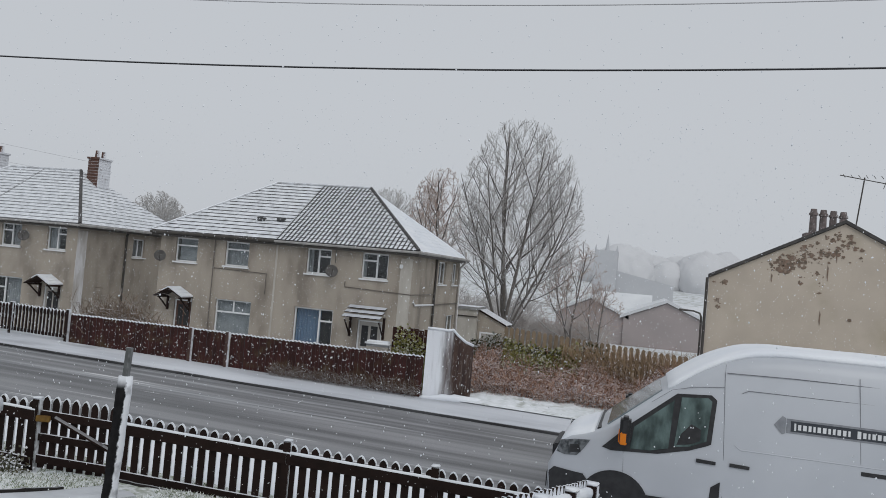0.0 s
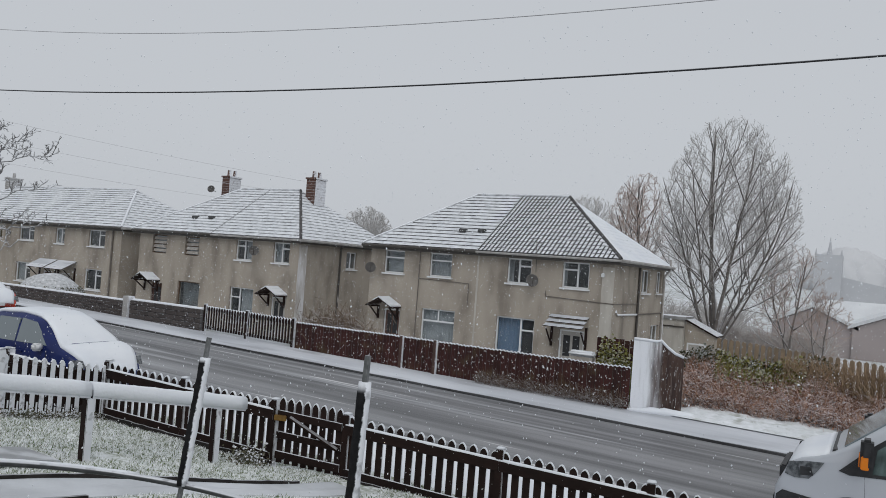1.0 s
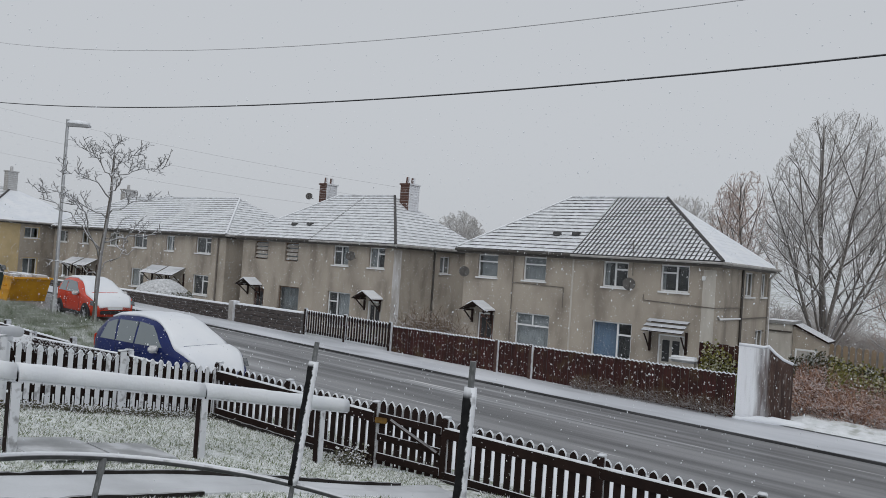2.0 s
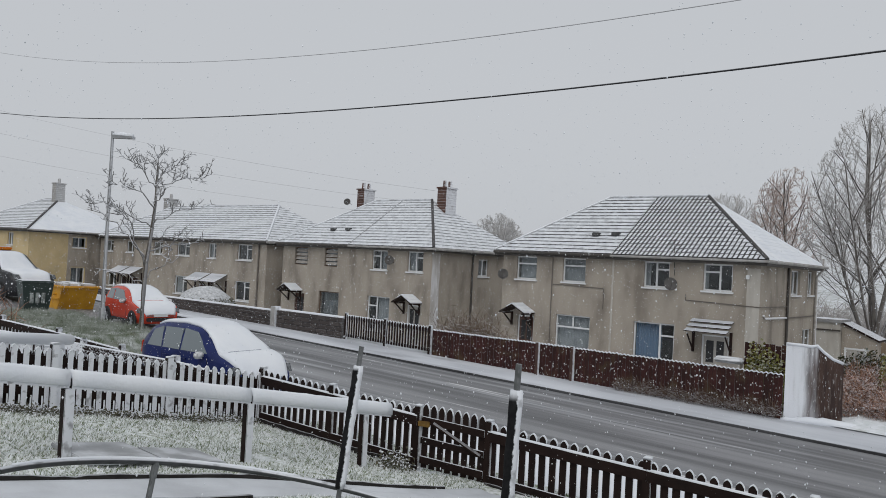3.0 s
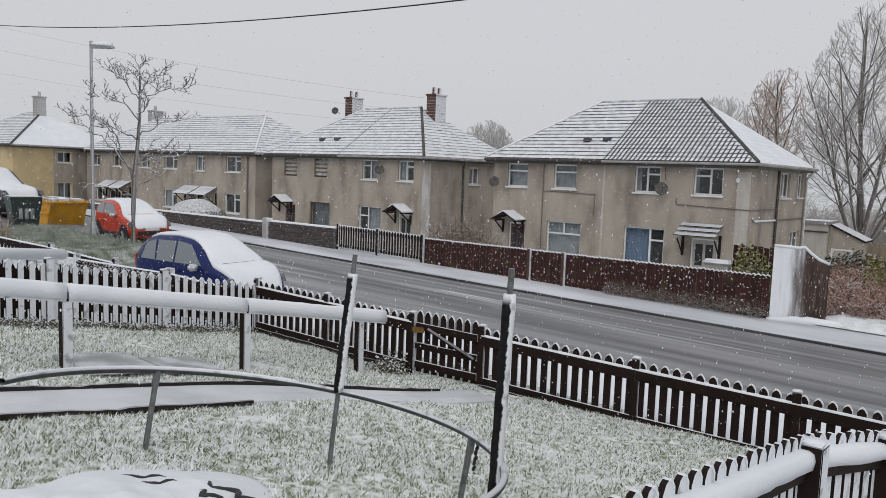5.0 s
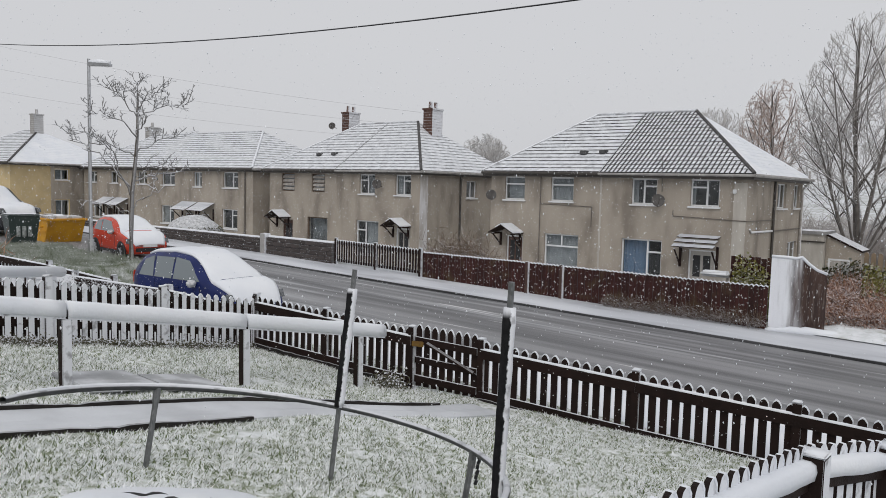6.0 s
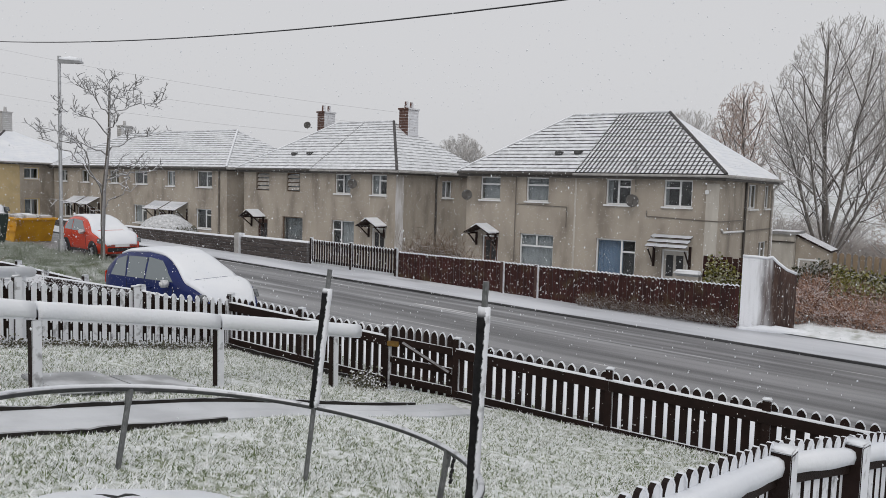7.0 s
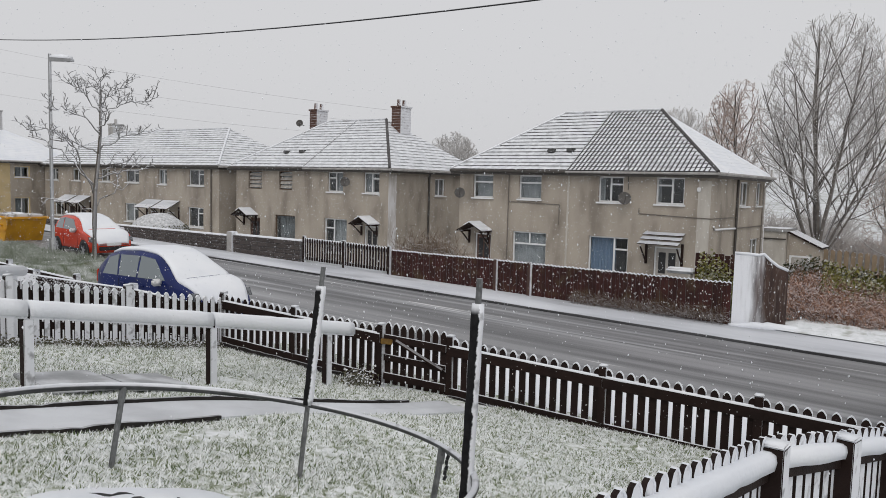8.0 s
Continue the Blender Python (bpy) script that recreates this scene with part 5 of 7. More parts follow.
def snow_panel():
    """The tall end panel, one half plastered white by the wind, its top sagging to the right."""
    f = thing("end_panel", (3.6, -10.4, zf(3.6)), "tall fence panel half plastered white with driven snow", "fence")
    n = 12
    pts = [(3.58, 2.80), (3.85, 2.79), (4.05, 2.77), (4.15, 2.80), (4.28, 2.66), (4.45, 2.52), (4.64, 2.44)]
    for i in range(n):
        a, b = 3.58 + 1.06 * i / n, 3.58 + 1.06 * (i + 0.97) / n
        za = np.interp(a, [p[0] for p in pts], [p[1] for p in pts])
        zb = np.interp(b, [p[0] for p in pts], [p[1] for p in pts])
        bm = bmesh.new()
        ya, yb = -10.40 + 0.5 * (a - 3.58), -10.40 + 0.5 * (b - 3.58)
        vs = [bm.verts.new(v) for v in ((a, ya, zf(a) - 0.1), (b, yb, zf(b) - 0.1), (b, yb, float(zb)), (a, ya, float(za)))]
        vt = [bm.verts.new(v.co + Vector((0.01, 0.03, 0))) for v in vs]
        bm.faces.new(vs)
        bm.faces.new(vt)
        for k in range(4):
            bm.faces.new((vs[k], vs[(k + 1) % 4], vt[(k + 1) % 4], vt[k]))
        part("board", bm, mat("boards crusted with driven snow", (0.075, 0.045, 0.036), (0.04, 0.025, 0.022), scale=3, rough=0.85, bump=0.5, bscale=40, snow=(0.9, 0), drift=(4.25, 4.75), stain=(0.15, 0.12, 0.105), sscale=9.0, stretch=(3.0, 3.0, 0.35), fleck=(19.0, 0.64)), f)
    bm = bmesh.new()
    polyline(bm, [(p[0], -10.39 + 0.5 * (p[0] - 3.58), p[1] + 0.01) for p in pts], 0.035, 8)
    part("snow", bm, SNOW, f, smooth=True)


snow_panel()


# ---- plants ----
def leaf_stuff(name, n, sampler, size, material, label, category, seed=1, stems=False):
    rng = random.Random(seed)
    verts, faces = [], []
    for _ in range(n):
        p, out = sampler(rng)
        p = Vector(p)
        d = Vector((rng.gauss(0, 1), rng.gauss(0, 1), rng.gauss(0.3, 1))).normalized() + Vector(out) * 0.6
        d.normalize()
        u = d.orthogonal().normalized()
        w = d.cross(u)
        s = size * rng.uniform(0.6, 1.5)
        k = len(verts)
        if stems:
            L = s * rng.uniform(3, 9)
            verts += [p - u * s * 0.11, p + u * s * 0.11, p + d * L * 0.5 + u * s * 0.09 + Vector((0, 0, L * 0.04)), p + d * L * 0.5 - u * s * 0.09 + Vector((0, 0, L * 0.04)), p + d * L - Vector((0, 0, L * 0.08))]
            faces += [(k, k + 1, k + 2, k + 3), (k + 3, k + 2, k + 4)]
        else:
            verts += [p, p + u * s * 0.5 + d * s * 0.4, p + d * s, p - u * s * 0.5 + d * s * 0.4]
            faces += [(k, k + 1, k + 2), (k, k + 2, k + 3)]
    me = bpy.data.meshes.new(name)
    me.from_pydata([tuple(v) for v in verts], [], faces)
    me.materials.append(material)
    return me


def tangle(name, n, sampler, size, material, label, category, seed=1, stems=False):
    return tagged(new(name, leaf_stuff(name, n, sampler, size, material, label, category, seed, stems)), label, category, kind="stuff")


def bank(x0, x1, y0, y1, z0, hmax):
    def f(rng):
        x, t = rng.uniform(x0, x1), rng.random()
        y = y0 + (y1 - y0) * t
        h = hmax * (0.35 + 0.65 * t) * (0.75 + 0.5 * noise.noise((x * 0.9, y * 0.9, 7)))
        z = z0(x) + h * rng.random() ** 0.6
        return (x, y, z), (0, -0.7, 0.3)
    return f


def verge_z(x, y):
    e = min(1, max(0, (y + 10.3) / 0.25), max(0, (x - 4.4) / 0.5))
    return road_z(x) + 0.05 + e * (0.03 + 0.10 * (y + 10.3) / 1.6 + 0.05 * noise.noise((x * 2.2, y * 4.0, 1)) + 0.035 * noise.noise((x * 6.5, y * 9.0, 4)))


verge_me = grid_sheet(steps((4.4, 16.0, 0.07)), steps((-10.3, -8.3, 0.06)), verge_z)
verge_me.materials.append(mat("lumpy verge snow", (0.80, 0.82, 0.85), (0.66, 0.69, 0.70), scale=5, rough=0.75, bump=0.5, bscale=30, stain=(0.36, 0.37, 0.33), sscale=3.0))
tagged(new("verge", verge_me), "rough grass verge under lumpy snow", "verge", kind="structure")
tangle("dry_stems", 5200, lambda r: ((r.uniform(6.6, 11.9), -7.6 + r.gauss(0, 0.25), zf(9) + r.uniform(0.5, 1.35)), (0, -0.1, 2.4)), 0.05, mat("straw-coloured dead stems", (0.36, 0.26, 0.16), (0.22, 0.15, 0.10), scale=3, rough=0.9, bump=0, island=0.8), "upright dead stems in front of the palings", "weeds", 31, True)
tangle("bramble_leaves", 26000, bank(4.25, 11.9, -9.0, -7.3, zf, 1.5), 0.055, BRAMBLE, "withered russet bramble leaves flecked with snow", "brambles", 41)
tangle("bramble_bank", 36000, bank(4.25, 11.9, -9.05, -7.35, zf, 1.5), 0.038, BRAMBLE, "tangled dead red-brown brambles flecked with snow", "brambles", 3, True)
def scrub(r):
    x, y = r.uniform(-0.6, 6.5), r.uniform(17.0, 23.0)
    h = 2.1 * (0.75 + 0.6 * noise.noise((x * 0.7, y * 0.4, 3)))
    return (x, y, ground_z(x, y) - 0.2 + h * r.random() ** 0.7), (0, 0, 0.5)


# Scrub colour carries the haze: grey-brown lightened for distance.
tangle("scrub", 9000, scrub, 0.10, mat("scrub with painted haze", (0.33, 0.29, 0.265), (0.50, 0.475, 0.46), scale=0.6, rough=0.95, bump=0, island=0.6), "bare grey-brown scrub on the slope behind the gardens", "scrub", 35, True)
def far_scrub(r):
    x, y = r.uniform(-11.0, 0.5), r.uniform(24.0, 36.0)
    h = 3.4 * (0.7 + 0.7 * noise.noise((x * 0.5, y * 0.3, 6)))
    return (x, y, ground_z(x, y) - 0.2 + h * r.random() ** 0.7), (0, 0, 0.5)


# Paler and greyer than the nearer scrub: haze painted as base colour.
tangle("scrub", 9000, far_scrub, 0.16, mat("far scrub with painted haze", (0.36, 0.34, 0.33), (0.50, 0.485, 0.475), scale=0.4, rough=0.95, bump=0, island=0.6), "bare scrub further down the slope, haze put into its colour", "scrub", 36, True)
tangle("hedge", 28000, bank(3.95, 7.8, -7.9, -7.25, zf, 1.85), 0.06, mat("dark evergreen leaves", (0.035, 0.042, 0.022), (0.10, 0.095, 0.05), scale=4, rough=0.8, bump=0, island=0.7, snow=(0.35, 0), spec=0.15), "dark evergreen hedge with snow on its top", "hedge", 33)
tangle("ivy", 6000, bank(5.0, 7.1, -8.4, -7.4, zf, 2.0), 0.06, IVY, "dull green leafy growth above the brambles", "shrub", 4)
trellis = thing("trellis_fence", (2.9, -9.25, zf(2.9)), "short dark brown fence panel behind a shrub", "fence")
for i in range(9):
    bm = bmesh.new()
    x = 2.3 + 0.145 * i
    box(bm, x, x + 0.13, -9.26, -9.235, zf(x) - 0.05, 2.66 + 0.02 * math.sin(i * 2.2))
    part("board", bm, FAR_WOOD, trellis)
low = thing("low_wall", (1.6, -9.3, zf(1.6)), "low garden wall under a smooth cap of snow", "wall")
bm = bmesh.new()
box(bm, 1.65, 2.25, -9.42, -9.2, zf(1.5) - 0.1, 2.10)
part("body", bm, RENDER_PALE, low)
bm = bmesh.new()
box(bm, 1.6, 2.3, -9.47, -9.15, 2.101, 2.25, bevel=0.055)
part("snow", bm, SNOW, low, smooth=True)
tangle("shrub", 2600, bank(2.45, 3.4, -9.9, -9.35, zf, 1.5), 0.06, IVY, "yellow-green garden shrub behind the fence", "shrub", 5)
tangle("bare_shrub", 8500, lambda r: ((-6.1 + r.gauss(0, 0.6), -9.4 + r.gauss(0, 0.3), 1.3 + abs(r.gauss(0, 0.42))), (0, 0, 0.5)), 0.055, mat("drab shrub twigs", (0.12, 0.085, 0.06), (0.26, 0.20, 0.15), scale=3, rough=0.9, bump=0, island=0.8, snow=(0.3, 0)), "bare drab-brown shrub above the fence", "shrub", 6, True)
tangle("roadside_weeds", 3200, lambda r: ((r.uniform(-0.5, 3.5), -10.5 - abs(r.gauss(0, 0.09)), zf(2) + abs(r.gauss(0, 0.12))), (0, -0.4, 0.8)), 0.028, mat("withered weeds", (0.05, 0.03, 0.024), (0.17, 0.12, 0.085), scale=4, rough=0.9, bump=0, island=0.8, snow=(0.4, 0)), "withered weeds along the foot of the fence", "weeds", 7, True)
bm = bmesh.new()
polyline(bm, [(3.55 + 0.1 * i, -10.52 + 0.035 * i, zf(4) + 0.0 + 0.02 * noise.noise((i * 0.9, 0, 1))) for i in range(17)], [0.02 + 0.09 * math.sin(math.pi * (i + 0.5) / 17) + 0.03 * noise.noise((i * 1.3, 4, 1)) for i in range(17)], 10)
single("snow_drift", bm, SNOW, "small drift of snow at the foot of the end panel", "snow", smooth=True)


def dome(c, r, h, n):
    def f(rng):
        a, t = rng.uniform(0, math.tau), 0.62 * rng.random()
        k = math.sqrt(1 - t * t)
        return (c[0] + math.cos(a) * r * k, c[1] + math.sin(a) * r * k, c[2] + h * t), (math.cos(a) * k, math.sin(a) * k, t)
    return f


bush = thing("clipped_bush", (0, 0, 0), "rounded clipped bush capped with snow", "bush")
bm = bmesh.new()
bmesh.ops.create_uvsphere(bm, u_segments=24, v_segments=14, radius=1.0)
for v in bm.verts:
    v.co = Vector((-23.1 + v.co.x * 1.5, -8.0 + v.co.y * 1.5, 1.1 + max(0, v.co.z) * 1.45 + 0.05 * noise.noise(v.co * 3)))
part("heart", bm, mat("bush heart", (0.05, 0.05, 0.035), (0.08, 0.075, 0.05), scale=6, rough=0.9, bump=0.8, bscale=15, snow=(0.62, 0), fleck=(9.0, 0.56)), bush, smooth=True)
leaves = tagged(new("leaves", leaf_stuff("leaves", 2600, dome((-23.1, -8.0, 1.1), 1.52, 1.45, 0), 0.055, HEDGE_LEAF, "", "", 9)), kind="stuff")
leaves.parent = bush


def bank_z(x, y):
    e = min(1, max(0, (x + 16.0) / 1.5), max(0, (-8.3 - x) / 0.9), max(0, (y + 20.7) / 0.5), max(0, (-17.7 - y) / 0.7))
    return road_z(x) - 0.1 + (0.82 + 0.10 * noise.noise((x, y, 3))) * math.sqrt(max(0, e))


bank_me = grid_sheet(steps((-16.0, -8.3, 0.15)), steps((-20.7, -17.7, 0.12)), bank_z)
bank_me.materials.append(mat("bank turf", (0.08, 0.11, 0.045), (0.50, 0.52, 0.51), scale=3.5, rough=0.9, bump=0.8, bscale=25, stain=(0.12, 0.10, 0.06), sscale=1.6))
tagged(new("grass_bank", bank_me), "low grass bank by the road dusted with snow", "bank", kind="structure")


def mound_sampler(rng):
    x, y = rng.uniform(-15.9, -8.4), rng.uniform(-20.6, -17.8)
    return (x, y, bank_z(x, y) + rng.uniform(-0.02, 0.05)), (0, 0, 0.9)


tangle("low_plants", 22000, mound_sampler, 0.019, mat("bank grass dusted with snow", (0.06, 0.09, 0.03), (0.50, 0.52, 0.50), scale=1.5, rough=0.9, bump=0, island=0.45), "rough grass and ground cover with snow lying on it", "plants", 10, True)
tangle("dark_shrub", 2500, lambda r: ((-9.2 + r.gauss(0, 0.7) - 3.5, -21.9 + r.gauss(0, 0.5), 1.9 + abs(r.gauss(0, 0.35))), (0, 0, 0.6)), 0.07, BRAMBLE, "dark leafless shrub in the next garden", "shrub", 11, True)


def forked_tree(name, base, top, r, seed, label, bark, twigs, stems, shift=0.0, counts=(13, 9, 7, 3), trunk_r=0.25, twig_r=0.011, lift=0.10, clear=0.12, open_angle=46, widest=0.42):
    """A winter tree that forks low: tapering stems, ascending limbs, branches, twigs and twiglets, held in a rounded crown."""
    rng = random.Random(seed)
    t = thing(name, base, label, "tree", "trees")
    wood, fine = bmesh.new(), bmesh.new()
    base = Vector(base)
    H = top - base.z
    up = Vector((0, 0, 1))

    def inside(p):
        u = (p.z - base.z) / H
        w = r * max(0.0, 1 - abs((u - widest) / (1.03 - widest if u > widest else widest + 0.12)) ** 2.3) ** 0.55
        w *= 1 + 0.16 * noise.noise((p.x * 0.5, p.y * 0.5, p.z * 0.5 + seed))
        return u < 1.03 and math.hypot(p.x - base.x - shift, p.y - base.y) < w

    def grow(p, d, L, rad, level):
        n = (10, 7, 5, 3, 2)[level]
        wob = (0.05, 0.09, 0.13, 0.18, 0.2)[level]
        pts, q = [p], p
        for i in range(n):
            d = (d + Vector((rng.gauss(0, wob), rng.gauss(0, wob), rng.gauss(0, wob * 0.6))) + up * lift).normalized()
            q = q + d * (L / n)
            if level and not inside(q):
                break
            pts.append(q)
        if len(pts) < 2:
            return
        m = len(pts) - 1
        rads = [max(twig_r * 0.7, rad * (1 - 0.72 * i / n)) for i in range(m + 1)]
        polyline(wood if level < 2 else fine, pts, rads, (8, 6, 4, 3, 3)[level])
        if level == 4:
            return
        k0 = counts[level]
        first = clear if level == 0 else 0.12
        turn = rng.uniform(0, math.tau)
        for k in range(k0):
            f = first + (1 - first) * (k + rng.random()) / k0
            i = min(n - 1, int(f * n))
            if i >= m:
                continue
            ax = (pts[i + 1] - pts[i]).normalized()
            u = ax.orthogonal().normalized()
            v = ax.cross(u)
            az = turn + k * 2.4
            ang = math.radians(open_angle * rng.uniform(0.75, 1.2) * (1.15 - 0.4 * f))
            nd = ax * math.cos(ang) + (u * math.cos(az) + v * math.sin(az)) * math.sin(ang)
            Lk = L * ((0.60, 0.50, 0.46, 0.5)[level]) * (1.1 - 0.62 * f) * rng.uniform(0.8, 1.2)
            grow(pts[i].lerp(pts[i + 1], f * n - i), nd, Lk, max(twig_r, rads[i] * 0.55), level + 1)
        if level:
            return
    foot = base + up * 0.06 * H
    polyline(wood, [base - up * 0.4, base, foot], [trunk_r * 1.3, trunk_r * 1.1, trunk_r], 9)
    for dx, dy, share, thick in stems:
        grow(foot - up * 0.1, Vector((dx, dy, 1)).normalized(), H * 0.93 * share, trunk_r * thick, 0)
    part("trunk", wood, bark, t, smooth=True)
    part("crown", fine, twigs, t, kind="stuff")
    return t


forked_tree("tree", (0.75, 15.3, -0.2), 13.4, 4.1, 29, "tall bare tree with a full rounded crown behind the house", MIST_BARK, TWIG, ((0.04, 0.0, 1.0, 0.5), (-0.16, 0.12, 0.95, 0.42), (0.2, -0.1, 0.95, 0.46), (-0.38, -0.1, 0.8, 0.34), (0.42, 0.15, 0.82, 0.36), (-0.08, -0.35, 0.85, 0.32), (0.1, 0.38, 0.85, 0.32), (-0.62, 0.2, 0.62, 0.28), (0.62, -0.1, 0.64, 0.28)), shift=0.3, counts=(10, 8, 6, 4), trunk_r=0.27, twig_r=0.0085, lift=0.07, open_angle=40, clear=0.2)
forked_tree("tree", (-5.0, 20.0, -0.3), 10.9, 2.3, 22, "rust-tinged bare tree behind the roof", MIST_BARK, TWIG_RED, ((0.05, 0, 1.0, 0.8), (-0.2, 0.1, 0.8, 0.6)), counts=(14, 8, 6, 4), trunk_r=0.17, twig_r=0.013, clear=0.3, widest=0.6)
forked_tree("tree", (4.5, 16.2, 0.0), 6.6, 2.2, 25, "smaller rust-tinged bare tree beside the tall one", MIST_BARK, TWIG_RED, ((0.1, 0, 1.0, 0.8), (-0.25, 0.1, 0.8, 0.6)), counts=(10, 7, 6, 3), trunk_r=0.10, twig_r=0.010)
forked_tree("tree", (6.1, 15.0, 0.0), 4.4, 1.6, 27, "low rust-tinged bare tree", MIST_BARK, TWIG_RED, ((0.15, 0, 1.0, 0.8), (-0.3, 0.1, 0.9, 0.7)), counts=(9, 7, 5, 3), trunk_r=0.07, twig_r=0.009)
forked_tree("tree", (-11.3, 28.2, -0.3), 10.3, 3.0, 23, "bare tree far behind the roof, haze put into its colour", FAR_TWIG, FAR_TWIG, ((0.05, 0, 1.0, 0.8), (-0.3, 0.1, 0.9, 0.6)), counts=(12, 8, 5, 3), trunk_r=0.2, twig_r=0.016, clear=0.35, widest=0.6)
forked_tree("tree", (-27.0, 20.5, -0.3), 8.2, 2.5, 24, "rounded bare tree between the houses, haze put into its colour", FAR_TWIG, FAR_TWIG, ((0.05, 0, 1.0, 0.8), (-0.3, 0.1, 0.9, 0.6), (0.3, 0.1, 0.9, 0.6)), counts=(12, 8, 6, 4), trunk_r=0.2, twig_r=0.016, clear=0.35, widest=0.6)


def street_tree():
    """A slender tree with a bent leader and tiers of long crooked limbs, their twigs standing up from them."""
    twigs = mat("snow-lined twigs", (0.13, 0.12, 0.11), (0.30, 0.295, 0.29), scale=6, rough=0.9, bump=0, island=0.4, snow=(1.0, 0.1))
    base = Vector((-9.85, -18.53, road_z(-10) + 0.05))
    t = thing("street_tree", base, "slender bare street tree with snow along its twigs", "tree", "trees")
    rng = random.Random(43)
    wood, fine = bmesh.new(), bmesh.new()
    across, deep, up = Vector((0.488, 0.873, 0)), Vector((-0.873, 0.488, 0)), Vector((0, 0, 1))

    def leader(h):
        return base + up * h + across * (0.055 * h + 0.03 * math.sin(h * 2.1)) + deep * 0.04 * math.sin(h * 1.4)

    def sprig(p, d, L, rad, level):
        pts, q = [p], p
        for i in range(4 - level):
            d = (d + Vector((rng.gauss(0, 0.3), rng.gauss(0, 0.3), rng.gauss(0.05, 0.22)))).normalized()
            q = q + d * (L / (4 - level))
            pts.append(q)
        polyline(fine, pts, [rad * (1 - 0.12 * i) for i in range(len(pts))], 4)
        if level < 2:
            for k in range(3 if level == 0 else 2):
                i = 1 + k % (len(pts) - 1)
                side = Vector((rng.gauss(0, 1), rng.gauss(0, 1), rng.gauss(0.35, 0.5))).normalized()
                sprig(pts[i], (d * 0.6 + side).normalized(), L * rng.uniform(0.4, 0.6), rad * 0.85, level + 1)
    polyline(wood, [leader(h) for h in (-0.2, 0.0, 0.8, 1.6, 2.4, 3.2, 3.9, 4.5, 4.9, 5.2)], [0.078, 0.072, 0.064, 0.058, 0.052, 0.045, 0.036, 0.026, 0.018, 0.012], 8)
    for h in (4.55, 4.75, 4.95, 5.1, 5.2):
        for k in range(2):
            az = rng.uniform(0, math.tau)
            sprig(leader(h), Vector((math.cos(az), math.sin(az), 0.9)).normalized(), rng.uniform(0.3, 0.55), 0.012, 0)
    # height on the trunk, reach across, rise, reach in depth, twigs
    limbs = ((1.85, -1.2, 0.35, 0.2, 1), (1.95, 0.8, 0.6, -0.2, 1), (2.2, -0.85, 1.6, -0.3, 6), (2.5, -1.5, 1.2, 0.5, 5), (2.7, 1.25, 0.3, 0.3, 5), (2.6, 0.8, 0.6, -0.4, 4),
             (3.3, -1.6, 0.55, 0.2, 9), (3.4, 1.15, 0.5, 0.1, 6), (3.2, 0.2, 1.0, -0.8, 4), (3.8, -1.1, 0.65, -0.3, 8), (4.0, 0.1, 0.8, 0.8, 4), (4.3, -0.75, 0.75, 0.2, 8), (4.35, 1.2, 0.35, -0.1, 9), (4.5, 0.6, 0.55, 0.3, 6))
    for h, side, rise, dep, n in limbs:
        a = leader(h)
        tip = a + across * side + deep * dep + up * rise
        c = a + across * side * 0.42 + deep * dep * 0.42 + up * rise * 0.85
        pts = [a * (1 - f) ** 2 + c * 2 * f * (1 - f) + tip * f * f + Vector((rng.gauss(0, 0.035), rng.gauss(0, 0.035), rng.gauss(0, 0.045))) * (0 if k in (0, 9) else 1) for k, f in enumerate([i / 9 for i in range(10)])]
        r0 = 0.015 if n < 2 else 0.03 - 0.003 * h
        polyline(wood, pts, [r0 + (0.009 - r0) * k / 9 for k in range(10)], 5)
        for k in range(n):
            f = 0.3 + 0.7 * (k + 0.5) / n
            i = min(8, int(f * 9))
            out = (pts[i + 1] - pts[i]).normalized()
            sprig(pts[i].lerp(pts[i + 1], f * 9 - i), (out * 0.8 + up * rng.uniform(-0.15, 0.7) + Vector((rng.gauss(0, 0.35), rng.gauss(0, 0.35), 0))).normalized(), rng.uniform(0.26, 0.5), 0.013, 0)
    part("trunk", wood, BARK, t, smooth=True)
    part("crown", fine, twigs, t, kind="stuff")


street_tree()


LAMP_STEEL = mat("pale galvanised lamp steel", (0.30, 0.305, 0.31), (0.22, 0.225, 0.23), scale=5, rough=0.5, metal=0.3, bump=0.1, snow=(0.5, 0.5))


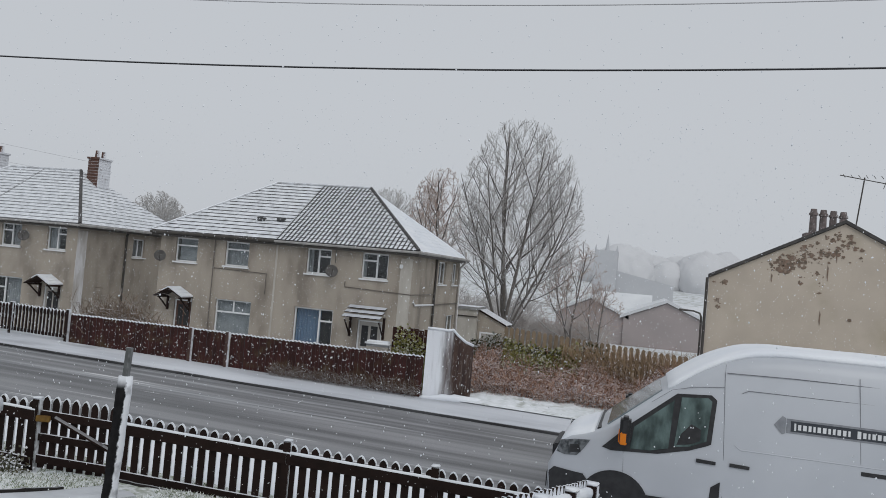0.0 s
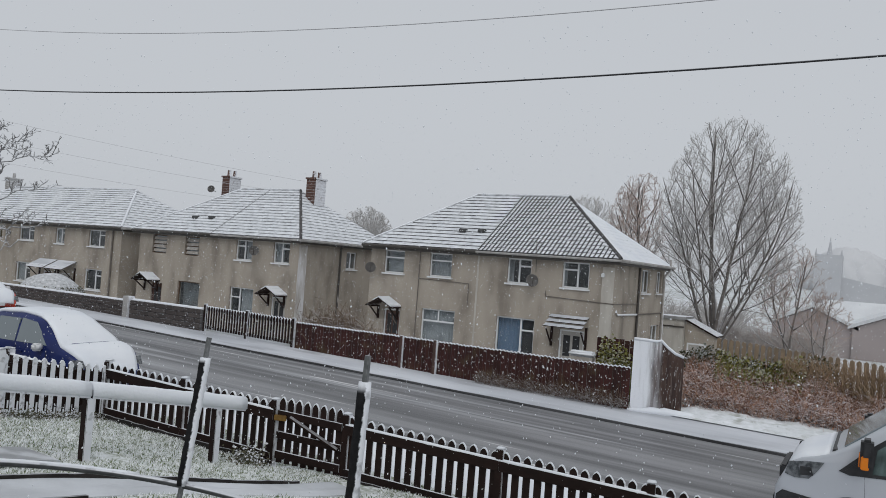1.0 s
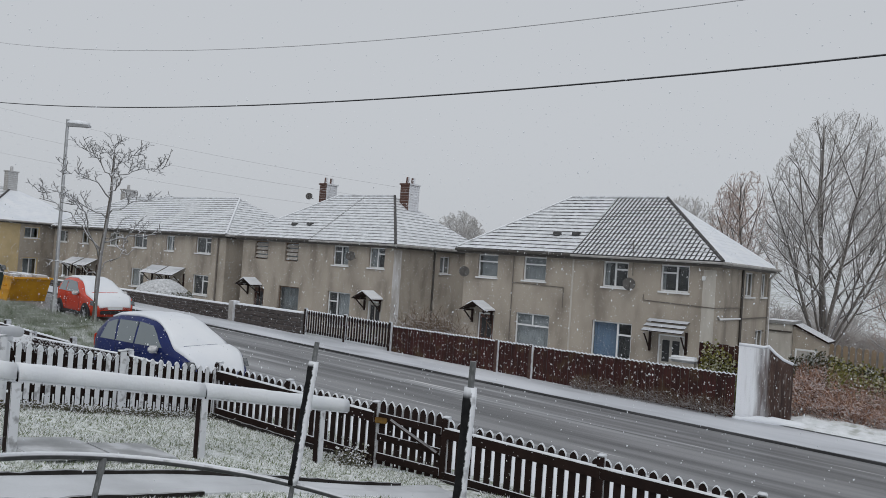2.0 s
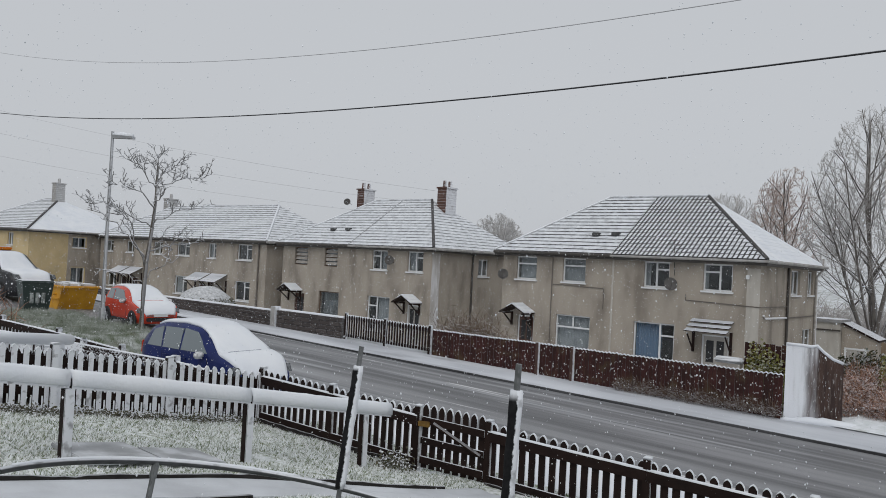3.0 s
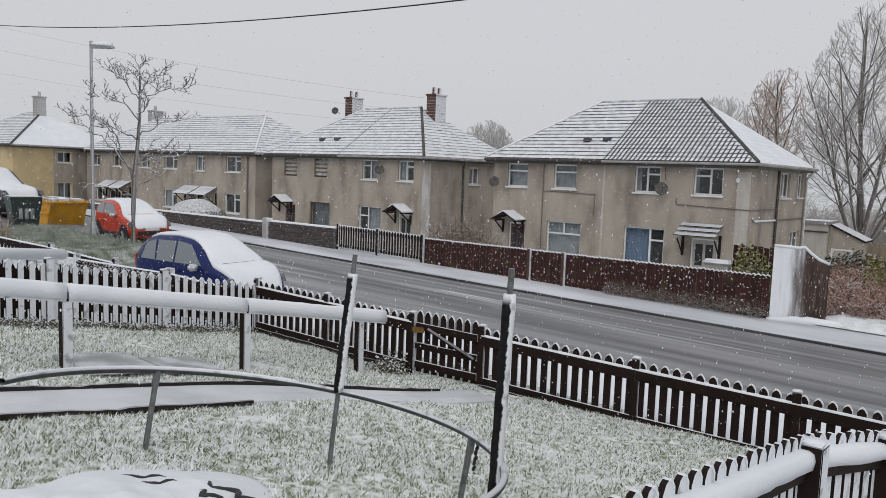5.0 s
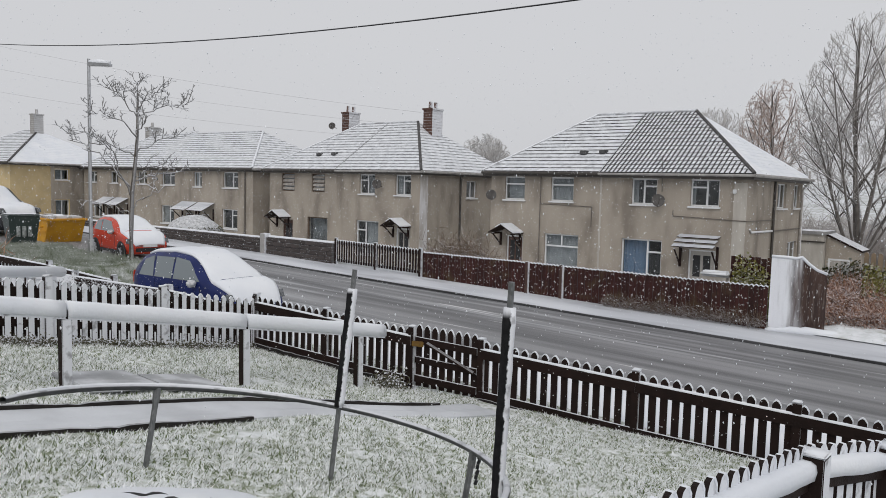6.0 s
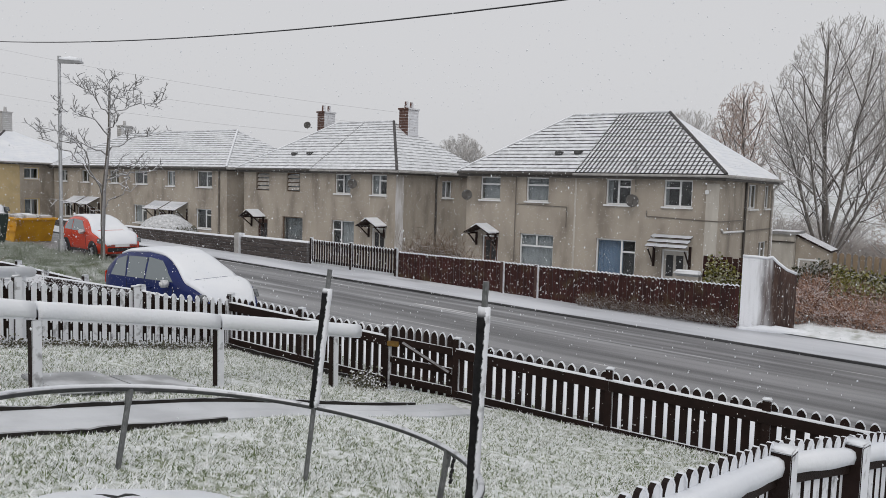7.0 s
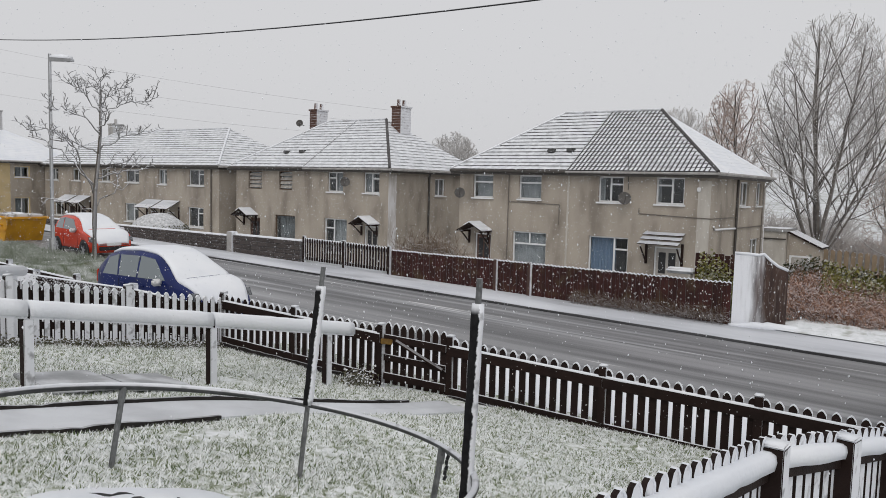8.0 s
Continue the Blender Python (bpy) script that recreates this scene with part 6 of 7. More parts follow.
def street_lamp():
    x, y = -11.85, -18.5
    z = road_z(x)
    f = thing("street_lamp", (x, y, z), "grey steel street lamp with a flat snow-topped head", "street lamp")
    bm = bmesh.new()
    tube(bm, (x, y, z), (x, y, z + 1.1), 0.085, seg=12)
    part("base", bm, LAMP_STEEL, f)
    bm = bmesh.new()
    tube(bm, (x, y, z + 1.1), (x, y, 7.35), 0.05, 0.04, seg=12)
    part("pole", bm, LAMP_STEEL, f)
    d = Vector((0.85, 0.53, 0)).normalized()
    bm = bmesh.new()
    a = Vector((x, y, 7.16))
    n = Vector((-d.y, d.x, 0)) * 0.09
    vs = [bm.verts.new(p) for p in (a - n * 0.5, a + d * 0.62 - n, a + d * 0.62 + n, a + n * 0.5)]
    vt = [bm.verts.new(v.co + Vector((0, 0, 0.1 if i in (0, 3) else 0.06))) for i, v in enumerate(vs)]
    bm.faces.new(vs)
    bm.faces.new(vt)
    for k in range(4):
        bm.faces.new((vs[k], vs[(k + 1) % 4], vt[(k + 1) % 4], vt[k]))
    h = part("head", bm, LAMP_STEEL, f)
    bm = bmesh.new()
    polyline(bm, [a + d * 0.02 + Vector((0, 0, 0.11)), a + d * 0.3 + Vector((0, 0, 0.11)), a + d * 0.6 + Vector((0, 0, 0.08))], [0.05, 0.075, 0.06], 8)
    part("snow", bm, SNOW, h, smooth=True)


street_lamp()


# ---- neighbour's garden fences ----
NEXT = [((-4.35, -20.72), (-1.9, -20.66)), ((-5.6, -21.9), (-4.35, -20.78)), ((-7.9, -21.35), (-5.5, -21.2)), ((-10.2, -21.6), (-7.9, -21.35)), ((-6.8, -23.6), (-5.6, -21.9))]
for a, b in NEXT:
    picket_fence(gp(*a, -0.15), gp(*b, -0.15), round(math.dist(a, b) / 0.143), "neighbour's brown picket fence panel with snowy tops", "neighbouring fences", h=0.8, post_h=0.88)
bm = bmesh.new()
polyline(bm, [(-2.2, -25.6, garden_z(-2.2, -25.6) + 0.80), (-4.6, -22.6, garden_z(-4.6, -22.6) + 0.80)], 0.09, 8)
nr = thing("garden_rail", gp(-2.4, -25.0), "neighbour's low timber rail heaped with snow", "rail")
part("snow", bm, SNOW, nr, smooth=True)
for x, y in ((-2.4, -25.35), (-3.4, -24.1), (-4.4, -22.85)):
    bm = bmesh.new()
    box(bm, x - 0.05, x + 0.05, y - 0.05, y + 0.05, garden_z(x, y) - 0.1, garden_z(x, y) + 0.78)
    part("post", bm, WOOD, nr)


# ---- vehicles ----
def loft(stations, ring, mi=None):
    bm = bmesh.new()
    prev = None
    for s in stations:
        r = [bm.verts.new(p) for p in ring(s)]
        if prev:
            for k in range(len(r) - 1):
                bm.faces.new((prev[k], prev[k + 1], r[k + 1], r[k]))
            bm.faces.new((prev[-1], prev[0], r[0], r[-1]))
        else:
            bm.faces.new(r)
        prev = r
    bm.faces.new(prev)
    return bm


def wheel(parent, x, y, z, r, w, out):
    bm = bmesh.new()
    prof = [(r * 0.62, w / 2), (r * 0.9, w / 2), (r, w * 0.36), (r, -w * 0.36), (r * 0.9, -w / 2), (r * 0.62, -w / 2)]
    n = 28
    rings = [[bm.verts.new((x + math.cos(a) * q, y + t, z + math.sin(a) * q)) for q, t in prof] for a in [k * math.tau / n for k in range(n)]]
    for i in range(n):
        for k in range(len(prof)):
            bm.faces.new((rings[i][k], rings[i][(k + 1) % len(prof)], rings[(i + 1) % n][(k + 1) % len(prof)], rings[(i + 1) % n][k]))
    ob = part("wheel", bm, RUBBER, parent, smooth=True)
    bm = bmesh.new()
    tube(bm, (x, y + out * w * 0.30, z), (x, y + out * w * 0.40, z), r * 0.63, r * 0.58, seg=20)
    for k in range(5):
        a = k * math.tau / 5
        c, s = math.cos(a), math.sin(a)
        tube(bm, (x, y + out * w * 0.43, z), (x + c * r * 0.55, y + out * w * 0.42, z + s * r * 0.55), 0.035, seg=6)
    part("rim", bm, RIM, ob)


def car(name, label, paint, L, W, top, belt, at, heading, snow_from, glass_spans, nose, mirror_x, mirror_col, wheels, wr=0.30, size=0.91, inset=0.0, length=1.0):
    """A hatchback lofted through side stations: top(x) and belt(x) give the silhouette; x runs forward from the tail."""
    f = thing(name, (0, 0, 0), label, "car", "parked cars")
    xs = steps((0, L, L / 44))
    lo = 0.2

    def half(x, z):
        e = min(x, L - x)
        w = W / 2 * (1 - 0.22 * (1 - min(1, max(0, e) / 0.55)) ** 2)
        b, t = belt(x), top(x)
        if z > b:
            w -= (z - b) * 0.30
        elif z < 0.5:
            w -= (0.5 - z) * 0.12
        return w

    def ring(x, grow=0.0, lower=None):
        t, b = top(x) + grow, min(belt(x), top(x) - 0.06)
        zs = [lo, 0.45, b * 0.55 + 0.2, b]
        side = [(half(x, z), z) for z in zs]
        side += [(half(x, b + (t - b) * 0.6), b + (t - b) * 0.6), (half(x, t) - 0.08, t - 0.035), (half(x, t) * 0.55, t)]
        return [Vector((x, w, z)) for w, z in side] + [Vector((x, -w, z)) for w, z in side[::-1]]
    bm = loft(xs, ring)
    # wheel arches are shown by dark liners standing 4 mm proud
    part("body", bm, paint, f, smooth=True)
    for s in (-1, 1):
        for wx in wheels:
            bm = bmesh.new()
            n = 16
            outline = [(wx + math.cos(k * math.pi / n) * (wr + 0.07), 0.30 + math.sin(k * math.pi / n) * (wr + 0.07)) for k in range(n + 1)] + [(wx - wr - 0.07, 0.19), (wx + wr + 0.07, 0.19)]
            y0 = s * (half(wx, 0.45) + 0.006)
            prism(bm, outline, "y", y0 - s * 0.05, y0)
            part("wheel_arch", bm, BLACK, f)
            wheel(f, wx, s * (half(wx, 0.4) - 0.07), wr, wr, 0.19, s)
    # side windows
    for s in (-1, 1):
        for poly in glass_spans:
            bm = bmesh.new()
            va = [bm.verts.new((x, s * (half(x, z) + 0.008), z)) for x, z in poly]
            vb = [bm.verts.new((x, s * (half(x, z) - 0.02), z)) for x, z in poly]
            bm.faces.new(va)
            for k in range(len(poly)):
                bm.faces.new((va[k], va[(k + 1) % len(poly)], vb[(k + 1) % len(poly)], vb[k]))
            part("side_window", bm, CAR_GLASS, f)
    # door gaps, handles and sills
    for s in (-1, 1):
        edges = sorted({round(p[0][0], 2) for p in glass_spans[1:]} | {round(glass_spans[-1][-1][0] + 0.04, 2)})
        for x in edges:
            bm = bmesh.new()
            zs = [0.34, 0.5, 0.7, belt(x) - 0.03]
            for za, zb in zip(zs, zs[1:]):
                tube(bm, (x, s * (half(x, za) + 0.001), za), (x, s * (half(x, zb) + 0.001), zb), 0.006, seg=5)
            part("door_gap", bm, BLACK, f)
        for x in edges[:-1]:
            bm = bmesh.new()
            w = half(x + 0.2, belt(x) - 0.12)
            box(bm, x + 0.06, x + 0.25, min(s * (w - 0.01), s * (w + 0.025)), max(s * (w - 0.01), s * (w + 0.025)), belt(x) - 0.15, belt(x) - 0.11, bevel=0.008)
            part("door_handle", bm, paint, f)
        bm = bmesh.new()
        w = half(L / 2, 0.3)
        box(bm, wheels[0] + wr + 0.08, wheels[1] - wr - 0.08, min(s * (w - 0.03), s * (w + 0.012)), max(s * (w - 0.03), s * (w + 0.012)), 0.2, 0.3, bevel=0.01)
        part("sill", bm, BLACK, f)
    # blanket of snow over roof, windscreen and bonnet
    sx = [x for x in xs if x >= snow_from] 

    def snow_ring(x):
        t = top(x)
        g = 0.05 * min(1, (x - snow_from) / 0.1 + 0.2, (L - x) / 0.12 + 0.3) + 0.015 * noise.noise((x * 2.2, 0, 5)) - 0.075 * math.exp(-((x - mirror_x - 0.45) / 0.06) ** 2) - 0.03 * math.exp(-((x - mirror_x + 0.42) / 0.05) ** 2)
        # the roof's edge stays clear; over the bonnet the snow comes down to the wings
        fall = min(1, max(0, (x - mirror_x) / 0.5))
        w1 = half(x, t) - 0.13 + 0.07 * fall - inset
        e = (w1 - 0.07, t + g)
        pts = [(w1, t - 0.03 - 0.05 * fall), (w1 + 0.015, t + g * 0.4), e, (half(x, t) * 0.5, t + g * 1.15), (0, t + g * 1.2)]
        return [Vector((x, w, z)) for w, z in pts] + [Vector((x, -w, z)) for w, z in pts[-2::-1]]
    part("snow", loft(sx, snow_ring), SNOW, f, "thick snow over roof, windscreen and bonnet", smooth=True)
    for s in (-1, 1):
        bm = bmesh.new()
        x, z = L - 0.28, nose
        w = half(x, z)
        prism(bm, [(x - 0.12, z - 0.08), (x + 0.18, z - 0.10), (x + 0.10, z + 0.07), (x - 0.2, z + 0.09)], "y", s * (w - 0.16), s * (w + 0.006))
        part("headlight", bm, LENS, f)
        bm = bmesh.new()
        w = half(mirror_x, belt(mirror_x))
        box(bm, mirror_x - 0.08, mirror_x + 0.08, min(s * w, s * (w + 0.2)), max(s * w, s * (w + 0.2)), belt(mirror_x) - 0.02, belt(mirror_x) + 0.13, bevel=0.035)
        part("mirror", bm, mirror_col, f, smooth=True)
        bm = bmesh.new()
        box(bm, 0.02, 0.1, min(s * (W / 2 - 0.28), s * (W / 2 - 0.14)), max(s * (W / 2 - 0.28), s * (W / 2 - 0.14)), 0.75, 1.05, bevel=0.02)
        part("tail_light", bm, RED_PAINT, f)
    bm = bmesh.new()
    box(bm, L - 0.06, L + 0.025, -W * 0.33, W * 0.33, 0.28, 0.42, bevel=0.02)
    part("grille", bm, BLACK, f)
    bm = bmesh.new()
    box(bm, L + 0.0, L + 0.03, -0.26, 0.26, 0.45, 0.56)
    part("number_plate", bm, UPVC, f)
    f.matrix_basis = pose(*at, 0, 0, heading) @ Matrix.Diagonal((size * length, size, size, 1.0))
    return f


def glazing():
    m = bpy.data.materials.new("car glass")
    m.use_nodes = True
    b = m.node_tree.nodes["Principled BSDF"]
    b.inputs["Base Color"].default_value = (0.17, 0.20, 0.215, 1)
    b.inputs["Roughness"].default_value = 0.06
    b.inputs["Specular IOR Level"].default_value = 0.9
    return m


CAR_GLASS = glazing()


def profile(pts):
    xs, zs = [p[0] for p in pts], [p[1] for p in pts]

    def f(x):
        # smoothed polyline
        a = 0.09
        return float(sum(np.interp(x + o, xs, zs) * w for o, w in ((-a, 0.25), (0, 0.5), (a, 0.25))))
    return f


blue_top = profile([(0, 0.75), (0.05, 1.0), (0.35, 1.42), (0.8, 1.54), (1.6, 1.58), (2.2, 1.53), (2.45, 1.45), (3.15, 1.04), (3.6, 0.92), (3.9, 0.72), (4.0, 0.50)])
blue_belt = profile([(0, 0.70), (0.1, 0.95), (1.5, 0.97), (3.0, 0.90), (3.6, 0.80), (4.0, 0.45)])
car("car", "dark blue small people carrier with its front half under snow", BLUE_PAINT, 4.0, 1.68, blue_top, blue_belt, (-6.84, -19.48, road_z(-5.1) + 0.02), 5, 0.5,
    [[(0.5, 1.0), (0.62, 1.36), (0.95, 1.45), (1.08, 1.0)], [(1.14, 1.0), (1.05, 1.45), (1.75, 1.46), (1.80, 1.0)], [(1.86, 1.0), (1.82, 1.47), (2.3, 1.42), (2.85, 1.0)]], 0.72, 2.72, UPVC, (0.72, 3.25), 0.31, length=0.9)
red_top = profile([(0, 0.7), (0.05, 0.95), (0.3, 1.36), (0.7, 1.46), (1.4, 1.47), (1.9, 1.38), (2.65, 0.98), (3.1, 0.86), (3.4, 0.68), (3.5, 0.5)])
red_belt = profile([(0, 0.68), (0.1, 0.9), (1.2, 0.93), (2.6, 0.88), (3.1, 0.78), (3.5, 0.45)])
car("car", "small red hatchback with snow on bonnet and windscreen", RED_PAINT, 3.5, 1.62, red_top, red_belt, (-18.1, -14.7, road_z(-16.5)), -5, 0.5,
    [[(0.45, 0.98), (0.6, 1.32), (1.0, 1.36), (1.08, 0.96)], [(1.14, 0.96), (1.08, 1.37), (1.72, 1.33), (2.3, 0.95)]], 0.68, 2.2, UPVC, (0.6, 2.85), 0.28)


def van():
    """A long high-roofed white panel van, nose towards the far end of the street; x runs forward from the tail, its left side towards the garden."""
    L, W = 5.95, 2.03
    f = thing("van", (0, 0, 0), "white high-roofed panel van with snow along its roof", "van", "parked cars")
    top = profile([(0, 2.43), (0.06, 2.54), (1.2, 2.60), (3.0, 2.60), (3.4, 2.56), (3.75, 2.44), (4.05, 2.27), (4.35, 2.05), (5.20, 1.36), (5.42, 1.24), (5.72, 1.15), (5.88, 0.96), (5.95, 0.65)])

    def half(x, z):
        e = min(x + 0.4, L - x)
        w = W / 2 * (1 - 0.30 * (1 - min(1, max(0, e) / 0.95)) ** 2)
        if z > 1.05:
            w -= (z - 1.05) * 0.085
        return w

    def ring(x):
        t = top(x)
        k = min(1.0, t / 2.6)
        zs = [0.32, 0.62, 0.85, 1.05]
        side = [(half(x, min(z, t - 0.1)), min(z, t - 0.12 + 0.02 * i)) for i, z in enumerate(zs)]
        b = side[-1][1]
        side += [(half(x, b + (t - b) * 0.5), b + (t - b) * 0.5), (half(x, t - 0.2) - 0.01, b + (t - b) * 0.86), (half(x, t) - 0.12, t - 0.03 * k), (half(x, t) * 0.5, t)]
        return [Vector((x, w, z)) for w, z in side] + [Vector((x, -w, z)) for w, z in side[::-1]]
    part("body", loft(steps((0, L, L / 60)), ring), VAN_WHITE, f, smooth=True)

    def sheet(name, poly, s, material, proud=0.006, inset=0.03, label="", parent=None):
        bm = bmesh.new()
        face = bm.faces.new([bm.verts.new((x, s * (half(x, z) + proud), z)) for x, z in poly])
        if max(p[0] for p in poly) - min(p[0] for p in poly) > 0.15:
            bmesh.ops.triangulate(bm, faces=[face])
            bmesh.ops.subdivide_edges(bm, edges=bm.edges[:], cuts=3, use_grid_fill=True)
            for v in bm.verts:
                v.co.y = s * (half(v.co.x, v.co.z) + proud)
        grown = bmesh.ops.extrude_face_region(bm, geom=bm.faces[:])["geom"]
        for v in grown:
            if isinstance(v, bmesh.types.BMVert):
                v.co.y -= s * (proud + inset)
        return part(name, bm, material, parent or f, label)

    def seam(poly, s, name="panel_seam", material=None, r=0.0032):
        bm = bmesh.new()
        for a, b in zip(poly, poly[1:]):
            tube(bm, (a[0], s * (half(*a) + 0.001), a[1]), (b[0], s * (half(*b) + 0.001), b[1]), r, seg=5)
        part(name, bm, material or mat("panel gap", (0.20, 0.205, 0.22), (0.15, 0.155, 0.17), scale=5, rough=0.6), f)
    for s in (1, -1):
        # cab door glass: black surround, two panes
        sheet("window_surround", [(3.84, 1.33), (3.80, 1.90), (3.87, 1.96), (4.30, 1.93), (4.86, 1.47), (5.22, 1.11), (5.1, 1.08), (4.5, 1.12), (4.1, 1.22), (3.9, 1.30)], s, BLACK, 0.010)
        sheet("side_window", [(3.90, 1.36), (3.86, 1.88), (3.91, 1.92), (4.24, 1.89), (4.30, 1.24), (4.1, 1.27), (3.95, 1.34)], s, CAB_GLASS, 0.016)
        sheet("side_window", [(4.37, 1.21), (4.33, 1.84), (4.82, 1.43), (4.86, 1.14), (4.6, 1.15)], s, CAB_GLASS, 0.016)
        sheet("seat_back", [(3.98, 1.36), (3.97, 1.50), (4.10, 1.56), (4.22, 1.42), (4.27, 1.27), (4.1, 1.30)], s, BLACK, 0.019)
        sheet("mirror_patch", [(4.90, 1.12), (4.86, 1.39), (5.16, 1.12)], s, BLACK, 0.018)
        seam([(3.66, 0.5), (3.68, 1.2), (3.72, 2.2), (3.72, 2.38)], s)
        seam([(3.72, 2.08), (4.1, 2.04), (4.37, 1.97), (4.62, 1.78)], s)
        seam([(4.94, 1.10), (4.92, 0.78), (4.75, 0.6)], s)
        seam([(2.05, 0.5), (2.08, 1.4), (2.13, 2.38)], s)
        seam([(3.70, 2.27), (2.9, 2.29), (0.2, 2.29)], s, r=0.005)
        seam([(3.50, 2.03), (3.42, 2.07), (0.3, 2.08)], s, r=0.004)
        seam([(3.55, 1.36), (3.48, 1.31), (2.05, 1.31), (0.3, 1.29)], s, r=0.008, material=VAN_WHITE, name="swage_line")
        for x in (3.77, 3.36):
            sheet("door_handle", [(x, 1.08), (x + 0.24, 1.085), (x + 0.24, 1.13), (x, 1.12)], s, BLACK, 0.02)
        sheet("slide_rail", [(0.4, 1.19), (2.07, 1.20), (2.07, 1.25), (0.4, 1.24)], s, BLACK, 0.006)
        sheet("sill_trim", [(1.9, 0.33), (4.7, 0.33), (4.7, 0.56), (1.9, 0.56)], s, BLACK, 0.012)
        sheet("fuel_flap", [(3.70, 0.56), (3.83, 0.56), (3.81, 0.79), (3.70, 0.87)], s, BLACK, 0.008)
        for wx in (1.25, 5.02):
            n = 20
            arch = [(wx + math.cos(k * math.pi / n) * 0.46, 0.36 + math.sin(k * math.pi / n) * 0.46) for k in range(n + 1)]
            sheet("wheel_arch", arch, s, BLACK, 0.008, 0.06)
            wheel(f, wx, s * (half(wx, 0.5) - 0.14), 0.345, 0.345, 0.22, s)
        sheet("bumper_corner", [(5.34, 0.34), (5.90, 0.34), (5.935, 0.62), (5.86, 0.70), (5.45, 0.70), (5.36, 0.6)], s, BLACK, 0.014)
        h = sheet("headlight", [(5.38, 1.17), (5.60, 1.14), (5.80, 1.08), (5.84, 0.92), (5.72, 0.90), (5.55, 0.93), (5.46, 1.04)], s, LENS, 0.010)
        sheet("lamp_bezel", [(5.50, 0.98), (5.53, 1.08), (5.66, 1.06), (5.66, 0.95)], s, BLACK, 0.012, parent=h)
        # mirror with amber repeater
        bm = bmesh.new()
        y0 = half(4.95, 1.35)
        box(bm, 4.86, 5.0, min(s * (y0 + 0.06), s * (y0 + 0.28)), max(s * (y0 + 0.06), s * (y0 + 0.28)), 1.22, 1.58, bevel=0.035)
        box(bm, 4.9, 4.98, min(s * (y0 - 0.03), s * (y0 + 0.08)), max(s * (y0 - 0.03), s * (y0 + 0.08)), 1.24, 1.34, bevel=0.01)
        m = part("mirror", bm, BLACK, f)
        bm = bmesh.new()
        box(bm, 4.995, 5.012, min(s * (y0 + 0.09), s * (y0 + 0.25)), max(s * (y0 + 0.09), s * (y0 + 0.25)), 1.24, 1.40, bevel=0.006)
        box(bm, 4.90, 4.99, min(s * (y0 + 0.262), s * (y0 + 0.288)), max(s * (y0 + 0.262), s * (y0 + 0.288)), 1.22, 1.38, bevel=0.01)
        part("indicator", bm, AMBER, m, "amber indicator lens")
        # the firm's name board: plain bars stand for the lettering
        b = sheet("sign_board", [(2.95, 1.605), (0.35, 1.605), (0.35, 1.785), (2.95, 1.785)], s, SIGN_EDGE, 0.006)
        sheet("sign_panel", [(2.90, 1.63), (0.38, 1.63), (0.38, 1.76), (2.90, 1.76)], s, SIGN, 0.010, parent=b)
        a = 2.86
        for k in range(40):
            wd = 0.022 + 0.02 * abs(math.sin(k * 2.3))
            if k not in (12, 27):
                tall = 0.046 if k in (0, 13, 28) else 0.034
                sheet("letter_bar", [(a, 1.69 - tall), (a - wd, 1.69 - tall), (a - wd, 1.69 + tall), (a, 1.69 + tall)], s, UPVC, 0.014, parent=b)
            a -= wd + 0.022
        sheet("sign_border", [(3.10, 1.69), (3.0, 1.58), (2.96, 1.60), (2.96, 1.79), (3.0, 1.81)], s, SIGN_EDGE, 0.008)
    # windscreen and bonnet vents
    bm = bmesh.new()
    z = lambda x: top(x) + 0.008
    va = [bm.verts.new(p) for p in ((4.50, 0.72, z(4.50)), (5.18, 0.80, z(5.18)), (5.18, -0.80, z(5.18)), (4.50, -0.72, z(4.50)))]
    vb = [bm.verts.new(v.co - Vector((0.02, 0, 0.03))) for v in va]
    bm.faces.new(va)
    for k in range(4):
        bm.faces.new((va[k], va[(k + 1) % 4], vb[(k + 1) % 4], vb[k]))
    part("windscreen", bm, CAR_GLASS, f)
    bm = bmesh.new()
    box(bm, 5.19, 5.31, -0.78, 0.78, top(5.25) - 0.08, top(5.25) - 0.012, bevel=0.01)
    part("scuttle", bm, BLACK, f)
    bm = bmesh.new()
    box(bm, 5.86, 5.97, -0.72, 0.72, 0.36, 0.62, bevel=0.03)
    box(bm, 5.84, 5.93, -0.5, 0.5, 0.78, 0.96, bevel=0.02)
    part("grille", bm, BLACK, f)
    # snow on the roof's crown
    sx = steps((0.03, 4.42, 0.12))

    def snow_ring(x):
        t = top(x)
        g = 0.018 + 0.010 * noise.noise((x * 2, 1, 1))
        w = half(x, t) - 0.10
        pts = [(w, t - 0.06), (w - 0.0, t - 0.01), (w - 0.08, t + g), (w * 0.5, t + g * 1.2), (0, t + g * 1.2)]
        return [Vector((x, a, b)) for a, b in pts] + [Vector((x, -a, b)) for a, b in pts[-2::-1]]
    part("snow", loft(sx, snow_ring), SNOW, f, "layer of snow on the van roof", smooth=True)

    def bonnet_ring(x):
        t = top(x)
        g = 0.022 + 0.012 * noise.noise((x * 4, 2, 1))
        w = half(x, t) - 0.10
        pts = [(w, t - 0.05), (w - 0.02, t), (w - 0.1, t + g), (w * 0.5, t + g * 1.2), (0, t + g * 1.2)]
        return [Vector((x, a, b)) for a, b in pts] + [Vector((x, -a, b)) for a, b in pts[-2::-1]]
    part("snow", loft(steps((5.34, 5.82, 0.06)), bonnet_ring), SNOW, f, "thin snow on the bonnet", smooth=True)
    f.matrix_basis = pose(*VAN_AT, 0, 0, 180 + VAN_TURN)


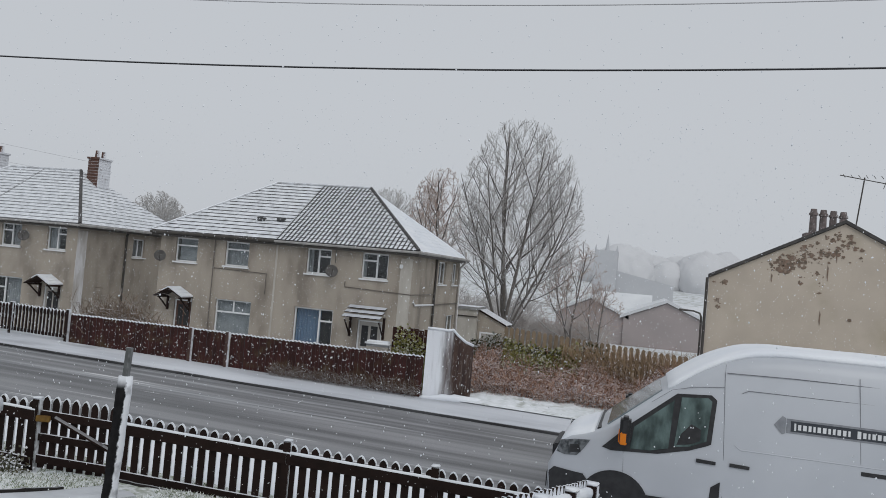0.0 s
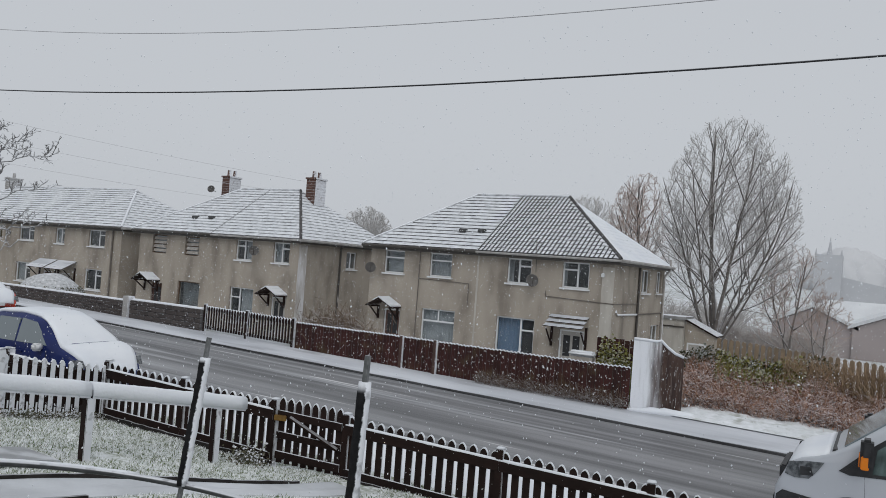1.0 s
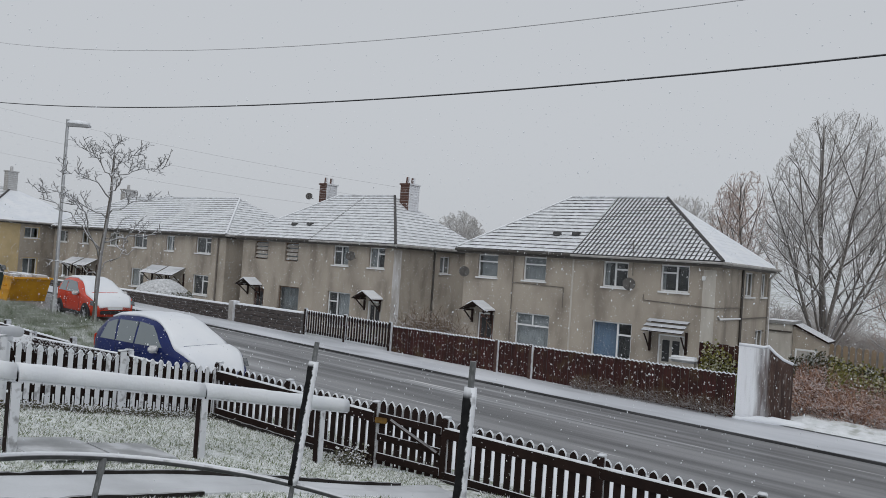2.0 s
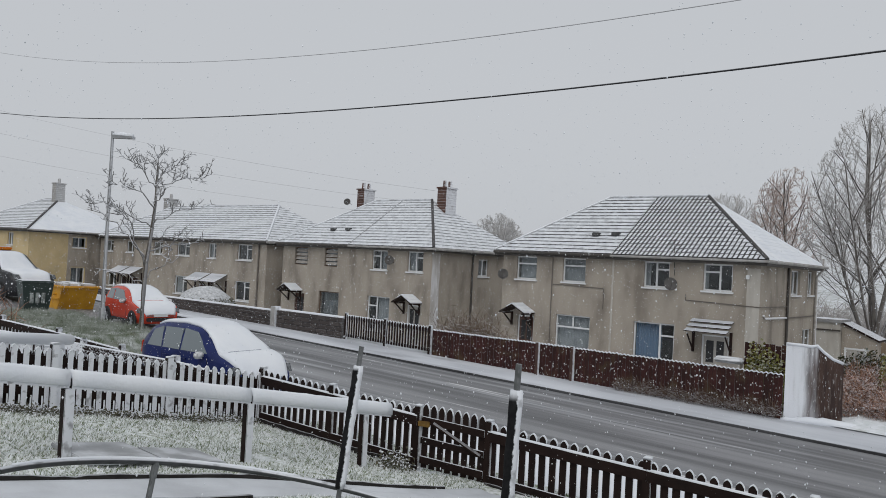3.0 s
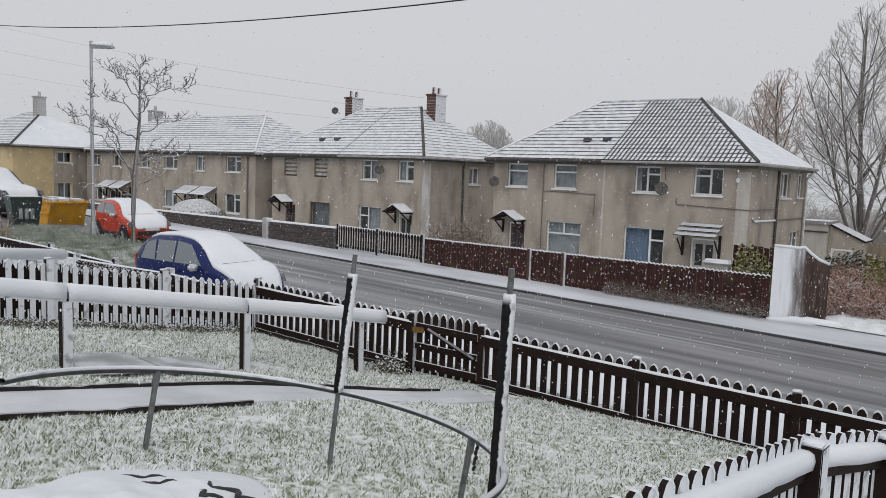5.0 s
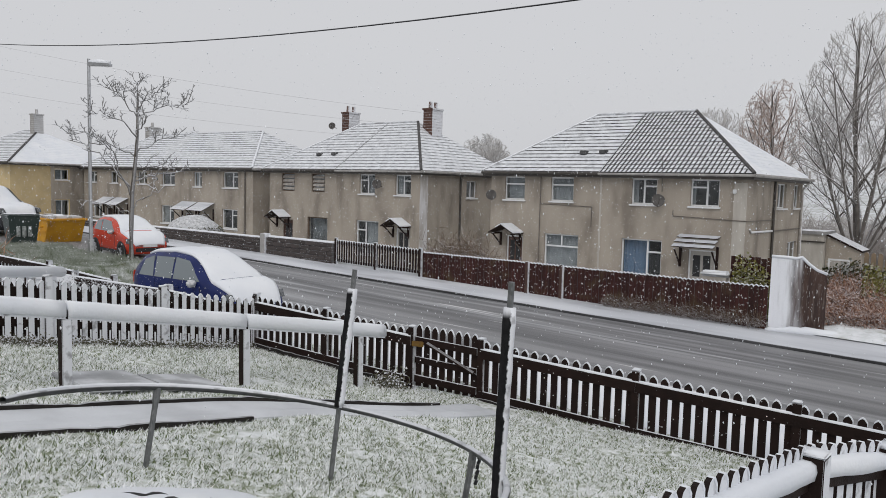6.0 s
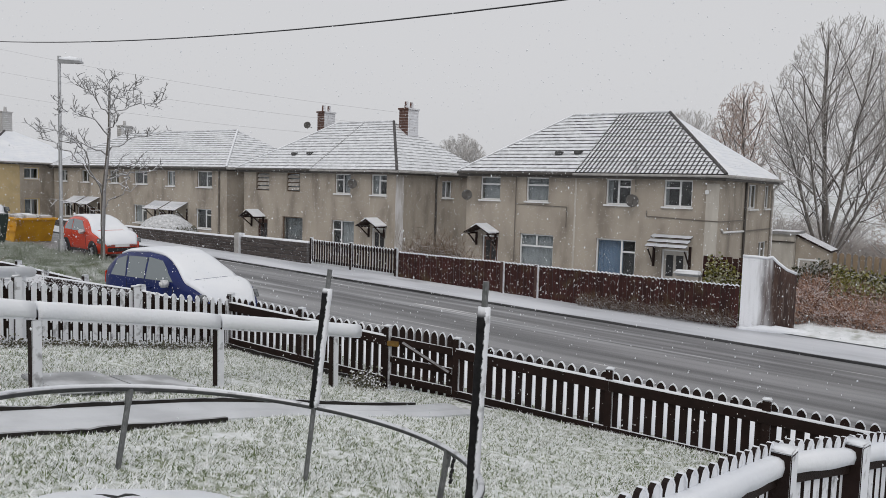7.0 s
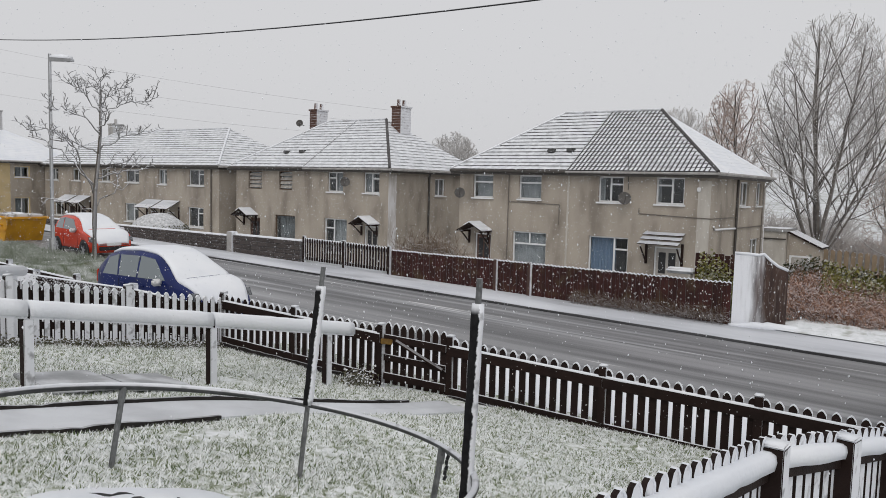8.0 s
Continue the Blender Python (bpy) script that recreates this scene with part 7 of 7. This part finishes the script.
CAB_GLASS = mat("tinted cab glass", (0.13, 0.185, 0.178), (0.025, 0.04, 0.038), scale=5, rough=0.12, bump=0, spec=0.35, stretch=(1.0, 1.0, 0.5))
VAN_AT, VAN_TURN = (13.5, -16.8, road_z(10.5)), 0
van()


def skip():
    f = thing("skip", (0, 0, 0), "yellow builder's skip filled with snowy rubble", "skip")
    prof = [(-1.1, 0), (1.1, 0), (1.75, 1.15), (-1.75, 1.15)]
    bm = bmesh.new()
    prism(bm, prof, "y", -0.8, 0.8)
    box(bm, -1.4, 1.4, -0.85, -0.801, 0.56, 0.66, bevel=0.015)
    for x in (-1.0, 1.0):
        tube(bm, (x, -0.80, 0.82), (x, -0.95, 0.82), 0.05, seg=8)
    part("body", bm, SKIP_YELLOW, f)
    bm = bmesh.new()
    box(bm, -1.82, 1.82, -0.88, -0.74, 1.12, 1.22, bevel=0.02)
    box(bm, -1.82, 1.82, 0.74, 0.88, 1.12, 1.22, bevel=0.02)
    box(bm, 1.70, 1.84, -0.74, 0.74, 1.12, 1.22, bevel=0.02)
    box(bm, -1.84, -1.70, -0.74, 0.74, 1.12, 1.22, bevel=0.02)
    part("rim", bm, SKIP_YELLOW, f)
    bm = bmesh.new()
    rng = random.Random(3)
    for _ in range(26):
        x, y, s = rng.uniform(-1.5, 1.5), rng.uniform(-0.6, 0.6), rng.uniform(0.08, 0.25)
        box(bm, x - s * 1.6, x + s * 1.6, y - s, y + s, 1.0, 1.12 + s * 0.8, bevel=0.03)
    part("load", bm, mat("snowy rubble", (0.25, 0.24, 0.23), (0.4, 0.39, 0.38), scale=3, rough=0.9, snow=(1, 0.4)), f)
    f.matrix_basis = pose(-22.85, -14.55, road_z(-23) - 0.12, 0, 0, -6) @ Matrix.Scale(0.85, 4)


skip()


def wheelie_bin():
    f = thing("wheelie_bin", (0, 0, 0), "dark green wheeled bin with a worn label", "bin")
    bm = bmesh.new()
    for z0, z1, a, b in ((0.08, 1.0, 0.46, 0.6),):
        vs = [bm.verts.new((sx * a, sy * a, z0)) for sx, sy in ((-1, -1), (1, -1), (1, 1), (-1, 1))]
        vt = [bm.verts.new((sx * b, sy * b, z1)) for sx, sy in ((-1, -1), (1, -1), (1, 1), (-1, 1))]
        bm.faces.new(vs)
        bm.faces.new(vt)
        for k in range(4):
            bm.faces.new((vs[k], vs[(k + 1) % 4], vt[(k + 1) % 4], vt[k]))
    part("body", bm, DARK_GREEN, f)
    bm = bmesh.new()
    box(bm, -0.64, 0.64, -0.66, 0.62, 1.0, 1.1, bevel=0.04)
    part("lid", bm, DARK_GREEN, f)
    for y in (-0.22, 0.0, 0.22):
        bm = bmesh.new()
        box(bm, 0.54, 0.575, y - 0.075, y + 0.075, 0.38, 0.72, bevel=0.01)
        part("label", bm, mat("worn pale lettering", (0.35, 0.38, 0.37), (0.12, 0.14, 0.13), scale=9, rough=0.7), f, "worn pale painted mark")
    for s in (-1, 1):
        bm = bmesh.new()
        tube(bm, (s * 0.36, 0.42, 0.1), (s * 0.46, 0.42, 0.1), 0.1, seg=14)
        part("wheel", bm, RUBBER, f)
    f.matrix_basis = pose(-20.55, -16.75, road_z(-20), 0, 0, -10) @ Matrix.Diagonal((0.85, 0.85, 1.12, 1.0))


wheelie_bin()

suv_top = profile([(0, 1.0), (0.05, 1.5), (0.3, 1.82), (0.7, 1.9), (2.2, 1.9), (2.75, 1.78), (3.3, 1.2), (3.9, 1.12), (4.4, 0.98), (4.55, 0.6)])
suv_belt = profile([(0, 0.9), (0.1, 1.15), (2.0, 1.15), (3.2, 1.1), (4.0, 1.0), (4.55, 0.55)])
car("car", "black off-road estate with snow over windscreen and bonnet", mat("black vehicle paint", (0.016, 0.017, 0.02), (0.022, 0.023, 0.027), scale=4, rough=0.35, bump=0.01, fleck=(20.0, 0.68)), 4.55, 1.85, suv_top, suv_belt, (-29.7, -15.9, road_z(-29) - 0.05), 12, 2.35,
    [[(0.5, 1.2), (0.6, 1.7), (1.3, 1.75), (1.3, 1.2)], [(1.38, 1.2), (1.38, 1.75), (2.1, 1.76), (2.1, 1.2)], [(2.18, 1.2), (2.18, 1.76), (2.6, 1.7), (3.0, 1.18)]], 0.95, 2.9, UPVC, (0.85, 3.6), 0.38, size=1.08, inset=0.1)
bar = thing("beacon_bar", (0, 0, 0), "amber beacon bar on the roof of the off-road car", "beacon")
bm = bmesh.new()
box(bm, -0.15, 0.15, -0.65, 0.65, 0, 0.14, bevel=0.04)
part("lens", bm, AMBER, bar)
bm = bmesh.new()
box(bm, -0.12, 0.12, -0.6, 0.6, 0.14, 0.17, bevel=0.012)
part("snow", bm, SNOW, bar)
bar.matrix_basis = pose(-27.85, -15.5, road_z(-29) + 2.0, 0, 0, 12)


# ---- overhead wires ----
def wire(name, pts, r, material, label):
    bm = bmesh.new()
    polyline(bm, pts, r, 6)
    return single(name, bm, material, label, "cable", "overhead wires", smooth=True)


def sagging(y, c, n=60, x0=-45, x1=45):
    xs = [x0 + (x1 - x0) * i / n for i in range(n + 1)]
    return [(x, y, c(x)) for x in xs]


wire("overhead_cable", sagging(-17.0, lambda x: 7.385 + 0.0022 * (x - 4.6) ** 2), 0.016, CABLE, "thick black overhead cable sagging across the street")
wire("overhead_wire", sagging(-13.0, lambda x: 9.86 + 0.0023 * (x - 7.5) ** 2), 0.011, THIN_WIRE, "thin grey overhead wire")
for k in range(3):
    wire("service_wire", [(-19.0 - 36 * t, 3.5 - 13 * t + k * 0.3, 8.2 - k * 0.75 + (4.2 - k * 1.0) * t + 2.0 * t * t) for t in [i / 20 for i in range(21)]], 0.008, THIN_WIRE, "thin service wire running from the chimney")


# ---- small buildings and distance ----
def shed():
    f = thing("outbuilding", (-0.4, 12.0, 0), "small flat-roofed outbuilding behind the house", "shed")
    bm = bmesh.new()
    box(bm, -1.15, 0.0, 11.2, 13.0, -0.5, 2.35)
    part("wall", bm, RENDER_PALE, f)
    bm = bmesh.new()
    box(bm, -1.25, 0.1, 11.1, 13.1, 2.35, 2.5)
    part("roof", bm, mat("snowy felt", (0.2, 0.2, 0.2), (0.3, 0.3, 0.3), scale=3, snow=(1, 0)), f)
    bm = bmesh.new()
    prism(bm, [(0.02, -0.5), (1.5, -0.5), (1.5, 1.62), (0.02, 2.3)], "y", 11.6, 13.2)
    part("wall", bm, RENDER, f)
    bm = bmesh.new()
    for x0, x1, z0, z1 in ((0.16, 1.1, 1.12, 1.2), (0.16, 0.24, -0.5, 1.12), (1.02, 1.1, -0.5, 1.12)):
        box(bm, x0, x1, 11.55, 11.6, z0, z1)
    part("door_frame", bm, UPVC, f)
    bm = bmesh.new()
    box(bm, 0.24, 1.02, 11.57, 11.597, -0.5, 1.12)
    part("door", bm, DOOR_PAINT, f)
    bm = bmesh.new()
    box(bm, -1.2, 0.05, 11.14, 11.2, 1.95, 2.02)
    part("ledge", bm, GUTTER, f)
    bm = bmesh.new()
    prism(bm, [(0.0, 2.32), (1.62, 1.57), (1.62, 1.66), (0.0, 2.42)], "y", 11.5, 13.3)
    part("roof", bm, WOOD_PLAIN, f)


shed()


def paling_fence():
    """Weathered palings along the top of the bramble bank, stepping down to the right."""
    f = thing("paling_fence", (5.0, -7.2, 1.0), "weathered grey-brown paling fence above the brambles", "fence")
    pale = mat("weathered paling", (0.30, 0.225, 0.15), (0.19, 0.145, 0.10), scale=5, rough=0.9, bump=0.4, snow=(0.9, 0), obrand=0.6)
    n = 46
    for i in range(n):
        x = 4.9 + 7.2 * i / n
        h = 2.86 - 0.063 * (x - 4.7) + 0.03 * noise.noise((i * 1.9, 0, 0))
        bm = bmesh.new()
        prism(bm, [(x, 0.6), (x + 0.102, 0.6), (x + 0.102, h - 0.04), (x + 0.051, h), (x, h - 0.04)], "y", -7.2, -7.175)
        part("paling", bm, pale, f)
    for z in (1.3, 2.2):
        bm = bmesh.new()
        box(bm, 4.9, 12.1, -7.17, -7.12, z, z + 0.08)
        part("rail", bm, pale, f)


paling_fence()


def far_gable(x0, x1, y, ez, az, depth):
    f = thing("far_building", ((x0 + x1) / 2, y, 0), "gabled building with a snowy roof, haze put into its colours", "building", "far buildings")
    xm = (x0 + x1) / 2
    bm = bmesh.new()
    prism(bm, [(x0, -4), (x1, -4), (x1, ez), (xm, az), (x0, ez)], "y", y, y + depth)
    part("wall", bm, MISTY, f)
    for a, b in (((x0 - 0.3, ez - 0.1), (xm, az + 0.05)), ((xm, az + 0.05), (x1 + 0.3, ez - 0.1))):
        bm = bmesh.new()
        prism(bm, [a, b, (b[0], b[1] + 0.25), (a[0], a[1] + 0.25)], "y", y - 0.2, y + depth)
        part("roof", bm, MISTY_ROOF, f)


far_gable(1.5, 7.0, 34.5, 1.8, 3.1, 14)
far_gable(6.9, 13.4, 34.3, 1.9, 3.25, 14)


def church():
    f = thing("church", (-1.5, 155, 0), "church tower with a small spire, haze put into its colour", "church")
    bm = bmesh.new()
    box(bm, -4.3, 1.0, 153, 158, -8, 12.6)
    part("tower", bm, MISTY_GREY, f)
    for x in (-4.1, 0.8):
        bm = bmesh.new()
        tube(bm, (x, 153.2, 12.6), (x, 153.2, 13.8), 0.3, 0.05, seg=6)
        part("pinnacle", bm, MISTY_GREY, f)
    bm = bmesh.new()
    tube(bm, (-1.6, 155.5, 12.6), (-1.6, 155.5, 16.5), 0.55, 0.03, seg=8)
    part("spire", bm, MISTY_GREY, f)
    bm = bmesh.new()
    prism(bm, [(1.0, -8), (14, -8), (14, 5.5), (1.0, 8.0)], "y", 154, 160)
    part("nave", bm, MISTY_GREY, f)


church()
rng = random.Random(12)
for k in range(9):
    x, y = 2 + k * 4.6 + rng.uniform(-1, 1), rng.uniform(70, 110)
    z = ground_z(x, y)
    f = thing("far_house", (x, y, z), "house with a snow-covered roof, haze put into its colours", "house", "far buildings")
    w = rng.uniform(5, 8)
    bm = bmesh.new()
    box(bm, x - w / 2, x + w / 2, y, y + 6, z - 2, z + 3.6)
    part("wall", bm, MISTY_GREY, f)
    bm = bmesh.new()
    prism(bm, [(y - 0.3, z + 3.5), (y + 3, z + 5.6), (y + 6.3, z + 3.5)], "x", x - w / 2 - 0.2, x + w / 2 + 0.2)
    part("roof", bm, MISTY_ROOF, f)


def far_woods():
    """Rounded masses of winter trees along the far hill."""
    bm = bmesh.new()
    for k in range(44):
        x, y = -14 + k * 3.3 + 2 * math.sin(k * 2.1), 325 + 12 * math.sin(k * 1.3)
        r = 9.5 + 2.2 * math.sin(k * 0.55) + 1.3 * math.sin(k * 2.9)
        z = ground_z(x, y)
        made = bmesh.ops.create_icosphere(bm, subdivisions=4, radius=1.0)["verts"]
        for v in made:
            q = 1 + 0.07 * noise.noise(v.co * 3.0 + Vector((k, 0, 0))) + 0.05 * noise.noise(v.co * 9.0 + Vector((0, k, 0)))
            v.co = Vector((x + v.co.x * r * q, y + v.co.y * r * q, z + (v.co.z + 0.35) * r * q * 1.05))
    return tagged(new("far_woods", link_mesh("far_woods", bm, MISTY_WOOD, True)), "rounded winter woods on the far hill, haze put into their colour", "woods", kind="stuff")


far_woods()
bm = bmesh.new()
polyline(bm, [(12.1, 24, -1.5), (12.1, 24, 2.75), (12.0, 24, 2.98), (11.6, 24, 3.1), (10.7, 24, 3.12)], [0.09, 0.075, 0.06, 0.055, 0.07], 8)
single("lamp_column", bm, GUTTER, "dark curved lamp column by the cream gable", "street lamp")


# ---- lawn grass and garden litter ----
def grass(n, seed, blade, label, bare):
    rg = random.Random(seed)
    verts, faces = [], []
    while len(faces) < n:
        x, y = rg.uniform(-1.7, 7.5), -19.55 - 9.7 * rg.random()
        if path_left(y) - 0.05 < x < path_right(y) + 0.03:
            continue
        if noise.noise((x * 2.2, y * 2.2, 4)) + 0.5 * noise.noise((x * 0.5, y * 0.5, 8)) < rg.uniform(-0.8, bare):
            continue
        z = max(garden_z(x, y), road_z(x) + 0.07) + 0.03 + 0.035 * noise.noise((x * 1.3, y * 1.3, 2))
        h, a, b = rg.uniform(0.012, 0.048), rg.uniform(0, math.tau), rg.uniform(-0.055, 0.055)
        w = rg.uniform(0.005, 0.012)
        c, s = math.cos(a) * w, math.sin(a) * w
        k = len(verts)
        verts += [(x - c, y - s, z - 0.01), (x + c, y + s, z - 0.01), (x + b, y + rg.uniform(-0.055, 0.055), z + h)]
        faces.append((k, k + 1, k + 2))
    me = bpy.data.meshes.new("grass")
    me.from_pydata(verts, [], faces)
    me.materials.append(blade)
    return tagged(new("grass", me), label, "grass", kind="stuff")


grass(165000, 5, BLADE_WHITE, "short tufted grass cased in snow", 0.1)
grass(66000, 6, BLADE, "green blades of grass poking through thin snow", 0.6)
tangle("gate_weeds", 800, lambda r: ((1.28 + r.gauss(0, 0.13), -20.7 + r.gauss(0, 0.16), garden_z(1.2, -20.7) + abs(r.gauss(0, 0.11))), (0, 0, 0.7)), 0.03, HEDGE_LEAF, "small green shrub at the foot of the gate post", "shrub", 15)


def fence_foot(r):
    y = r.uniform(-26.5, -20.8)
    return y, garden_z(-1.8, y) + abs(r.gauss(0, 0.06))


tangle("fence_weeds", 9000, lambda r: ((-1.75 + abs(r.gauss(0, 0.1)), *fence_foot(r)), (0.3, 0, 0.8)), 0.022, HEDGE_LEAF, "withered growth along the foot of the boundary fence", "weeds", 16)


def falling_snow(n, seed):
    rg = random.Random(seed)
    verts, faces = [], []
    while len(faces) < n * 8:
        x, y, z = rg.uniform(-26, 14), rg.uniform(-27, -4), rg.uniform(1.4, 7.5)
        if math.dist((x, y), (8.6, -28.5)) < 5.5:
            continue
        r = rg.uniform(0.004, 0.009)
        k = len(verts)
        sx, sz = rg.uniform(-0.4, 0.4) * r, r * rg.uniform(1.0, 1.8)
        verts += [(x + r, y, z), (x - r, y, z), (x, y + r, z), (x, y - r, z), (x + sx, y, z + sz), (x - sx, y, z - sz)]
        for a, b in ((0, 2), (2, 1), (1, 3), (3, 0)):
            faces += [(k + a, k + b, k + 4), (k + b, k + a, k + 5)]
    me = bpy.data.meshes.new("falling_snow")
    me.from_pydata(verts, [], faces)
    me.materials.append(SNOW)
    return tagged(new("falling_snow", me), "scattered snowflakes drifting down over the street", "snowfall", kind="stuff")


falling_snow(27000, 9)
